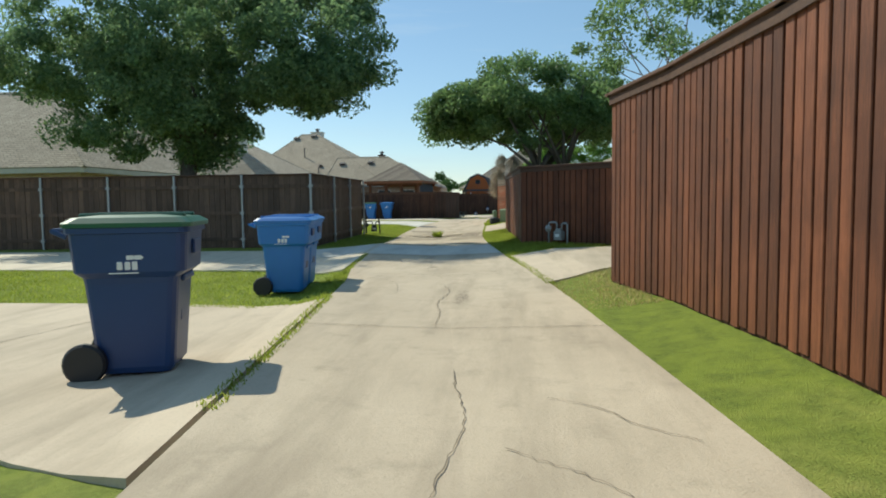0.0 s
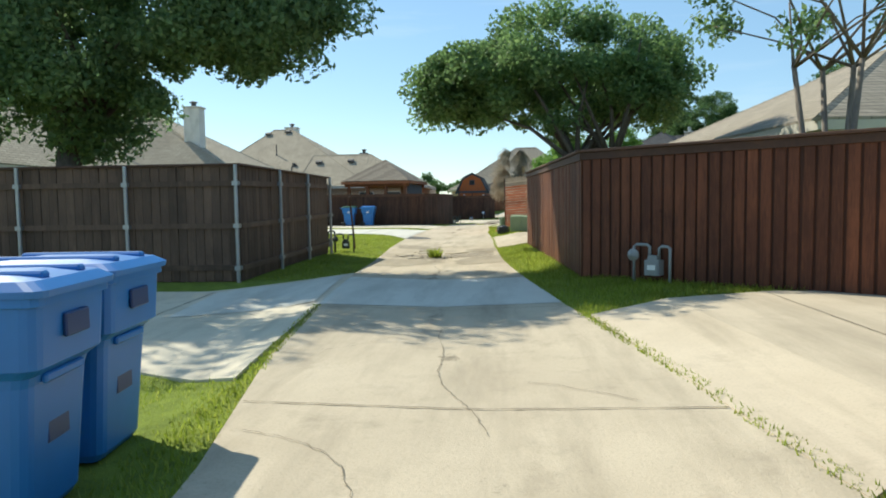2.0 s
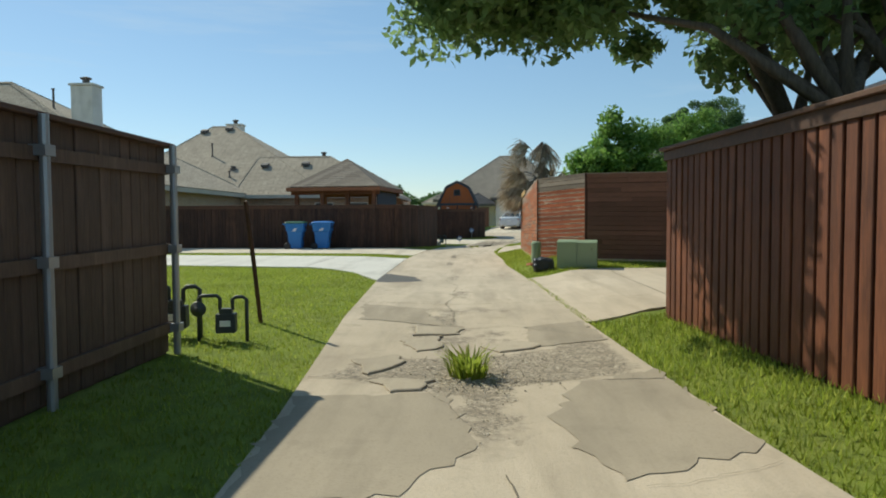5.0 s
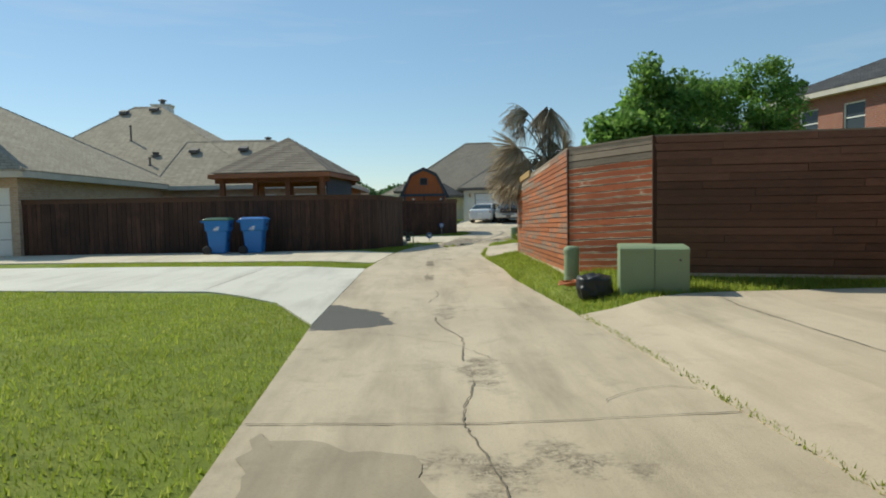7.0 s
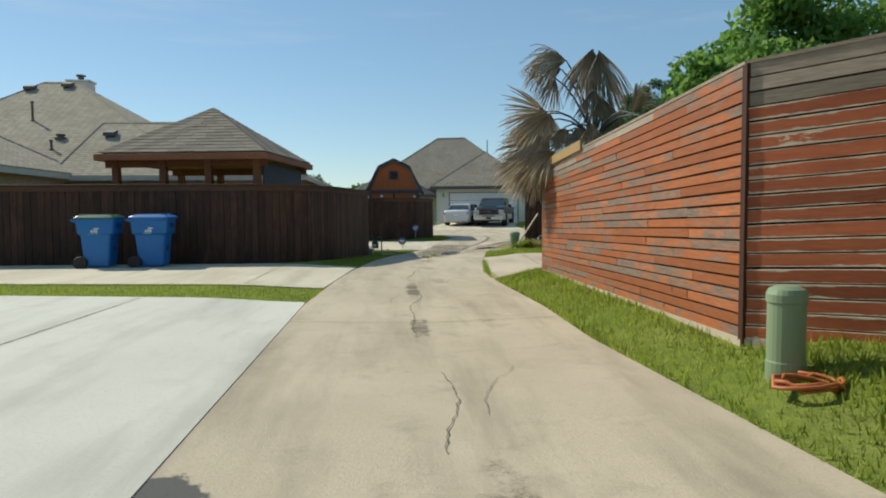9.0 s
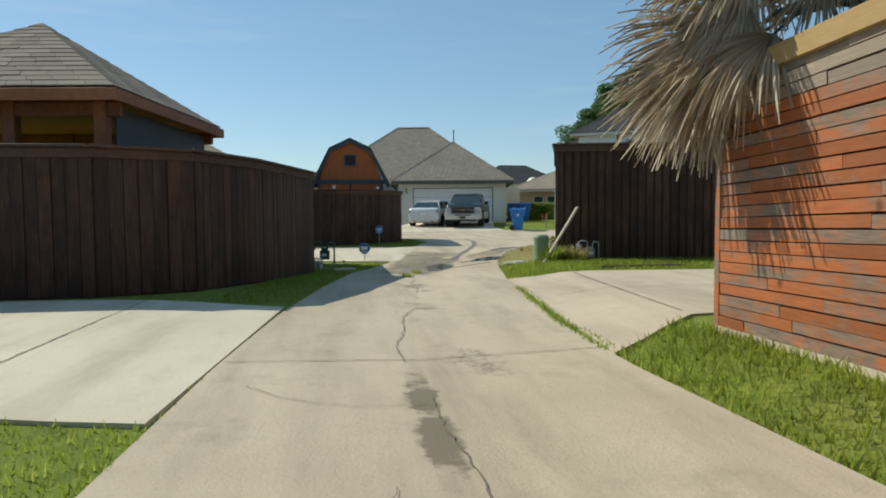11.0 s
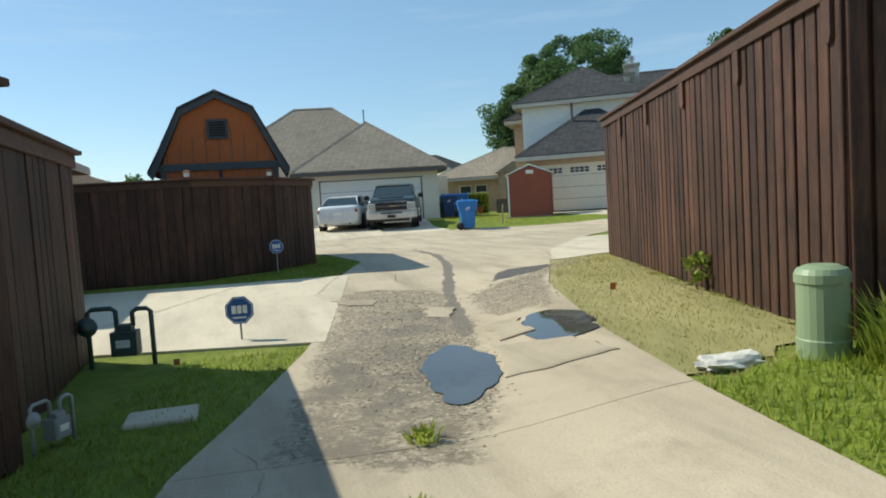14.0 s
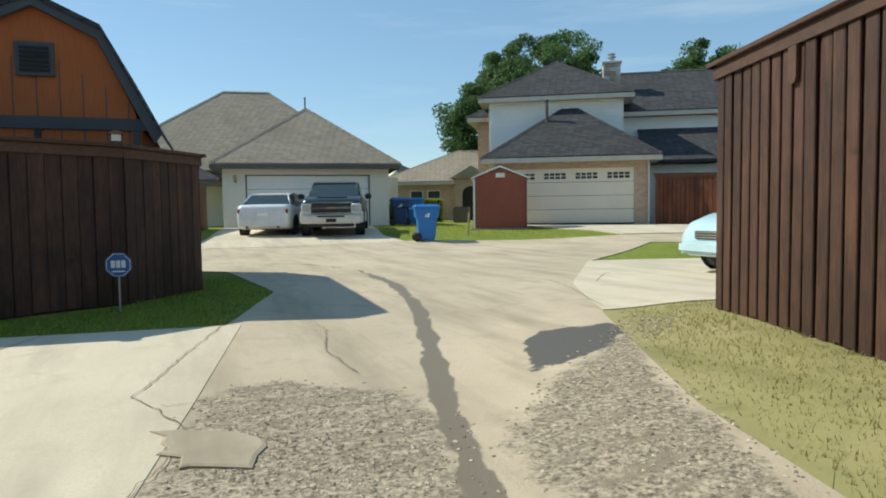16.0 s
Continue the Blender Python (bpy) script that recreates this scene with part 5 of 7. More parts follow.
# ---- wheeled carts ----
def cart(label, x, y, rz, body="bin_blue", lid="bin_blue", s=1.0):
    c = thing("wheelie_bin", label, "bin", Matrix.Translation((x, y, H(x, y) + 0.036)) @ Matrix.Rotation(rz, 4, "Z") @ Matrix.Scale(s, 4), group="wheeled carts")

    def ring(w, d0, d1, z, r=0.06):
        pts = []
        for cx, cy, a0 in ((w - r, d1 - r, 0), (-w + r, d1 - r, 90), (-w + r, d0 + r, 180), (w - r, d0 + r, 270)):
            for k in range(4):
                a = radians(a0 + k * 30)
                pts.append((cx + r * math.cos(a), cy + r * math.sin(a), z))
        return pts
    bm = bmesh.new()
    loft(bm, [ring(0.22, -0.24, 0.20, 0.02, 0.04), ring(0.235, -0.27, 0.22, 0.06), ring(0.262, -0.315, 0.27, 0.62), ring(0.268, -0.325, 0.275, 0.66), ring(0.30, -0.375, 0.32, 0.70), ring(0.31, -0.39, 0.34, 0.95), ring(0.325, -0.41, 0.36, 0.955), ring(0.325, -0.41, 0.36, 0.99)])
    b = part("body", bm, body, c, smooth=False)
    bm = bmesh.new()
    loft(bm, [ring(0.335, -0.43, 0.37, 0.992), ring(0.34, -0.435, 0.375, 1.02), ring(0.30, -0.38, 0.32, 1.055), ring(0.16, -0.22, 0.16, 1.075)])
    lid_ob = part("lid", bm, lid, c)
    for sx in (-1, 1):
        part("lid_rib", boxed(sx * 0.15 - 0.03, sx * 0.15 + 0.03, -0.36, 0.3, 1.05, 1.085, 0.01), lid, lid_ob)
    bm = bmesh.new()
    tube(bm, [(-0.2, 0.37, 0.93), (-0.2, 0.45, 0.97), (0.2, 0.45, 0.97), (0.2, 0.37, 0.93)], 0.018, 8)
    part("handle", bm, body, c)
    for sx in (-1, 1):
        w = bmesh.new()
        lathe(w, [(0.06, -0.035), (0.12, -0.035), (0.135, -0.02), (0.135, 0.02), (0.12, 0.035), (0.06, 0.035)], 20)
        wo = part("wheel", w, "black", c)
        wo.matrix_basis = Matrix.Translation((sx * 0.275, 0.27, 0.105)) @ Matrix.Rotation(math.pi / 2, 4, "Y")
        h = bmesh.new()
        lathe(h, [(0.058, -0.028), (0.058, 0.03), (0.02, 0.034)], 14)
        part("hub", h, "black", wo)
    bm = bmesh.new()
    tube(bm, [(-0.27, 0.27, 0.105), (0.27, 0.27, 0.105)], 0.012, 8)
    part("axle", bm, "galv", c)
    for sx in (-1, 1):
        mk = part("emblem", boxed(sx * 0.302 - 0.006, sx * 0.302 + 0.006, -0.085, -0.052, 0.715, 0.77, 0.002), "white", b)
        for ya in (-0.042, 0.006):
            part("block", boxed(sx * 0.302 - 0.006, sx * 0.302 + 0.006, ya, ya + 0.036, 0.715, 0.77, 0.008), "white", mk)
        part("stripe", boxed(sx * 0.302 - 0.005, sx * 0.302 + 0.005, -0.09, 0.09, 0.692, 0.699), "white", mk)
        for q in range(2):
            bm = bmesh.new()
            y0 = -sx * (-0.02 - 0.05 * q)
            loft(bm, [[(sx * 0.303 + dx, y0, 0.782), (sx * 0.303 + dx, y0 + sx * 0.04, 0.782), (sx * 0.303 + dx, y0 + sx * 0.055, 0.796), (sx * 0.303 + dx, y0 + sx * 0.04, 0.81), (sx * 0.303 + dx, y0, 0.81)] for dx in (-0.006, 0.006)])
            part("chevron", bm, "white", mk)
    part("grip_recess", boxed(-0.09, 0.09, -0.3, -0.285, 0.34, 0.6, 0.01), "bin_navy", b)
    part("lift_bar", boxed(-0.16, 0.16, -0.345, -0.318, 0.62, 0.66, 0.008), body, b)
    part("catch_plate", boxed(-0.1, 0.1, -0.405, -0.385, 0.8, 0.9, 0.006), "bin_navy", b)
    return c


CARTS = [
    ("navy wheeled cart with a green lid on a driveway", -0.9, 1.72, 106, "bin_navy", "lid_green", 1.1),
    ("bright blue wheeled cart standing at the alley edge", -1.3, 6.12, 98, "bin_blue", "bin_blue", 1.0),
    ("bright blue wheeled cart with a dented lid behind another", -1.42, 6.84, 96, "bin_blue", "bin_blue", 1.0),
    ("blue wheeled cart with a green lid beside a brown fence", -7.35, 39.35, 92, "bin_blue", "lid_green", 1.0),
    ("blue wheeled cart beside a brown fence", -6.3, 39.4, 90, "bin_blue", "bin_blue", 1.0),
    ("bright blue wheeled cart on a grass verge", 7.2, 64.6, 75, "bin_blue", "bin_blue", 1.0),
    ("deep blue wheeled cart by a garage corner", 9.4, 73.8, 75, "bin_navy", "bin_blue", 1.1),
    ("deep blue wheeled cart by a garage corner", 10.2, 74.2, 75, "bin_blue", "bin_blue", 1.1),
]
for lab_, x_, y_, a_, b_, l_, s_ in CARTS:
    cart(lab_, x_, y_, radians(a_), b_, l_, s_)


# ---- horizontal slat fence ----
def slat_board(mat):
    key = ("slat", mat)
    if key not in BOARD_MESHES:
        bm = bmesh.new()
        prof = [(0, 0.002), (0.016, 0.002), (0.02, 0.012), (0.02, 0.988), (0.015, 0.998), (0, 0.998)]
        loft(bm, [[(x, y, z) for y, z in prof] for x in (0, 1)])
        bmesh.ops.recalc_face_normals(bm, faces=bm.faces)
        me = bpy.data.meshes.new("slat")
        bm.to_mesh(me)
        bm.free()
        me.materials.append(M[mat])
        BOARD_MESHES[key] = me
    return BOARD_MESHES[key]


def slat_fence():
    rng = random.Random(21)
    f = thing("fence", "peeling red and orange horizontal slat fence on a concrete kerb", "fence", Matrix.Translation((2.07, 28.6, 0)))
    inv = f.matrix_world.inverted()
    runs = [((9, 27.3), (2.07, 28.6), 2.24, 2.24, "darkslat", 0.105, 2.4), ((2.07, 28.6), (1.12, 29.74), 2.24, 2.18, "redslat", 0.093, 9), ((1.12, 29.74), (1.29, 36.63), 2.18, 1.92, "orangeslat", 0.075, 1.9), ((1.29, 36.63), (8, 36.75), 1.92, 1.91, "darkslat", 0.1, 2.4)]
    for a, b, za, zb, mat, hh, blen in runs:
        m, L = fence_frame(a, b, 1)
        m = inv @ m
        g0, g1 = H(*a) - 0.02, H(*b) - 0.02
        n = int((min(za, zb) - max(g0, g1) - 0.07) / hh)
        # the backing's dark tone paints shade between the slats
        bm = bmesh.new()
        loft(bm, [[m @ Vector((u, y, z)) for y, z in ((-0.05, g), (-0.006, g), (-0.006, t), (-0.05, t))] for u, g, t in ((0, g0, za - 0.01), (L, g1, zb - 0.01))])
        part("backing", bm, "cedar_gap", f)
        bm = bmesh.new()
        loft(bm, [[m @ Vector((u, y, z)) for y, z in ((-0.06, g - 0.1), (0.035, g - 0.1), (0.03, g + 0.07), (-0.06, g + 0.07))] for u, g in ((0, g0), (L, g1))])
        part("kerb", bm, "drive_tan", f)
        for r in range(n):
            u = 0.0 if r % 2 else -blen * 0.45
            while u < L:
                u1 = min(L, u + blen * rng.uniform(0.85, 1.12))
                if L - u1 < 0.35:
                    u1 = L
                ua = max(0.0, u) + 0.002
                fa, fb = ua / L, u1 / L
                zz = lambda q: (g0 + 0.07) + (g1 - g0) * q + ((za - g0 - 0.07) + ((zb - g1) - (za - g0)) * q) * r / n
                z0, z1 = zz(fa), zz(fb)
                top_mat = "greywood" if (mat == "redslat" and r >= n - 3) or (mat == "orangeslat" and (rng.random() < 0.05 or (r >= n - 3 and u > L - 3.4))) else mat
                ob = new("slat", slat_board(top_mat))
                ob.parent = f
                ob.matrix_basis = m @ Matrix.LocRotScale((ua, rng.uniform(0, 0.006), z0 + rng.uniform(-0.003, 0.003)), Euler((rng.uniform(-0.06, 0.02), -math.atan2(z1 - z0, u1 - ua) + rng.uniform(-0.002, 0.002), 0)), (u1 - ua - 0.004, 1, hh * 0.97))
                u = u1
        bm = bmesh.new()
        loft(bm, [[m @ Vector((u, y, z)) for y, z in ((-0.07, t - 0.012), (0.03, t - 0.012), (0.03, t + 0.012), (-0.07, t + 0.012))] for u, t in ((0, za), (L, zb))])
        part("cap", bm, "greywood", f)
        if mat == "orangeslat":
            bm = bmesh.new()
            s = (zb - za) / L
            loft(bm, [[m @ Vector((u, y, za + s * u + z)) for y, z in ((0.024, -0.03), (0.06, -0.03), (0.06, 0.1), (0.024, 0.1))] for u in (L - 2.6, L + 0.04)])
            part("top_board", bm, "newpine", f, "pale new pine board")
    for (x, y), zt in (((2.07, 28.6), 2.25), ((1.12, 29.74), 2.17), ((1.29, 36.63), 1.91)):
        bm = bmesh.new()
        box(bm, x - 0.03, x + 0.03, y - 0.03, y + 0.03, H(x, y) - 0.05, zt, inv)
        part("corner_trim", bm, "orangeslat" if y > 30 else "cedar_gap", f)


slat_fence()
fence("red-brown board fence beside a garage", [(17.8, 67.05), (20.6, 63.2), (30, 57.5)], [2.45, 2.35, 2.3], -1, "cedar", w=0.14, gap=0.02, seed=9)
fence("orange-brown board fence beside a driveway", [(-1.6, 66.2), (1.4, 74.4)], [2.1, 2.25], -1, "cedar", w=0.14, gap=0.006, seed=10)


# ---- dead fan palm ----
def fan_leaf(rng, hub, way, face, length, spread, droop, rays=46):
    """A dry pleated fan: joined near the stalk, split and hanging at the tips."""
    way = Vector(way).normalized()
    face = Vector(face)
    face = (face - way * face.dot(way)).normalized()
    side = way.cross(face)
    half = radians(spread) / 2
    verts, faces = [], []
    for k in range(rays):
        a = -half + 2 * half * (k + 0.5) / rays + rng.uniform(-0.02, 0.02)
        wide = half / rays * 1.15
        L = length * (1 - 0.22 * abs(a) / half) * rng.uniform(0.82, 1.1)
        sag = droop * rng.uniform(0.5, 1.9)
        bend = rng.uniform(-0.22, 0.22)
        base = len(verts)
        p = Vector(hub)
        for i in range(7):
            f = i / 6
            d = way * math.cos(a + bend * f) + side * math.sin(a + bend * f)
            d = (d * (1 - 0.1 * f) + Vector((0, 0, -1)) * sag * max(0.0, f - 0.25) * 1.6 + face * rng.uniform(-0.06, 0.06) * f).normalized()
            across = d.cross(face).normalized()
            w = L * (f * wide if f < 0.55 else 0.55 * wide * (1 - (f - 0.55) / 0.47)) + 0.0015
            fold = face * (0.011 if f > 0.05 else 0.0)
            verts += [p - across * w, p + fold * (1 if k % 2 else -1), p + across * w]
            p = p + d * L / 6
        for i in range(6):
            for j in range(2):
                faces.append((base + 3 * i + j, base + 3 * i + j + 1, base + 3 * i + j + 4, base + 3 * i + j + 3))
    return verts, faces


def palm():
    rng = random.Random(5)
    base = Vector((1.95, 35.9, H(1.95, 35.9)))
    t = thing("palm_tree", "dead fan palm with drooping dry tan fronds over a fence", "palm", Matrix.Translation(base))
    bm = bmesh.new()
    tube(bm, [(0, 0, -0.1), (0.03, 0.0, 0.8), (-0.02, 0.02, 1.6), (0, 0, 2.2)], [0.2, 0.17, 0.16, 0.13], 12)
    part("trunk", bm, "bark", t, smooth=True)
    crown = Vector((1.95, 35.9, 2.3))
    # hub, way of the midrib, way that the leaf faces, length, spread in degrees, droop
    leaves = [((1.24, 36.3, 2.84), (-0.8, -0.1, -0.5), (0.1, -1, 0.25), 0.92, 165, 0.25), ((1.3, 36.25, 2.8), (-0.45, -0.1, -0.9), (0.1, -1, 0.1), 0.8, 120, 0.2), ((1.3, 36.4, 2.7), (-0.9, 0.1, -0.25), (0, -1, 0.5), 0.85, 110, 0.7),
              ((1.24, 36.3, 2.2), (-0.78, -0.15, -0.62), (0.2, -1, 0.5), 0.95, 125, 0.4), ((1.12, 36.5, 2.1), (-0.5, -0.05, -0.85), (0.2, -1, 0.2), 0.88, 115, 0.25), ((1.32, 36.1, 2.16), (-0.62, -0.35, -0.6), (-0.3, -0.8, 0.5), 0.8, 125, 0.5), ((1.2, 36.6, 2.3), (-0.85, 0.1, -0.4), (0.1, -1, 0.6), 0.9, 120, 0.6),
              ((1.15, 36.7, 2.1), (-0.35, 0.3, -0.85), (0, -1, 0.2), 0.85, 115, 0.3), ((1.1, 36.45, 2.0), (-0.25, -0.1, -0.95), (0.3, -1, 0.1), 0.75, 100, 0.2), ((1.22, 36.25, 2.4), (-0.7, -0.2, -0.6), (0.1, -1, 0.7), 0.85, 130, 0.6), ((1.05, 36.6, 2.05), (-0.7, 0.2, -0.7), (0.2, -1, 0.4), 0.8, 110, 0.4),
              ((1.5, 36.0, 3.62), (-1, 0, 0.05), (0, -0.9, 0.5), 0.85, 100, 1.5), ((1.45, 36.1, 3.5), (-0.85, 0.1, -0.1), (0, -1, 0.4), 0.8, 100, 1.4), ((1.35, 36.1, 3.35), (-0.3, 0, -0.9), (0.2, -1, 0.1), 0.65, 70, 0.2),
              ((1.9, 35.9, 3.78), (-0.15, -0.1, -1), (-0.2, -1, 0.1), 1.1, 80, 0.4), ((2.0, 35.85, 3.75), (0.2, -0.15, -0.95), (0.1, -1, 0.1), 1.15, 75, 0.4), ((1.95, 36.0, 3.8), (-0.3, 0.1, -0.7), (-0.5, -0.8, 0.2), 0.7, 60, 0.5), ((2.1, 35.9, 3.6), (0.25, -0.1, -0.95), (0.5, -0.9, 0.1), 0.9, 55, 0.2),
              ((1.86, 35.65, 3.1), (-0.1, -0.1, -1), (-0.3, -0.9, 0.1), 0.75, 75, 0.2), ((2.06, 35.6, 2.85), (0.15, -0.1, -0.95), (0, -1, 0.1), 0.6, 75, 0.2), ((1.4, 35.7, 2.5), (-0.3, -0.2, -0.9), (-0.4, -0.9, 0.2), 0.4, 100, 0.4), ((1.95, 35.55, 2.95), (0.1, -0.1, -0.95), (-0.2, -1, 0.1), 0.65, 80, 0.2), ((2.6, 35.6, 2.75), (0.3, -0.2, -0.6), (0, -1, 0.3), 0.5, 90, 0.4), ((1.58, 35.6, 2.5), (0.0, -0.3, -0.9), (-0.4, -0.9, 0.2), 0.5, 85, 0.3), ((1.7, 35.2, 2.5), (-0.2, -0.3, -0.9), (-0.6, -0.8, 0.2), 0.45, 80, 0.3), ((1.5, 35.9, 2.45), (-0.6, -0.2, -0.6), (-0.2, -0.9, 0.4), 0.55, 100, 0.5),
              ((1.95, 34.2, 2.5), (0.2, -0.4, 0.6), (-0.5, -0.7, 0.5), 0.5, 70, 0.6), ((2.1, 34.0, 2.4), (0.3, -0.5, 0.3), (-0.4, -0.6, 0.6), 0.5, 70, 0.7)]
    for hub, way, face, L, spread, droop in leaves:
        v, f = fan_leaf(rng, Vector(hub), way, face, L, spread, droop)
        raw("frond", [p - base for p in v], f, "frond_dead", t)
        h = Vector(hub)
        bend = (crown + h) / 2 + Vector((0, 0, 0.22 + 0.1 * (h - crown).length))
        pts = [(crown * (1 - q) ** 2 + bend * 2 * q * (1 - q) + h * q * q) - base for q in (0, 0.25, 0.5, 0.75, 1)]
        bm = bmesh.new()
        tube(bm, pts, [0.022, 0.018, 0.015, 0.013, 0.01], 6)
        part("stalk", bm, "shed_trim", t)


palm()


# ---- utility fittings ----
def transformer():
    x, y = 1.67, 27.46
    t = thing("transformer_box", "pale green steel transformer cabinets on the grass verge", "utility box", Matrix.Translation((x, y, H(x, y))) @ Matrix.Rotation(radians(-12), 4, "Z"))
    for x0, dz in ((-0.4, 0.012), (0.014, 0.0)):
        b = part("cabinet", boxed(x0, x0 + 0.411, 0.0, 0.5, -0.08, 0.51 + dz, 0.01, 2), "utility", t)
        bm = bmesh.new()
        loft(bm, [[(xx, yy, zz) for yy, zz in ((-0.012, 0.5), (-0.012, 0.545), (0.06, 0.572), (0.51, 0.59), (0.51, 0.512))] for xx in (x0 - 0.002, x0 + 0.413)])
        for v in bm.verts:
            v.co.z += dz
        part("lid", bevel(bm, 0.006, 2), "utility", b)
    part("lock", boxed(0.30, 0.325, -0.012, -0.001, 0.4, 0.425, 0.004), "trimgrey", t)
    part("pad", boxed(-0.47, 0.47, -0.04, 0.55, -0.16, -0.081, 0.01), "drive", t)


transformer()


def pedestal(x, y, h, r, label):
    t = thing("utility_pedestal", label, "utility post", Matrix.Translation((x, y, H(x, y))))
    bm = bmesh.new()
    lathe(bm, [(r * 1.04, -0.08), (r * 1.04, 0.1), (r, 0.11), (r, h - 0.1)], 24)
    part("body", bm, "utility", t, smooth=False)
    bm = bmesh.new()
    lathe(bm, [(r * 1.07, h - 0.098), (r * 1.07, h - 0.05), (r * 0.95, h - 0.02), (r * 0.6, h)], 24)
    part("cap", bm, "utility", t)
    return t


pedestal(1.0, 29.05, 0.56, 0.108, "pale green plastic cable pedestal by a slat fence")
pedestal(2.16, 44.0, 0.52, 0.135, "pale green plastic cable pedestal by a fence corner")


def bag():
    t = thing("rubbish_bag", "crumpled black plastic rubbish bag on grass", "bag", Matrix.Translation((1.03, 27.85, H(1.03, 27.85))))
    bm = bmesh.new()
    bmesh.ops.create_icosphere(bm, subdivisions=4, radius=1)
    for v in bm.verts:
        n = noise.ridged_multi_fractal(v.co * 1.9, 0.9, 2.1, 4, 0.9, 1.6) * 0.13 - 0.12
        q = 1 / max(abs(v.co.x), abs(v.co.y), abs(v.co.z)) ** 0.55
        v.co = Vector((v.co.x * q * 0.23, v.co.y * q * 0.19, v.co.z * q * 0.17 + 0.15)) * (1 + n)
    m, nt, b, ob, pos = material("black_film", 0.38, 0, 0.5)
    b.inputs["Base Color"].default_value = (0.02, 0.021, 0.023, 1)
    bump(nt, b, tex(nt, ob, 16, 4), 0.5, 0.02)
    part("film", bm, m, t, smooth=True)


bag()
hose = thing("hose", "orange coiled hose lying on the grass", "hose", Matrix.Translation((0.95, 28.75, H(0.95, 28.75) + 0.01)))
bm = bmesh.new()
tube(bm, [((0.16 + 0.015 * k / 12) * math.cos(k * 0.52), (0.11 + 0.01 * k / 12) * math.sin(k * 0.52), 0.05 + 0.012 * (k % 5)) for k in range(40)], 0.012, 6)
M["orange"] = plain("orange_plastic", (0.55, 0.16, 0.05), 0.5)
part("coil", bm, "orange", hose, smooth=True)


def gas_meter(x, y, rz, mat, label, s=1.0):
    t = thing("gas_meter", label, "gas meter", Matrix.Translation((x, y, H(x, y))) @ Matrix.Rotation(rz, 4, "Z") @ Matrix.Scale(s, 4))
    bm = bmesh.new()
    box(bm, -0.1, 0.12, -0.09, 0.07, 0.12, 0.34)
    box(bm, -0.085, 0.105, -0.1, -0.09, 0.15, 0.31)
    box(bm, -0.06, 0.08, -0.07, 0.05, 0.34, 0.4)
    b = part("meter_body", bevel(bm, 0.02, 2), mat, t)
    part("dial", boxed(-0.05, 0.07, -0.108, -0.1005, 0.2, 0.27, 0.003), "white", b)
    bm = bmesh.new()
    tube(bm, [(-0.06, 0, 0.38), (-0.06, 0, 0.52), (-0.1, 0, 0.55), (-0.26, 0, 0.55), (-0.3, 0, 0.52), (-0.3, 0, -0.08)], 0.022, 10)
    part("inlet_pipe", bm, mat, t, smooth=True)
    bm = bmesh.new()
    tube(bm, [(0.08, 0, 0.38), (0.08, 0, 0.5), (0.12, 0, 0.53), (0.2, 0, 0.53), (0.24, 0, 0.5), (0.24, 0, -0.08)], 0.022, 10)
    part("outlet_pipe", bm, mat, t, smooth=True)
    bm = bmesh.new()
    lathe(bm, [(0.02, -0.06), (0.04, -0.05), (0.085, -0.012), (0.09, 0), (0.085, 0.012), (0.04, 0.05), (0.02, 0.07)], 18)
    rg = part("regulator", bm, mat, t)
    rg.matrix_basis = Matrix.Translation((-0.3, -0.03, 0.4)) @ Matrix.Rotation(math.pi / 2, 4, "X")
    return t


M["pipe_grey"] = plain("grey_meter_paint", (0.34, 0.35, 0.34), 0.55)
M["pipe_teal"] = plain("teal_meter_paint", (0.075, 0.11, 0.105), 0.6)
M["pipe_dark"] = plain("dark_meter_paint", (0.05, 0.06, 0.06), 0.55)
gas_meter(2.98, 12.6, radians(-38), "pipe_grey", "grey gas meter with pipes against a red-brown fence", 0.95)
gas_meter(3.0, 43.72, radians(-8), "pipe_grey", "pale grey gas meter with looped pipes by a dark fence", 0.68)
gas_meter(-1.9, 46.95, radians(-8), "pipe_teal", "dark teal painted gas meter at a fence end", 0.9)
gas_meter(-1.95, 45.0, radians(60), "pipe_grey", "small grey gas meter tucked against a fence corner", 0.5)
gas_meter(-3.55, 20.1, radians(10), "pipe_dark", "dark painted gas meter beside a fence end", 1.0)
gas_meter(-3.0, 20.0, radians(10), "pipe_dark", "dark painted gas meter beside a fence end", 0.85)


def stake(x, y, top, label, mat, r=0.028):
    t = thing("stake", label, "post", Matrix.Translation((x, y, H(x, y))))
    bm = bmesh.new()
    tp = Vector(top) - Vector((x, y, H(x, y)))
    tube(bm, [(0, 0, -0.1), tp * 0.5, tp], r, 6)
    part("shaft", bm, mat, t)


stake(-3.02, 21.2, (-3.08, 20.9, 1.46), "slim rusty brown post standing in the lawn", "brown")
stake(8.9, 65.3, (9.0, 65.4, 1.0), "thin grey post leaning on the grass beside a shed", "greywood")
pl = thing("plank", "long grey weathered plank leaning on a dark fence", "plank", Matrix.Translation((2.03, 43.45, H(2.03, 43.45))))
bm = bmesh.new()
d_ = Vector((0.74, 0.28, 1.02))
q_ = d_.to_track_quat("Z", "Y").to_matrix().to_4x4()
box(bm, -0.03, 0.03, -0.018, 0.018, -0.05, d_.length, q_)
part("board", bevel(bm, 0.004), "greywood", pl)


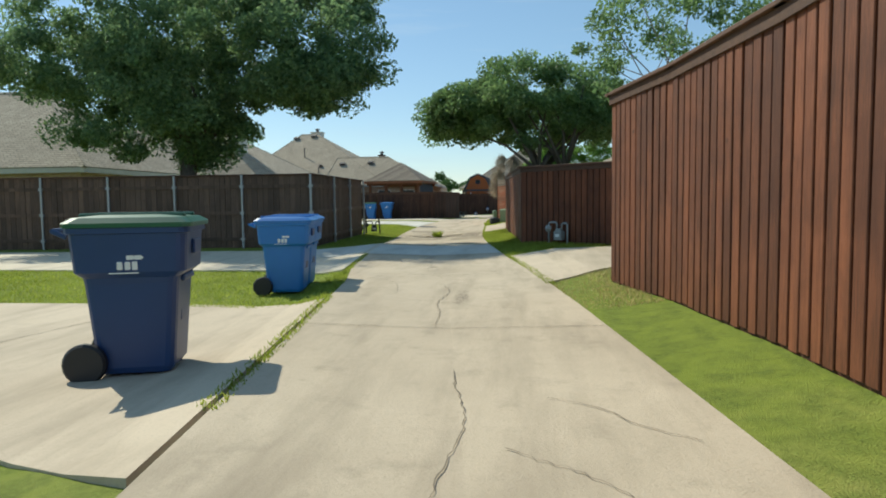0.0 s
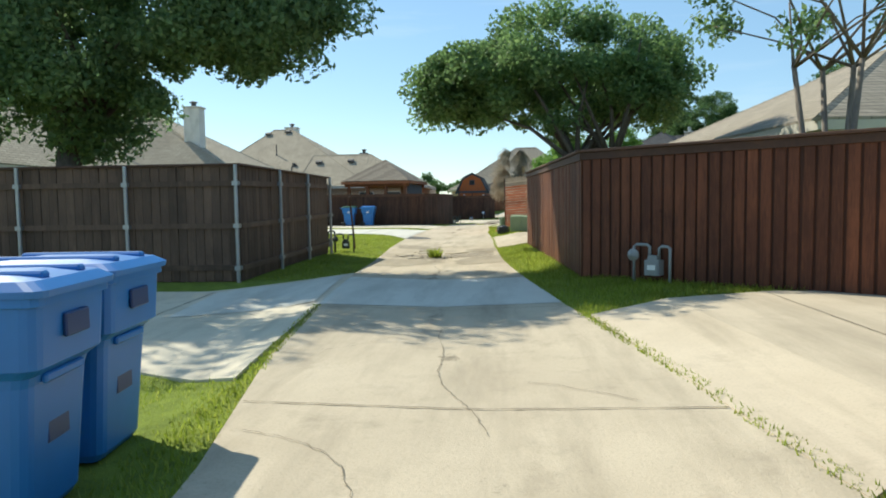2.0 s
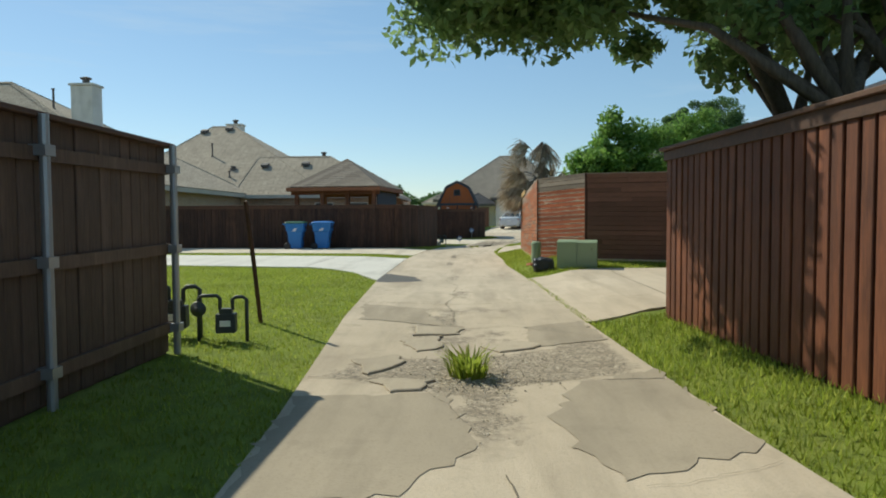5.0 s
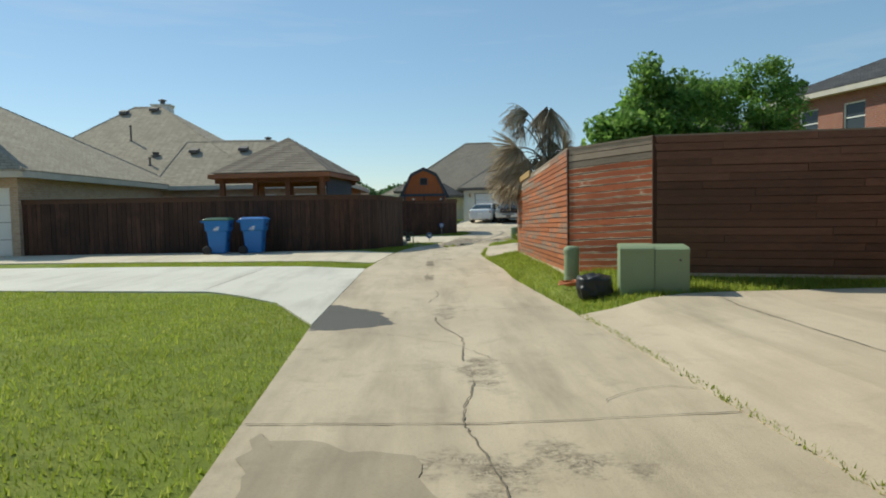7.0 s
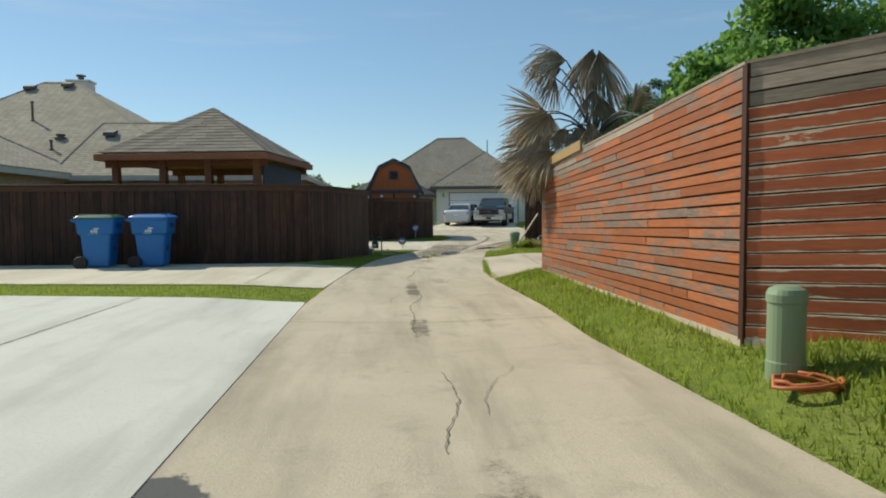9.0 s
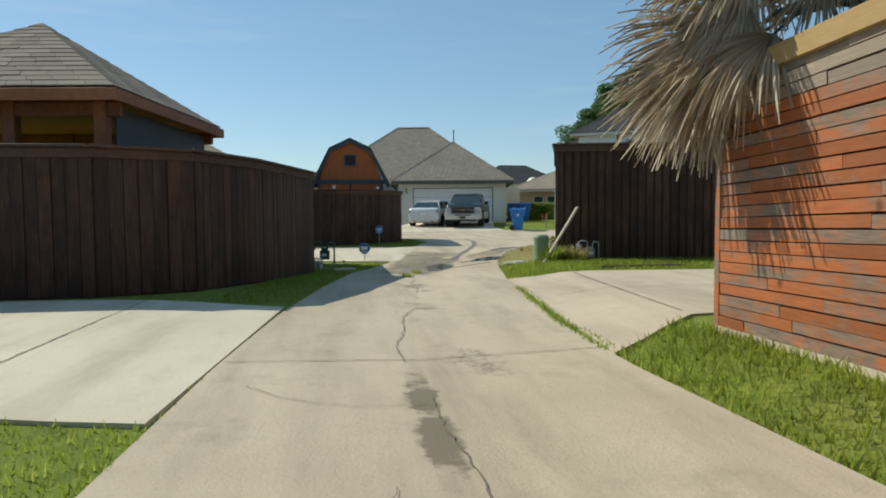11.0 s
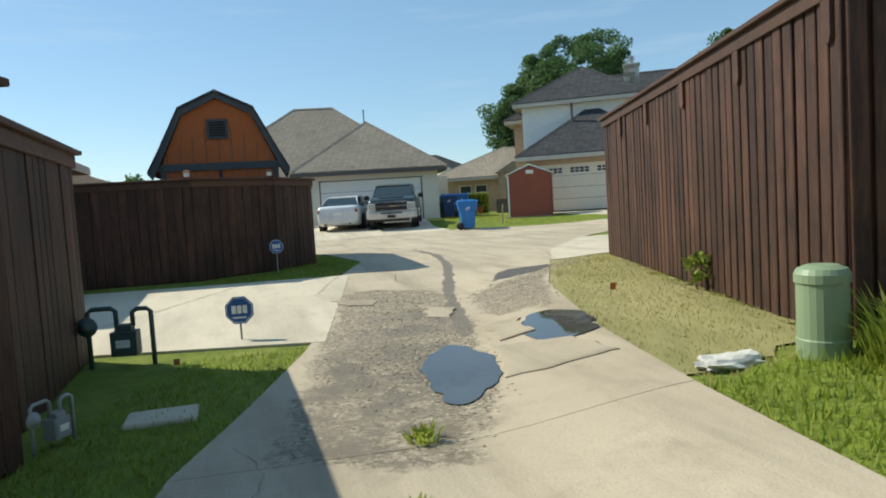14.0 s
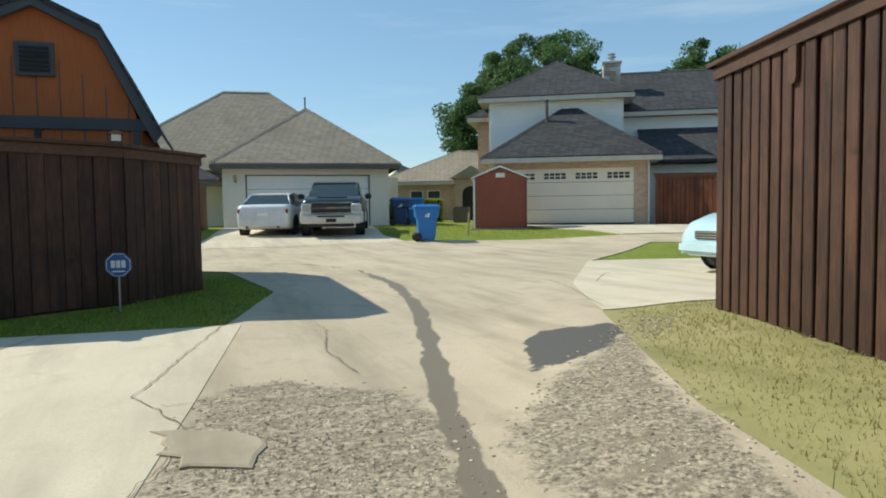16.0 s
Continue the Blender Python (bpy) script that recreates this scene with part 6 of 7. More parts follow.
def yard_sign(x, y, h, label):
    t = thing("yard_sign", label, "sign", Matrix.Translation((x, y, H(x, y))) @ Matrix.Rotation(radians(-10), 4, "Z"))
    part("stake", boxed(-0.009, 0.009, -0.006, 0.006, -0.1, h - 0.12), "galv", t)
    bm = bmesh.new()
    oc = [(0.125 / math.cos(math.pi / 8) * math.cos(math.pi / 8 + k * math.pi / 4), h + 0.125 / math.cos(math.pi / 8) * math.sin(math.pi / 8 + k * math.pi / 4)) for k in range(8)]
    loft(bm, [[(px, yy, pz) for px, pz in oc] for yy in (-0.014, -0.0065)])
    p = part("panel", bm, "sign_blue", t)
    bm = bmesh.new()
    loft(bm, [[(px * k, yy, h + (pz - h) * k) for px, pz in oc] for yy, k in ((-0.0145, 0.93), (-0.0155, 0.93))])
    part("border", bm, "white", p)
    bm = bmesh.new()
    loft(bm, [[(px * k, yy, h + (pz - h) * k) for px, pz in oc] for yy, k in ((-0.016, 0.88), (-0.017, 0.88))])
    part("field", bm, "sign_blue", p)
    bm = bmesh.new()
    for xa in (-0.07, -0.02, 0.03):
        box(bm, xa, xa + 0.04, -0.0185, -0.0175, h - 0.03, h + 0.045)
    part("mark", bm, "white", p)
    part("line", boxed(-0.06, 0.06, -0.0185, -0.0175, h - 0.075, h - 0.06), "white", p)


M["sign_blue"] = plain("sign_blue_paint", (0.04, 0.12, 0.36), 0.4)
yard_sign(-1.0, 47.46, 0.31, "blue octagonal security sign on a thin stake")
yard_sign(-0.34, 53.47, 0.5, "faded blue octagonal security sign by a fence")


def post_lantern(x, y, z):
    t = thing("post_lantern", "small copper post lantern on a fence", "lantern", Matrix.Translation((x, y, z)))
    part("base", boxed(-0.06, 0.06, -0.06, 0.06, 0.0, 0.03, 0.005), "gaz_wood", t)
    part("globe", boxed(-0.045, 0.045, -0.045, 0.045, 0.031, 0.1), "white", t)
    bm = bmesh.new()
    loft(bm, [[(-0.075, -0.075, 0.101), (0.075, -0.075, 0.101), (0.075, 0.075, 0.101), (-0.075, 0.075, 0.101)], [(-0.02, -0.02, 0.15), (0.02, -0.02, 0.15), (0.02, 0.02, 0.15), (-0.02, 0.02, 0.15)]])
    part("roof", bm, "gaz_wood", t)


post_lantern(-0.35, 53.93, 1.8)
post_lantern(-1.75, 53.25, 1.8)


# ---- shrubs, hedge, condenser by the far house ----
def hedge(x, y, L, w, h, rz, label):
    rng = np.random.default_rng(3)
    t = thing("hedge", label, "hedge", Matrix.Translation((x, y, H(x, y))) @ Matrix.Rotation(rz, 4, "Z"))
    n = 9000
    p = rng.random((n, 3)) * 2 - 1
    ax = rng.integers(0, 3, n)
    p[np.arange(n), ax] = np.sign(p[np.arange(n), ax]) * (0.92 + 0.1 * rng.random(n))
    p = p * np.array((L / 2, w / 2, h / 2)) + np.array((0, 0, h / 2))
    u = rng.normal(size=(n, 3)) * 0.06
    v = rng.normal(size=(n, 3)) * 0.04
    quad = np.stack([p - u, p - v, p + u, p + v], 1).reshape(-1, 3)
    raw("leaves", quad.tolist(), [(4 * i, 4 * i + 1, 4 * i + 2, 4 * i + 3) for i in range(n)], "leaf_lime", t)
    part("core", boxed(-L / 2 * 0.93, L / 2 * 0.93, -w / 2 * 0.93, w / 2 * 0.93, 0, h * 0.94), "leaf_far", t)


M["leaf_lime"] = foliage("lime_hedge_leaves", (0.16, 0.22, 0.03), (0.3, 0.36, 0.05), (0.42, 0.45, 0.1))
hedge(13.3, 82.0, 2.6, 0.8, 1.25, radians(-25), "clipped yellow-green hedge in front of a low house")
ac = thing("air_conditioner", "grey air conditioning condenser beside a house", "air conditioner", Matrix.Translation((13.9, 77.2, H(13.9, 77.2))) @ Matrix.Rotation(radians(-30), 4, "Z"))
part("case", boxed(-0.4, 0.4, -0.4, 0.4, 0.0, 0.8, 0.03, 2), "trimgrey", ac)
part("grille", boxed(-0.33, 0.33, -0.33, 0.33, 0.801, 0.83, 0.005), "black", ac)
pot = thing("plant_pot", "brown plant pot near a clipped hedge", "pot", Matrix.Translation((13.4, 80.0, H(13.4, 80))))
bm = bmesh.new()
lathe(bm, [(0.16, 0), (0.23, 0.4), (0.25, 0.4), (0.25, 0.46), (0.21, 0.46), (0.2, 0.4)], 16)
part("pot", bm, "gaz_wood", pot)
wl = thing("wall_lamp", "small brass wall lamp on a garage wall", "lamp", Matrix.Translation((2.55, 74.5, 2.35)) @ Matrix.Rotation(radians(-10), 4, "Z"))
part("bracket", boxed(-0.04, 0.04, -0.08, 0.14, 0.0, 0.05), "black", wl)
part("lantern", boxed(-0.07, 0.07, -0.16, -0.02, 0.051, 0.3, 0.02), "newpine", wl)
for spec in (("far_tree", (-16, 128, 0), (-16, 128, 3.6), (7, 4, 2.8), 31), ("far_tree", (-4, 135, 0), (-4, 135, 3.6), (6, 4, 2.6), 32), ("far_tree", (5, 140, 0), (5, 140, 3.8), (6, 4, 2.8), 33), ("far_tree", (-14, 104, 0), (-14, 104, 3.0), (3.6, 3, 2.2), 34), ("far_tree", (28, 140, 0), (28, 140, 4), (9, 4, 3.0), 35)):
    tree(spec[0], "distant green tree above the rooftops", spec[1], 1.5, 0.25, spec[2], spec[3], 5000, 0.3, "leaf_far", spec[4], clumps=40, spread=0.13)
tree("shrub", "dark evergreen shrub beside the garage corner", (11.2, 79, 0), 0.5, 0.04, (11.2, 79, 1.1), (0.8, 0.7, 0.6), 2500, 0.07, "leaf_far", 36, clumps=20, stems=2, category="shrub")
tree("weed", "bright green weed growing at the foot of a fence", (3.2, 46.35, 0), 0.25, 0.012, (3.15, 46.35, 0.36), (0.12, 0.12, 0.16), 120, 0.045, "leaf_lime", 37, clumps=14, stems=2, category="weed", leaf_aspect=0.45)


# ---- vehicles ----
def wheel(parent, x, y, r, w, side, rim_mat="galv"):
    bm = bmesh.new()
    lathe(bm, [(r * 0.62, -w / 2), (r * 0.93, -w / 2), (r, -w * 0.32), (r, w * 0.32), (r * 0.93, w / 2), (r * 0.62, w / 2)], 28)
    wo = part("wheel", bm, "black", parent)
    wo.matrix_basis = Matrix.Translation((x, y, r)) @ Matrix.Rotation(math.pi / 2 * side, 4, "Y")
    bm = bmesh.new()
    lathe(bm, [(r * 0.64, w * 0.3), (r * 0.62, w * 0.44), (r * 0.5, w * 0.36), (r * 0.15, w * 0.4), (r * 0.1, w * 0.46)], 20)
    for k in range(5):
        box(bm, r * 0.1, r * 0.58, -r * 0.08, r * 0.08, w * 0.36, w * 0.47, Matrix.Rotation(k * math.tau / 5, 4, "Z"))
    part("rim", bm, rim_mat, wo)


def section(w, zs, inset, n=6):
    """Right-left symmetric outline of a body slice, rounded at sill and shoulder."""
    z0, z1, z2 = zs
    half = [(w - 0.08, z0), (w - 0.02, z0 + 0.06), (w - 0.005, z0 + 0.5 * (z1 - z0)), (w, z0 + 0.75 * (z1 - z0))]
    for k in range(n + 1):
        a = math.pi / 2 * k / n
        half.append((w - inset * (1 - math.cos(a)), z1 + (z2 - z1) * math.sin(a)))
    half.append(((w - inset) * 0.5, z2 + 0.012))
    return [(-x, z) for x, z in half] + [(x, z) for x, z in half[::-1]]


def body_loft(stations):
    bm = bmesh.new()
    loft(bm, [[(x, y, z) for x, z in section(w, zs, ins)] for y, w, zs, ins in stations])
    return bm


def sedan(label, x, y, rz, paint, z=None):
    """Nose along +y, tail at y = 0."""
    c = thing("car", label, "car", Matrix.Translation((x, y, H(x, y) + 0.04 if z is None else z)) @ Matrix.Rotation(rz, 4, "Z"))
    st = [(0.0, 0.74, (0.36, 0.72, 0.92), 0.12), (0.1, 0.84, (0.26, 0.74, 1.0), 0.1), (0.55, 0.88, (0.22, 0.76, 1.04), 0.1), (1.2, 0.9, (0.2, 0.74, 0.98), 0.08), (2.4, 0.9, (0.19, 0.72, 0.95), 0.07), (3.3, 0.9, (0.2, 0.72, 0.95), 0.08), (4.0, 0.87, (0.22, 0.66, 0.86), 0.14), (4.4, 0.8, (0.24, 0.58, 0.74), 0.16), (4.58, 0.66, (0.3, 0.5, 0.62), 0.16)]
    b = part("body", body_loft(st), paint, c, smooth=True)
    cab = [(0.42, 0.8, (0.98, 1.0, 1.02), 0.02), (1.05, 0.78, (0.95, 1.1, 1.36), 0.18), (1.7, 0.78, (0.93, 1.15, 1.43), 0.2), (2.4, 0.78, (0.93, 1.15, 1.42), 0.2), (3.35, 0.8, (0.93, 0.95, 0.98), 0.06)]
    bm = bmesh.new()
    loft(bm, [[(xx, yy, zz) for xx, zz in [(-w, a), (-w, bb), (-w + i, cc), (w - i, cc), (w, bb), (w, a)]] for yy, w, (a, bb, cc), i in cab])
    g = part("glasshouse", bm, "car_glass", c)
    bm = bmesh.new()
    loft(bm, [[(xx, yy, zz) for xx, zz in ((-0.6, h - 0.02), (-0.54, h + 0.018), (0.54, h + 0.018), (0.6, h - 0.02))] for yy, h in ((1.0, 1.355), (1.7, 1.43), (2.4, 1.42), (2.55, 1.385))])
    part("roof_panel", bm, paint, c, smooth=False)
    for s in (-1, 1):
        bm = bmesh.new()
        tube(bm, [(s * 0.79, 0.45, 1.0), (s * 0.62, 1.03, 1.36), (s * 0.6, 1.7, 1.43), (s * 0.6, 2.4, 1.42), (s * 0.79, 3.3, 0.97)], 0.03, 6)
        part("pillar", bm, paint, c, smooth=True)
        part("tail_light", boxed(s * 0.66 - 0.15, s * 0.66 + 0.15, 0.01, 0.09, 0.74, 0.88, 0.02), "tail_red", c)
        part("headlight", boxed(s * 0.6 - 0.13, s * 0.6 + 0.13, 4.36, 4.5, 0.56, 0.68, 0.03), "lamp_clear", c)
        part("mirror", boxed(s * 0.98 - 0.08, s * 0.98 + 0.08, 3.0, 3.1, 0.95, 1.07, 0.03, 2), paint, c)
        for yy in (0.85, 3.72):
            wheel(c, s * 0.8, yy, 0.32, 0.21, s)
            bm = bmesh.new()
            lathe(bm, [(0.37, -0.02), (0.37, 0.012)], 24)
            a = part("wheel_arch", bm, "dark", c)
            a.matrix_basis = Matrix.Translation((s * 0.895, yy, 0.34)) @ Matrix.Rotation(math.pi / 2 * s, 4, "Y")
    part("rear_bumper", boxed(-0.72, 0.72, -0.04, 0.06, 0.34, 0.58, 0.03, 2), paint, c)
    part("number_plate", boxed(-0.16, 0.16, -0.02, -0.004, 0.66, 0.76), "white", c)
    part("front_bumper", boxed(-0.68, 0.68, 4.5, 4.66, 0.28, 0.48, 0.05, 2), paint, c)
    gr = part("grille", boxed(-0.36, 0.36, 4.52, 4.6, 0.5, 0.62, 0.015), "black", c)
    for k in range(3):
        part("bar", boxed(-0.34, 0.34, 4.6, 4.615, 0.52 + k * 0.035, 0.535 + k * 0.035), "chrome", gr)
    for s in (-1, 1):
        bm = bmesh.new()
        tube(bm, [(s * 0.5, -0.05, 0.3), (s * 0.5, 0.25, 0.3)], 0.045, 10)
        part("exhaust", bm, "chrome", c)
    return c


def pickup(label, x, y, rz):
    """Nose along -y, at y = 0."""
    c = thing("pickup_truck", label, "pickup truck", Matrix.Translation((x, y, H(x, y) + 0.04)) @ Matrix.Rotation(rz, 4, "Z"))
    st = [(0.08, 0.86, (0.52, 1.0, 1.12), 0.12), (0.25, 0.93, (0.46, 1.04, 1.22), 0.12), (0.9, 0.97, (0.44, 1.08, 1.31), 0.14), (1.55, 0.98, (0.44, 1.1, 1.36), 0.12), (3.5, 0.98, (0.44, 1.1, 1.28), 0.05), (5.6, 0.97, (0.46, 1.1, 1.28), 0.05)]
    part("body", body_loft(st), "truck_dark", c, smooth=True)
    bm = bmesh.new()
    loft(bm, [[(xx, yy, zz) for xx, zz in [(-w, a), (-w, bb), (-w + i, cc), (w - i, cc), (w, bb), (w, a)]] for yy, w, (a, bb, cc), i in [(1.38, 0.84, (1.24, 1.33, 1.36), 0.02), (2.1, 0.87, (1.24, 1.4, 1.8), 0.16), (2.6, 0.87, (1.24, 1.4, 1.86), 0.17), (3.5, 0.87, (1.24, 1.4, 1.85), 0.17), (3.75, 0.86, (1.24, 1.3, 1.4), 0.05)]])
    part("glasshouse", bm, "car_glass", c)
    bm = bmesh.new()
    loft(bm, [[(xx, yy, zz) for xx, zz in ((-0.74, h - 0.03), (-0.68, h + 0.02), (0.68, h + 0.02), (0.74, h - 0.03))] for yy, h in ((2.05, 1.79), (2.6, 1.86), (3.55, 1.85))])
    part("roof_panel", bm, "truck_dark", c)
    for s in (-1, 1):
        bm = bmesh.new()
        tube(bm, [(s * 0.86, 1.45, 1.27), (s * 0.72, 2.06, 1.8), (s * 0.71, 3.5, 1.85), (s * 0.85, 3.7, 1.3)], 0.035, 6)
        part("pillar", bm, "truck_dark", c, smooth=True)
        part("headlight", boxed(s * 0.79 - 0.13, s * 0.79 + 0.13, 0.0, 0.2, 0.82, 1.07, 0.03), "lamp_clear", c)
        part("mirror", boxed(s * 1.12 - 0.11, s * 1.12 + 0.11, 1.62, 1.72, 1.24, 1.42, 0.03, 2), "black", c)
        part("lower_fender", boxed(s * 0.95 - 0.045, s * 0.95 + 0.045, 0.16, 5.5, 0.46, 0.82, 0.02), "truck_silver", c)
        for yy in (0.95, 4.6):
            wheel(c, s * 0.86, yy, 0.39, 0.26, s)
            bm = bmesh.new()
            lathe(bm, [(0.46, -0.02), (0.46, 0.012)], 24)
            a = part("wheel_arch", bm, "dark", c)
            a.matrix_basis = Matrix.Translation((s * 0.998, yy, 0.44)) @ Matrix.Rotation(math.pi / 2 * s, 4, "Y")
    part("bumper", boxed(-0.95, 0.95, -0.1, 0.12, 0.44, 0.72, 0.05, 3), "truck_silver", c)
    part("front_panel", boxed(-0.94, 0.94, 0.032, 0.2, 0.7, 1.07, 0.03, 2), "truck_silver", c)
    part("air_intake", boxed(-0.42, 0.42, -0.108, -0.101, 0.64, 0.69), "black", c)
    gr = part("grille", boxed(-0.62, 0.62, 0.012, 0.031, 0.78, 1.1, 0.004), "black", c)
    for z0, z1 in ((0.76, 0.8), (0.9, 0.975), (1.075, 1.12)):
        part("bar", boxed(-0.64, 0.64, -0.014, 0.011, z0, z1, 0.008), "chrome", gr)
    part("badge", boxed(-0.1, 0.1, -0.024, -0.013, 0.92, 0.965, 0.004), "newpine", gr)
    part("number_plate", boxed(-0.16, 0.16, -0.118, -0.101, 0.48, 0.6), "black", c)
    part("skid", boxed(-0.7, 0.7, 0.05, 0.3, 0.34, 0.459), "black", c)
    part("bonnet_scoop", boxed(-0.5, 0.5, 0.4, 1.35, 1.25, 1.29, 0.03, 2), "truck_dark", c)
    return c


def paint(name, col, rough=0.25):
    m, nt, b, ob, pos = material(name, rough, 0, 0.5)
    dirt = tex(nt, ob, 3, 4)
    c = mix(nt, col, tuple(v * 0.8 for v in col), ramp(nt, dirt, [(0.4, (0,) * 3), (0.8, (1,) * 3)]))
    nt.links.new(c, b.inputs["Base Color"])
    b.inputs["Coat Weight"].default_value, b.inputs["Coat Roughness"].default_value = 0.3, 0.08
    return m


M["car_white"] = paint("white_car_paint", (0.74, 0.75, 0.76))
M["car_blue"] = paint("pale_blue_car_paint", (0.5, 0.68, 0.74))
M["truck_dark"] = paint("dark_green_truck_paint", (0.016, 0.03, 0.032), 0.3)
M["truck_silver"] = paint("champagne_truck_paint", (0.68, 0.66, 0.6))
M["chrome"] = plain("chrome", (0.72, 0.72, 0.72), 0.15, 1.0, var=0.04)
M["tail_red"] = plain("red_lens", (0.3, 0.02, 0.02), 0.2)
M["lamp_clear"] = plain("clear_lens", (0.6, 0.62, 0.62), 0.12, 0.3)
M["car_glass"] = glass("tinted_car_glass", (0.03, 0.045, 0.05))
M["car_glass"].node_tree.nodes["Principled BSDF"].inputs["Specular IOR Level"].default_value = 0.6
sedan("white sedan parked nose towards a garage", 2.8, 67.75, radians(-21), "car_white")
pickup("dark green and champagne pickup truck facing the alley", 4.75, 66.5, radians(-17))
sedan("pale blue older sedan parked behind a fence", 11.7, 52.65, radians(85.4), "car_blue", H(7.1, 53.0) + 0.03)


# ---- wear on the pavements: patches, joints, cracks, water, rubble ----
alley_ob = bpy.data.objects["alley"]
road_ob = bpy.data.objects["road"]


def sheet(name, outline, mat, lift, parent, label="", wob=0.05, seed=1):
    """A thin patch with an uneven edge, laid on the pavement."""
    rng = random.Random(seed)
    pts = []
    for a, b in zip(outline, outline[1:] + outline[:1]):
        n = max(2, int(math.dist(a, b) / 0.1))
        for k in range(n):
            f = k / n
            pts.append((a[0] + (b[0] - a[0]) * f + rng.uniform(-wob, wob), a[1] + (b[1] - a[1]) * f + rng.uniform(-wob, wob)))
    cx, cy = sum(p[0] for p in pts) / len(pts), sum(p[1] for p in pts) / len(pts)
    rings = (1.0, 0.66, 0.33)
    verts = [(cx + (x - cx) * r, cy + (y - cy) * r, 0) for r in rings for x, y in pts] + [(cx, cy, 0)]
    verts = [(x, y, H(x, y) + lift) for x, y, z in verts]
    n = len(pts)
    faces = [(i * n + k, i * n + (k + 1) % n, (i + 1) * n + (k + 1) % n, (i + 1) * n + k) for i in range(2) for k in range(n)]
    faces += [(2 * n + k, 2 * n + (k + 1) % n, 3 * n) for k in range(n)]
    ob = raw(name, verts, faces, mat, parent)
    if ob.data.polygons[0].normal.z < 0:
        ob.data.flip_normals()
    if label:
        ob["label"] = label
    return ob


def ribbon(name, pts, w, mat, lift, parent, wander=0.04, seed=1, step=0.08, label=""):
    rng = random.Random(seed)
    fine = []
    for a, b in zip(pts, pts[1:]):
        n = max(1, int(math.dist(a, b) / step))
        for k in range(n):
            f = k / n
            fine.append(Vector((a[0] + (b[0] - a[0]) * f + rng.uniform(-wander, wander), a[1] + (b[1] - a[1]) * f + rng.uniform(-wander, wander))))
    fine.append(Vector(pts[-1]))
    verts, faces = [], []
    for i, p in enumerate(fine):
        d = fine[min(i + 1, len(fine) - 1)] - fine[max(i - 1, 0)]
        d.normalize()
        nrm = Vector((-d.y, d.x))
        ww = w * rng.uniform(0.45, 1.3) / 2
        for s in (1, -1):
            q = p + nrm * ww * s
            verts.append((q.x, q.y, H(q.x, q.y) + lift))
    for i in range(len(fine) - 1):
        faces.append((2 * i, 2 * i + 1, 2 * i + 3, 2 * i + 2))
    ob = raw(name, verts, faces, mat, parent)
    if ob.data.polygons[0].normal.z < 0:
        ob.data.flip_normals()
    if label:
        ob["label"] = label
    return ob


def wet(name, rough, col):
    m, nt, b, ob, pos = material(name, rough, 0, 0.6)
    n = tex(nt, pos, 3, 3)
    c = mix(nt, col, tuple(v * 1.7 for v in col), n)
    nt.links.new(c, b.inputs["Base Color"])
    return m


M["puddle"] = wet("standing_water", 0.03, (0.05, 0.047, 0.04))
M["damp"] = wet("damp_concrete", 0.5, (0.19, 0.165, 0.13))



def pool(outline, lift):
    """Level water with a soft shoreline."""
    pts = [Vector(p) for p in outline]
    for _ in range(3):
        pts = [q for u, v in zip(pts, pts[1:] + pts[:1]) for q in (u.lerp(v, 0.25), u.lerp(v, 0.75))]
    pts = [p + Vector((noise.noise((p.x * 5, p.y * 5, 2.0)), noise.noise((p.x * 5, p.y * 5, 7.0)))) * 0.09 for p in pts]
    c = sum(pts, Vector((0, 0))) / len(pts)
    n = len(pts)
    inner = [c.lerp(p, 0.5) for p in pts]
    verts = [(*p, H(*p) + lift) for p in pts + inner + [c]]
    ob = raw("puddle", verts, [(k, (k + 1) % n, n + (k + 1) % n, n + k) for k in range(n)] + [(n + k, n + (k + 1) % n, 2 * n) for k in range(n)], "puddle", road_ob)
    if ob.data.polygons[0].normal.z < 0:
        ob.data.flip_normals()
    ob["label"] = "shallow rain puddle reflecting the sky"


pool([(0.1, 45.1), (0.3, 45.85), (0.7, 46.35), (0.78, 45.6), (0.55, 44.9), (0.1, 44.6)], 0.041)
pool([(1.3, 46.42), (1.7, 46.85), (2.0, 46.5), (1.78, 45.82), (1.37, 45.42), (1.12, 45.65)], 0.041)


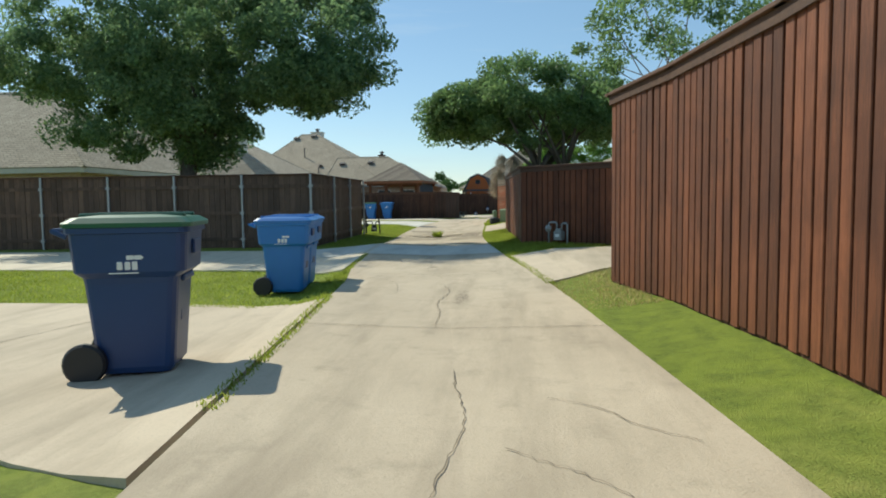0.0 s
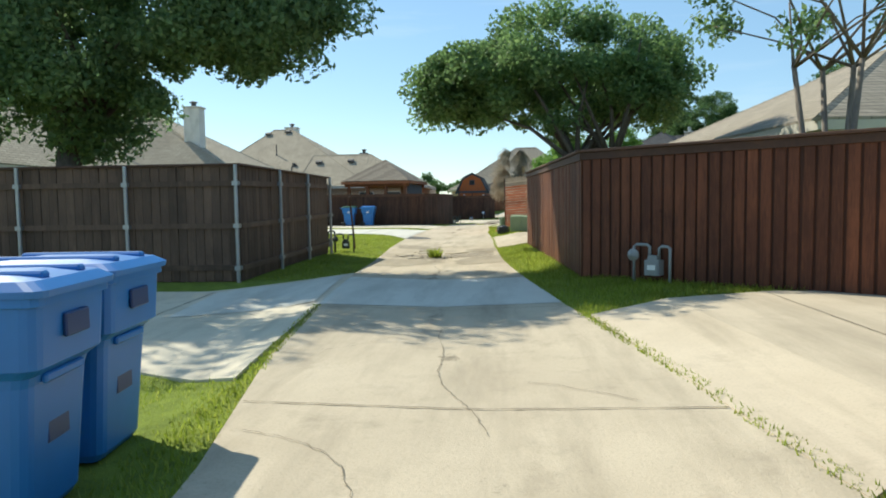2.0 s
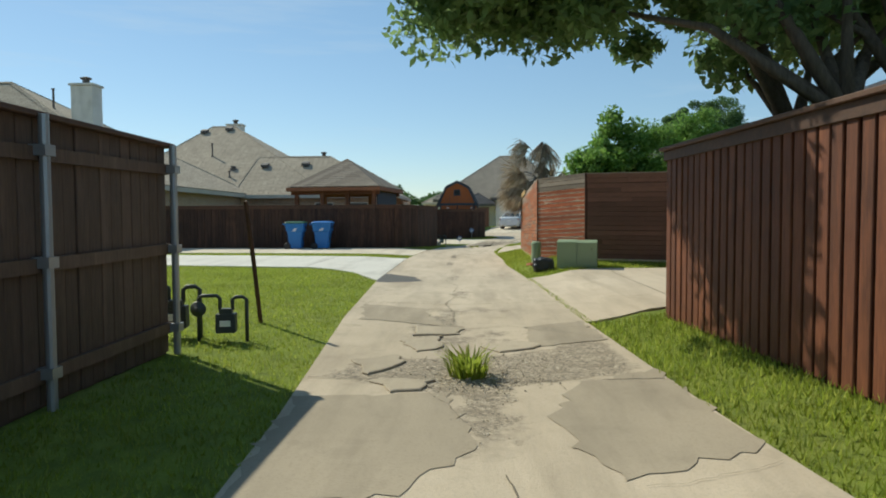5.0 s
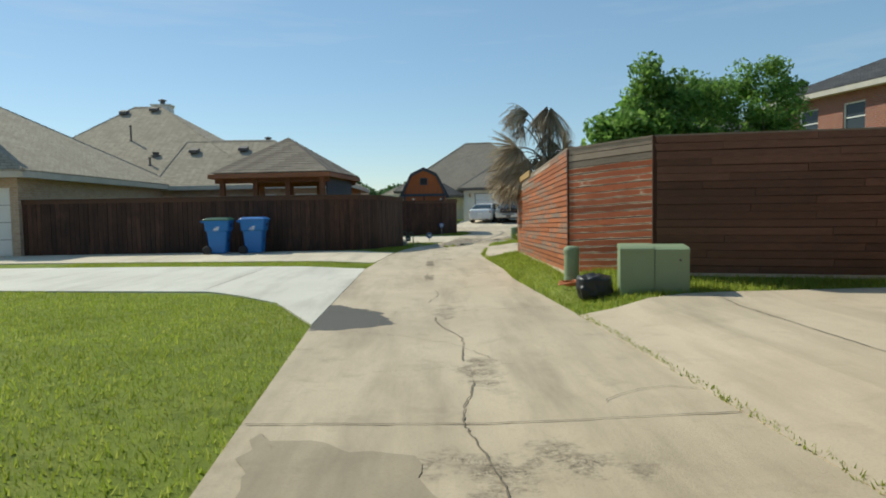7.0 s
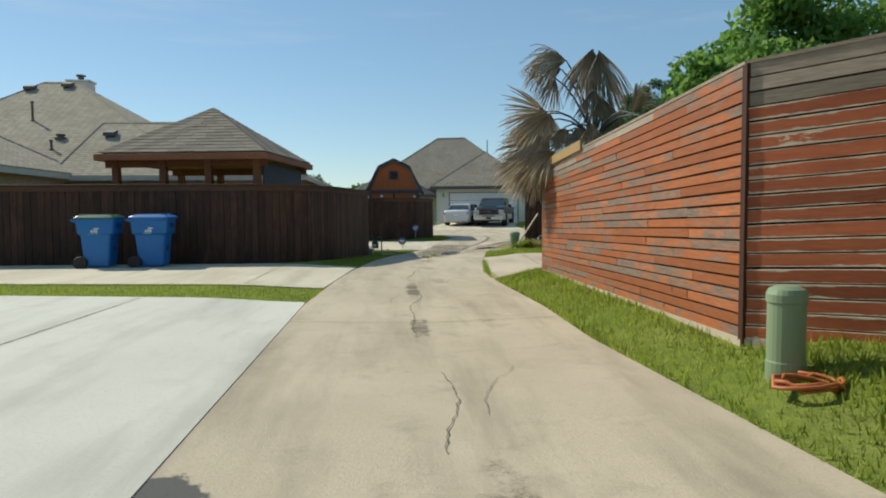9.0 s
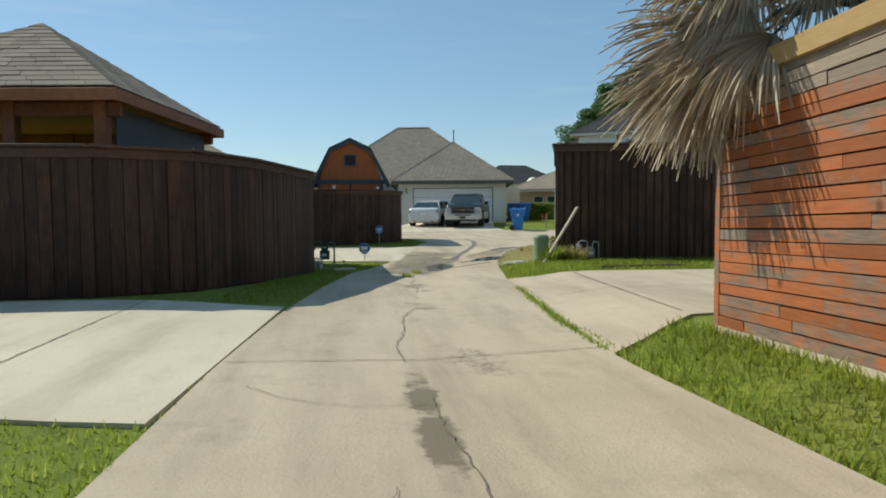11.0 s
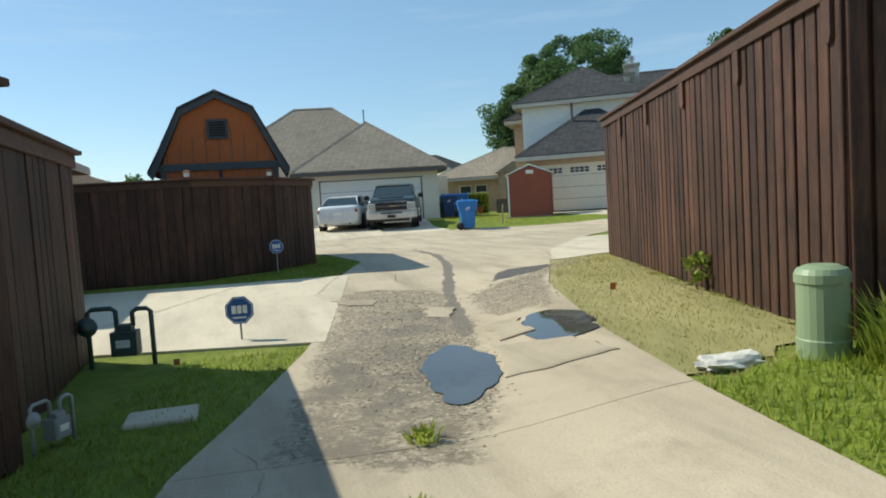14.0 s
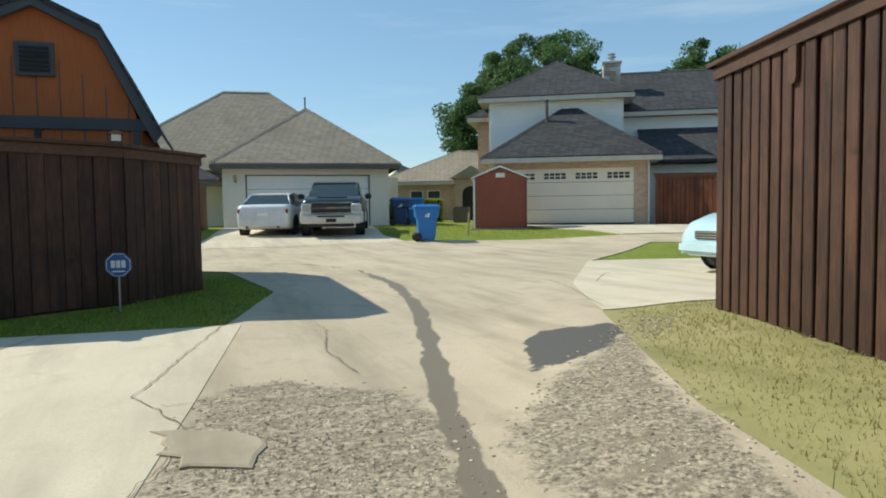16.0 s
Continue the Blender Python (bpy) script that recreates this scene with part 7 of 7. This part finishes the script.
def fragment(outline, thick, seed):
    """A broken flake of paving with a rough edge, tipped a little."""
    rng = random.Random(seed)
    pts = []
    for u, v in zip(outline, outline[1:] + outline[:1]):
        n = max(2, int(math.dist(u, v) / 0.09))
        pts += [(u[0] + (v[0] - u[0]) * k / n + rng.uniform(-0.045, 0.045), u[1] + (v[1] - u[1]) * k / n + rng.uniform(-0.03, 0.03)) for k in range(n)]
    cx, cy = sum(p[0] for p in pts) / len(pts), sum(p[1] for p in pts) / len(pts)
    tx, ty = rng.uniform(-0.02, 0.02), rng.uniform(-0.02, 0.02)
    rise = lambda x, y: H(x, y) + 0.034 + thick + tx * (x - cx) + ty * (y - cy)
    n = len(pts)
    verts = [(x, y, H(x, y)) for x, y in pts] + [(x, y, rise(x, y) - 0.006) for x, y in pts] + [(cx + (x - cx) * 0.93, cy + (y - cy) * 0.93, rise(x, y)) for x, y in pts] + [(cx, cy, rise(cx, cy))]
    faces = [(i * n + k, i * n + (k + 1) % n, (i + 1) * n + (k + 1) % n, (i + 1) * n + k) for i in range(2) for k in range(n)] + [(2 * n + k, 2 * n + (k + 1) % n, 3 * n) for k in range(n)]
    bm = bmesh.new()
    vs = [bm.verts.new(v) for v in verts]
    for q in faces:
        bm.faces.new([vs[i] for i in q])
    part("paving_flake", bm, "flake", road_ob if cy > 44.1 else alley_ob)


M["flake"] = concrete("flaking_concrete", (0.5, 0.42, 0.31), (0.36, 0.3, 0.22), dark=0.6)
for k, (pts, th) in enumerate((([(1.12, 46.77), (1.47, 46.75), (1.28, 46.04), (0.98, 46.02)], 0.012),
                               ([(0.89, 45.89), (1.4, 45.55), (1.47, 45.0), (0.97, 44.95), (0.6, 45.03)], 0.012),
                               ([(0.97, 48.18), (1.2, 47.91), (1.02, 47.37), (0.8, 47.58)], 0.012),
                               ([(0.1, 49.4), (0.42, 49.31), (0.6, 48.95), (0.45, 48.75), (0.18, 48.85)], 0.012),
                               ([(-1.59, 19.26), (-1.2, 19.55), (-1.18, 19.15), (-1.38, 18.72)], 0.014),
                               ([(-1.27, 20.24), (-0.9, 20.6), (-0.88, 19.89), (-1.11, 19.71)], 0.014),
                               ([(-1.37, 18.62), (-0.88, 18.63), (-0.91, 18.35), (-1.17, 18.25)], 0.014),
                               ([(-0.5, 20.04), (-0.11, 20.27), (0.14, 20.0), (-0.28, 19.73)], 0.014),
                               ([(-1.18, 21.17), (-0.66, 21.18), (-0.71, 20.73), (-1.16, 20.59)], 0.014))):
    fragment(pts, th, 600 + k)
sheet("dry_verge", [(1.2, 44.3), (2.42, 44.2), (4.6, 50.35), (6.4, 50.3), (4.5, 52.0), (3.6, 51.0), (2.45, 48.6), (1.5, 45.9)], "dry", 0.022, bpy.data.objects["ground"], "dry yellowing trodden turf", 0.1, 9)


def mid(y, f=0.5):
    l, r = along(LEFT_EDGE, y), along(RIGHT_EDGE, y)
    return (l + (r - l) * f, y)


for k, y in enumerate((-6, -1.5, 3.0, 7.4, 11.2, 14.8, 18.6, 23.2, 27.6, 32.2, 36.6, 41.2)):
    ribbon("joint", [mid(y, 0.01), mid(y + 0.05, 0.5), mid(y, 0.99)], 0.012, "joint", 0.038, alley_ob, 0.008, 40 + k)
rng = random.Random(77)
for k, (ya, yb, ww) in enumerate(((-5, -2.2, 0.006), (-0.8, 1.6, 0.007), (3.2, 6.3, 0.008), (7.0, 10.2, 0.006), (14.8, 17.0, 0.008), (21.6, 24.4, 0.01), (24.9, 27.4, 0.011), (28.4, 30.2, 0.008), (31.5, 35.8, 0.008), (36.6, 39.5, 0.009), (40.6, 42.8, 0.01))):
    ribbon("crack", [mid(y, 0.48 + 0.03 * math.sin(y * 1.3) + 0.015 * math.sin(y * 3.7)) for y in np.arange(ya, yb, 0.33)], ww, "joint", 0.0385, alley_ob, 0.011, 70 + k, 0.05)
for k in range(26):
    y = rng.uniform(-4, 43)
    f = rng.uniform(0.05, 0.8)
    pts = [mid(y, f)]
    a = rng.uniform(-0.6, 0.6) + (0 if rng.random() < 0.7 else 1.3)
    for q in range(rng.randint(4, 11)):
        a += rng.uniform(-0.35, 0.35)
        x0, y0 = pts[-1]
        x1, y1 = x0 + 0.2 * math.cos(a), y0 + 0.2 * math.sin(a)
        if along(LEFT_EDGE, y1) + 0.05 < x1 < along(RIGHT_EDGE, y1) - 0.05:
            pts.append((x1, y1))
    if len(pts) > 2:
        ribbon("crack", pts, rng.uniform(0.003, 0.006), "joint", 0.039, alley_ob, 0.012, 100 + k, 0.05)
for k, pts in enumerate(([(0.86, 53.2), (0.4, 51.6), (-0.04, 50.1), (0.27, 49.3), (0.02, 48.6)], [(1.3, 50.1), (1.25, 50.9), (1.42, 51.6), (1.36, 52.3)], [(5.0, 53.8), (4.8, 53.0), (4.2, 51.5)], [(0.1, 49.85), (0.7, 49.75), (1.25, 49.6)],
                         [(3.5, 63.8), (8, 62.6), (12.5, 60.6)], [(1.0, 57.4), (-2, 58.8), (-5, 60.2)], [(3.2, 54.6), (5.2, 55.6), (7.4, 56.6)], [(4.5, 57.5), (7.0, 58.9), (10.5, 60.6)])):
    ribbon("crack", pts, 0.008, "joint", 0.0435, road_ob, 0.018, 140 + k, 0.06)
drives = [o for o in bpy.data.objects if o.name.startswith("driveway")]
for k, (i, pts) in enumerate(((3, [(-3.63, 35.7), (-3.6, 39.7)]), (3, [(-8.5, 36.4), (-8.5, 40)]), (2, [(-4.6, 29.7), (-4.6, 34.0)]), (2, [(-9.5, 30.6), (-9.5, 34.9)]), (4, [(-3.2, 47.8), (-0.85, 52.3)]), (7, [(1.46, 37.5), (1.85, 41.4)]), (7, [(0.95, 39.4), (7.5, 39.2)]),
                              (5, [(3.9, 7.7), (4.0, 11.4)]), (6, [(2.2, 22.2), (2.3, 27.0)]), (1, [(-3.1, 8.9), (-3.25, 12.8)]), (0, [(-3.0, 1.2), (-2.4, 4.8)]), (8, [(4.2, 65.2), (5.2, 74.2)]), (9, [(15.6, 61.5), (15.3, 68.4)]), (9, [(12.9, 64.6), (19.3, 62.4)]), (10, [(5.4, 53.3), (6.2, 54.2), (8.0, 53.6)]))):
    ribbon("joint", pts, 0.014, "joint", 0.041, drives[i], 0.006, 160 + k)
sheet("slab", [(-1.34, 11.4), (-1.6, 14.4), (1.3, 14.2), (1.66, 11.5)], "drive_new", 0.035, alley_ob, "newer pale concrete slab", 0.006, 12)
sheet("slab", [(-2.95, 10.8), (-3.2, 12.75), (-1.75, 14.6), (-1.42, 11.6)], "drive_new", 0.041, drives[1], "newer pale concrete slab", 0.006, 13)


for k, (pts, m_) in enumerate((([(-1.72, 16.3), (-1.78, 18.0), (-0.75, 18.3), (-0.55, 17.2), (-0.9, 16.5)], "alley_patch"), ([(0.15, 16.7), (0.98, 17.1), (0.9, 18.9), (0.2, 18.5), (-0.1, 17.6)], "alley_patch"), ([(-0.9, 21.3), (-1.9, 21.6), (-2.1, 23.0), (-1.2, 22.7)], "alley_patch"), ([(0.0, 19.9), (0.78, 20.2), (0.74, 21.4), (0.05, 21.1)], "alley_patch"))):
    sheet("patch", pts, m_, 0.0345 + 0.0004 * k, alley_ob, "older worn concrete patch", 0.05, 400 + k)


def stone_mix():
    m, nt, b, ob, pos = material("loose_stone", 0.95, 0, 0.2)
    isl = nt.nodes.new("ShaderNodeNewGeometry").outputs["Random Per Island"]
    nt.links.new(ramp(nt, isl, [(0.0, (0.17, 0.145, 0.11)), (0.5, (0.4, 0.335, 0.25)), (1.0, (0.66, 0.58, 0.45))]), b.inputs["Base Color"])
    return m


M["rubble_stone"] = stone_mix()


def stones(name, label, boxes, n, size, mat, seed):
    """Loose stones past counting, as one mesh."""
    rng = np.random.default_rng(seed)
    verts, faces = [], []
    octa = np.array([(1, 0, 0), (-1, 0, 0), (0, 1, 0), (0, -1, 0), (0, 0, 1), (0, 0, -1)], float)
    tri = ((0, 2, 4), (2, 1, 4), (1, 3, 4), (3, 0, 4), (2, 0, 5), (1, 2, 5), (3, 1, 5), (0, 3, 5))
    for k in range(n):
        x0, x1, y0, y1 = boxes[k % len(boxes)]
        x, y = rng.normal((x0 + x1) / 2, (x1 - x0) / 4), rng.normal((y0 + y1) / 2, (y1 - y0) / 4)
        if max(within(x, y, p) for p in RUBBLE) < -0.06:
            continue
        s = size * rng.uniform(0.4, 1.5)
        p = octa * rng.uniform(0.6, 1.1, (6, 3)) * s * np.array((1, 1, 0.6))
        b = len(verts)
        verts += [(x + q[0], y + q[1], H(x, y) + 0.034 + q[2] * 0.7) for q in p]
        faces += [tuple(b + i for i in f) for f in tri]
    ob = raw(name, verts, faces, mat)
    return tagged(ob, label, "gravel", kind="stuff")


stones("gravel", "loose broken concrete gravel in a worn alley", [(-0.3, 1.2, 44.6, 49.6), (0.1, 1.4, 47.6, 50.2), (1.6, 3.2, 47.4, 50.0), (3.2, 4.6, 49.6, 51.0), (-0.4, 0.9, 44.6, 46.6)], 5200, 0.011, "rubble_stone", 4)
stones("gravel", "fine gravel round a weed in the cracked alley", [(-1.0, -0.2, 18.3, 19.4), (-1.2, 0.5, 17.6, 20.0)], 1200, 0.009, "rubble_stone", 5)
rock = thing("rock", "flat pale limestone rock beside a cable pedestal", "rock", Matrix.Translation((1.75, 44.25, H(1.75, 44.25))))
bm = bmesh.new()
bmesh.ops.create_icosphere(bm, subdivisions=3, radius=1)
for v in bm.verts:
    v.co = Vector((v.co.x * 0.22, v.co.y * 0.13, v.co.z * 0.05 + 0.03)) * (1 + 0.35 * noise.fractal(v.co * 1.7, 1, 2, 3))
part("stone", bm, "chimney", rock)
lid = thing("meter_cover", "small concrete utility cover set in the lawn", "utility cover", Matrix.Translation((-1.46, 45.25, H(-1.46, 45.25) + 0.01)))
part("slab", boxed(-0.2, 0.2, -0.14, 0.14, -0.05, 0.03, 0.01), "drive", lid)
for fx, fy, fs, lab in ((2.55, 46.9, 1.0, "small orange utility marker flag on dry grass"), (-1.5, 46.5, 0.7, "small orange utility marker flag in lawn grass")):
    fl = thing("marker_flag", lab, "flag", Matrix.Translation((fx, fy, H(fx, fy))) @ Matrix.Scale(fs, 4))
    bm = bmesh.new()
    tube(bm, [(0, 0, -0.05), (0, 0, 0.16)], 0.004, 5)
    part("wire", bm, "galv", fl)
    part("pennant", boxed(0.0, 0.06, -0.002, 0.002, 0.09, 0.16), "orange", fl)
edge_stone = thing("timber", "dark landscape timber lying at a driveway edge", "timber", Matrix.Translation((3.0, 41.95, H(3.0, 41.95))))
part("beam", boxed(-0.5, 0.9, -0.06, 0.06, 0.0, 0.06, 0.01), "brown", edge_stone)


# ---- grass ----
def inside(px, py, poly):
    r = np.zeros(len(px), bool)
    for (x0, y0), (x1, y1) in zip(poly, poly[1:] + poly[:1]):
        c = ((y0 > py) != (y1 > py)) & (px < (x1 - x0) * (py - y0) / ((y1 - y0) or 1e-9) + x0)
        r ^= c
    return r


def grass(label, polys, density, height, mat, seed, free=False):
    rng = np.random.default_rng(seed)
    P = []
    for poly in polys:
        xs, ys = [p[0] for p in poly], [p[1] for p in poly]
        n = int((max(xs) - min(xs)) * (max(ys) - min(ys)) * density)
        x, y = rng.uniform(min(xs), max(xs), n), rng.uniform(min(ys), max(ys), n)
        k = inside(x, y, poly)
        for pv in [] if free else PAVED:
            k &= ~inside(x, y, pv)
        P.append(np.stack([x[k], y[k]], 1))
    P = np.concatenate(P)
    n = len(P)
    z = np.array([H(float(a), float(b)) for a, b in P]) + (0.035 if free else 0.012)
    a = rng.uniform(0, math.tau, n)
    h = height * rng.uniform(0.45, 1.35, n)
    w = rng.uniform(0.004, 0.008, n) + h * 0.03
    lean = rng.uniform(0.1, 0.75, n) * h
    b = rng.uniform(0, math.tau, n)
    base = np.stack([P[:, 0], P[:, 1], z - 0.01], 1)
    s = np.stack([np.cos(a) * w, np.sin(a) * w, np.zeros(n)], 1)
    tip = base + np.stack([np.cos(b) * lean, np.sin(b) * lean, h], 1)
    co = np.stack([base - s, base + s, tip], 1).reshape(-1, 3)
    me = bpy.data.meshes.new("grass")
    me.vertices.add(n * 3)
    me.vertices.foreach_set("co", co.ravel())
    me.loops.add(n * 3)
    me.loops.foreach_set("vertex_index", np.arange(n * 3))
    me.polygons.add(n)
    me.polygons.foreach_set("loop_start", np.arange(n) * 3)
    me.update(calc_edges=True)
    ob = part_of("grass", me, mat)
    return tagged(ob, label, "grass", kind="stuff")


def band(line, y0, y1, d0, d1, n=12):
    """A band beside one edge of the alley."""
    a = [(along(line, y) + d0, y) for y in np.linspace(y0, y1, n)]
    return a + [(along(line, y) + d1, y) for y in np.linspace(y1, y0, n)]


grass("short mown green lawn grass", [[(-9, 4.9), (-0.2, 4.9), (-0.6, 8.7), (-9, 8.9)], [(-3.3, 14.3), (-1.5, 14.3), (-1.75, 19.3), (-3.2, 19.3)], [(-9, 19.9), (-1.9, 19.3), (-2.3, 28.5), (-9, 30.6)], [(-10, 34.2), (-2.3, 33.6), (-2.3, 36.2), (-10, 37.2)],
      band(LEFT_EDGE, 39.5, 46.8, -1.0, 0.0), [(-1.6, 52.2), (1.0, 52.2), (1.4, 54.4), (1.0, 57), (0.4, 56), (-0.3, 53.7), (-1.6, 53.1)]], 1000, 0.045, "blade", 51)
grass("lush green verge grass beside fences", [[(1.2, 10.6), (4.5, 11.0), (5.2, 11.2), (2.2, 13.4), (1.75, 21.3), (0.7, 21.3), (1.2, 15)], [(0.55, 27), (6, 27.2), (5.5, 27.9), (2.05, 28.5), (1.05, 29.7), (1.28, 37.3), (0.35, 36.4), (0.4, 31)], [(0.9, 41.4), (6, 41.2), (5.6, 43.3), (2.5, 44.05), (1.3, 44.0)]], 1300, 0.07, "blade", 52)
grass("dry yellowing verge grass", [[(1.4, 44.0), (2.5, 44.1), (4.65, 50.4), (6.5, 50.3), (4.4, 51.6), (3.0, 49.0), (1.7, 45.8)], [(2.2, 4.0), (3.5, 3.9), (3.25, 5.7), (4.2, 7.5), (2.3, 6.6)]], 1500, 0.04, "drygrass", 53)
grass("mown lawn in front of the far houses", [[(6.6, 64.7), (12.6, 62.6), (12.4, 66.2), (12.0, 70), (9.0, 73.6), (8.0, 73.8), (6.4, 66.4)]], 160, 0.06, "blade", 54)
grass("weeds growing along the pavement joints", [band(LEFT_EDGE, 0.4, 4.8, -0.1, 0.05, 40), band(LEFT_EDGE, 8.2, 11.3, -0.07, 0.04, 30), band(RIGHT_EDGE, 6.0, 10.7, -0.05, 0.08, 40), band(RIGHT_EDGE, 21.2, 27, -0.02, 0.05, 40), band(RIGHT_EDGE, 36.5, 40.5, -0.04, 0.1, 40),
      [(-2.9, 5.0), (-0.3, 4.75), (-0.3, 4.5), (-2.9, 4.75)]], 1500, 0.035, "blade", 55, free=True)


def tuft(x, y, r, h, n, label, mat="blade", seed=1):
    rng = random.Random(seed)
    t = thing("weed", label, "weed", Matrix.Translation((x, y, H(x, y) + 0.02)))
    verts, faces = [], []
    for k in range(n):
        a, rr = rng.uniform(0, math.tau), r * rng.random() ** 0.7
        p = Vector((rr * math.cos(a), rr * math.sin(a), 0))
        out = Vector((math.cos(a + rng.uniform(-.5, .5)), math.sin(a + rng.uniform(-.5, .5)), 0))
        hh = h * rng.uniform(0.5, 1.2)
        s = Vector((-out.y, out.x, 0)) * 0.008
        b = len(verts)
        m = p + out * hh * 0.2 + Vector((0, 0, hh * 0.6))
        e = p + out * hh * 0.6 + Vector((0, 0, hh * rng.uniform(0.7, 1.0)))
        verts += [p - s, p + s, m + s, m - s, e]
        faces += [(b, b + 1, b + 2, b + 3), (b + 3, b + 2, b + 4)]
    raw("leaf_tuft", verts, faces, mat, t)


tuft(-0.6, 18.85, 0.15, 0.24, 200, "tufted green weed growing from the cracked alley", seed=1)
tuft(-0.4, 43.3, 0.1, 0.09, 80, "tufted weed growing from the cracked alley", seed=2)
tuft(-0.15, 44.2, 0.09, 0.08, 60, "tufted weed growing from the cracked alley", seed=3)
for k, (x, y) in enumerate(((2.35, 43.7), (2.6, 43.75), (2.2, 43.55), (2.75, 43.6))):
    tuft(x, y, 0.16, 0.32, 110, "tall wild grass at the foot of a dark fence", "drygrass" if k % 2 else "blade", 4 + k)
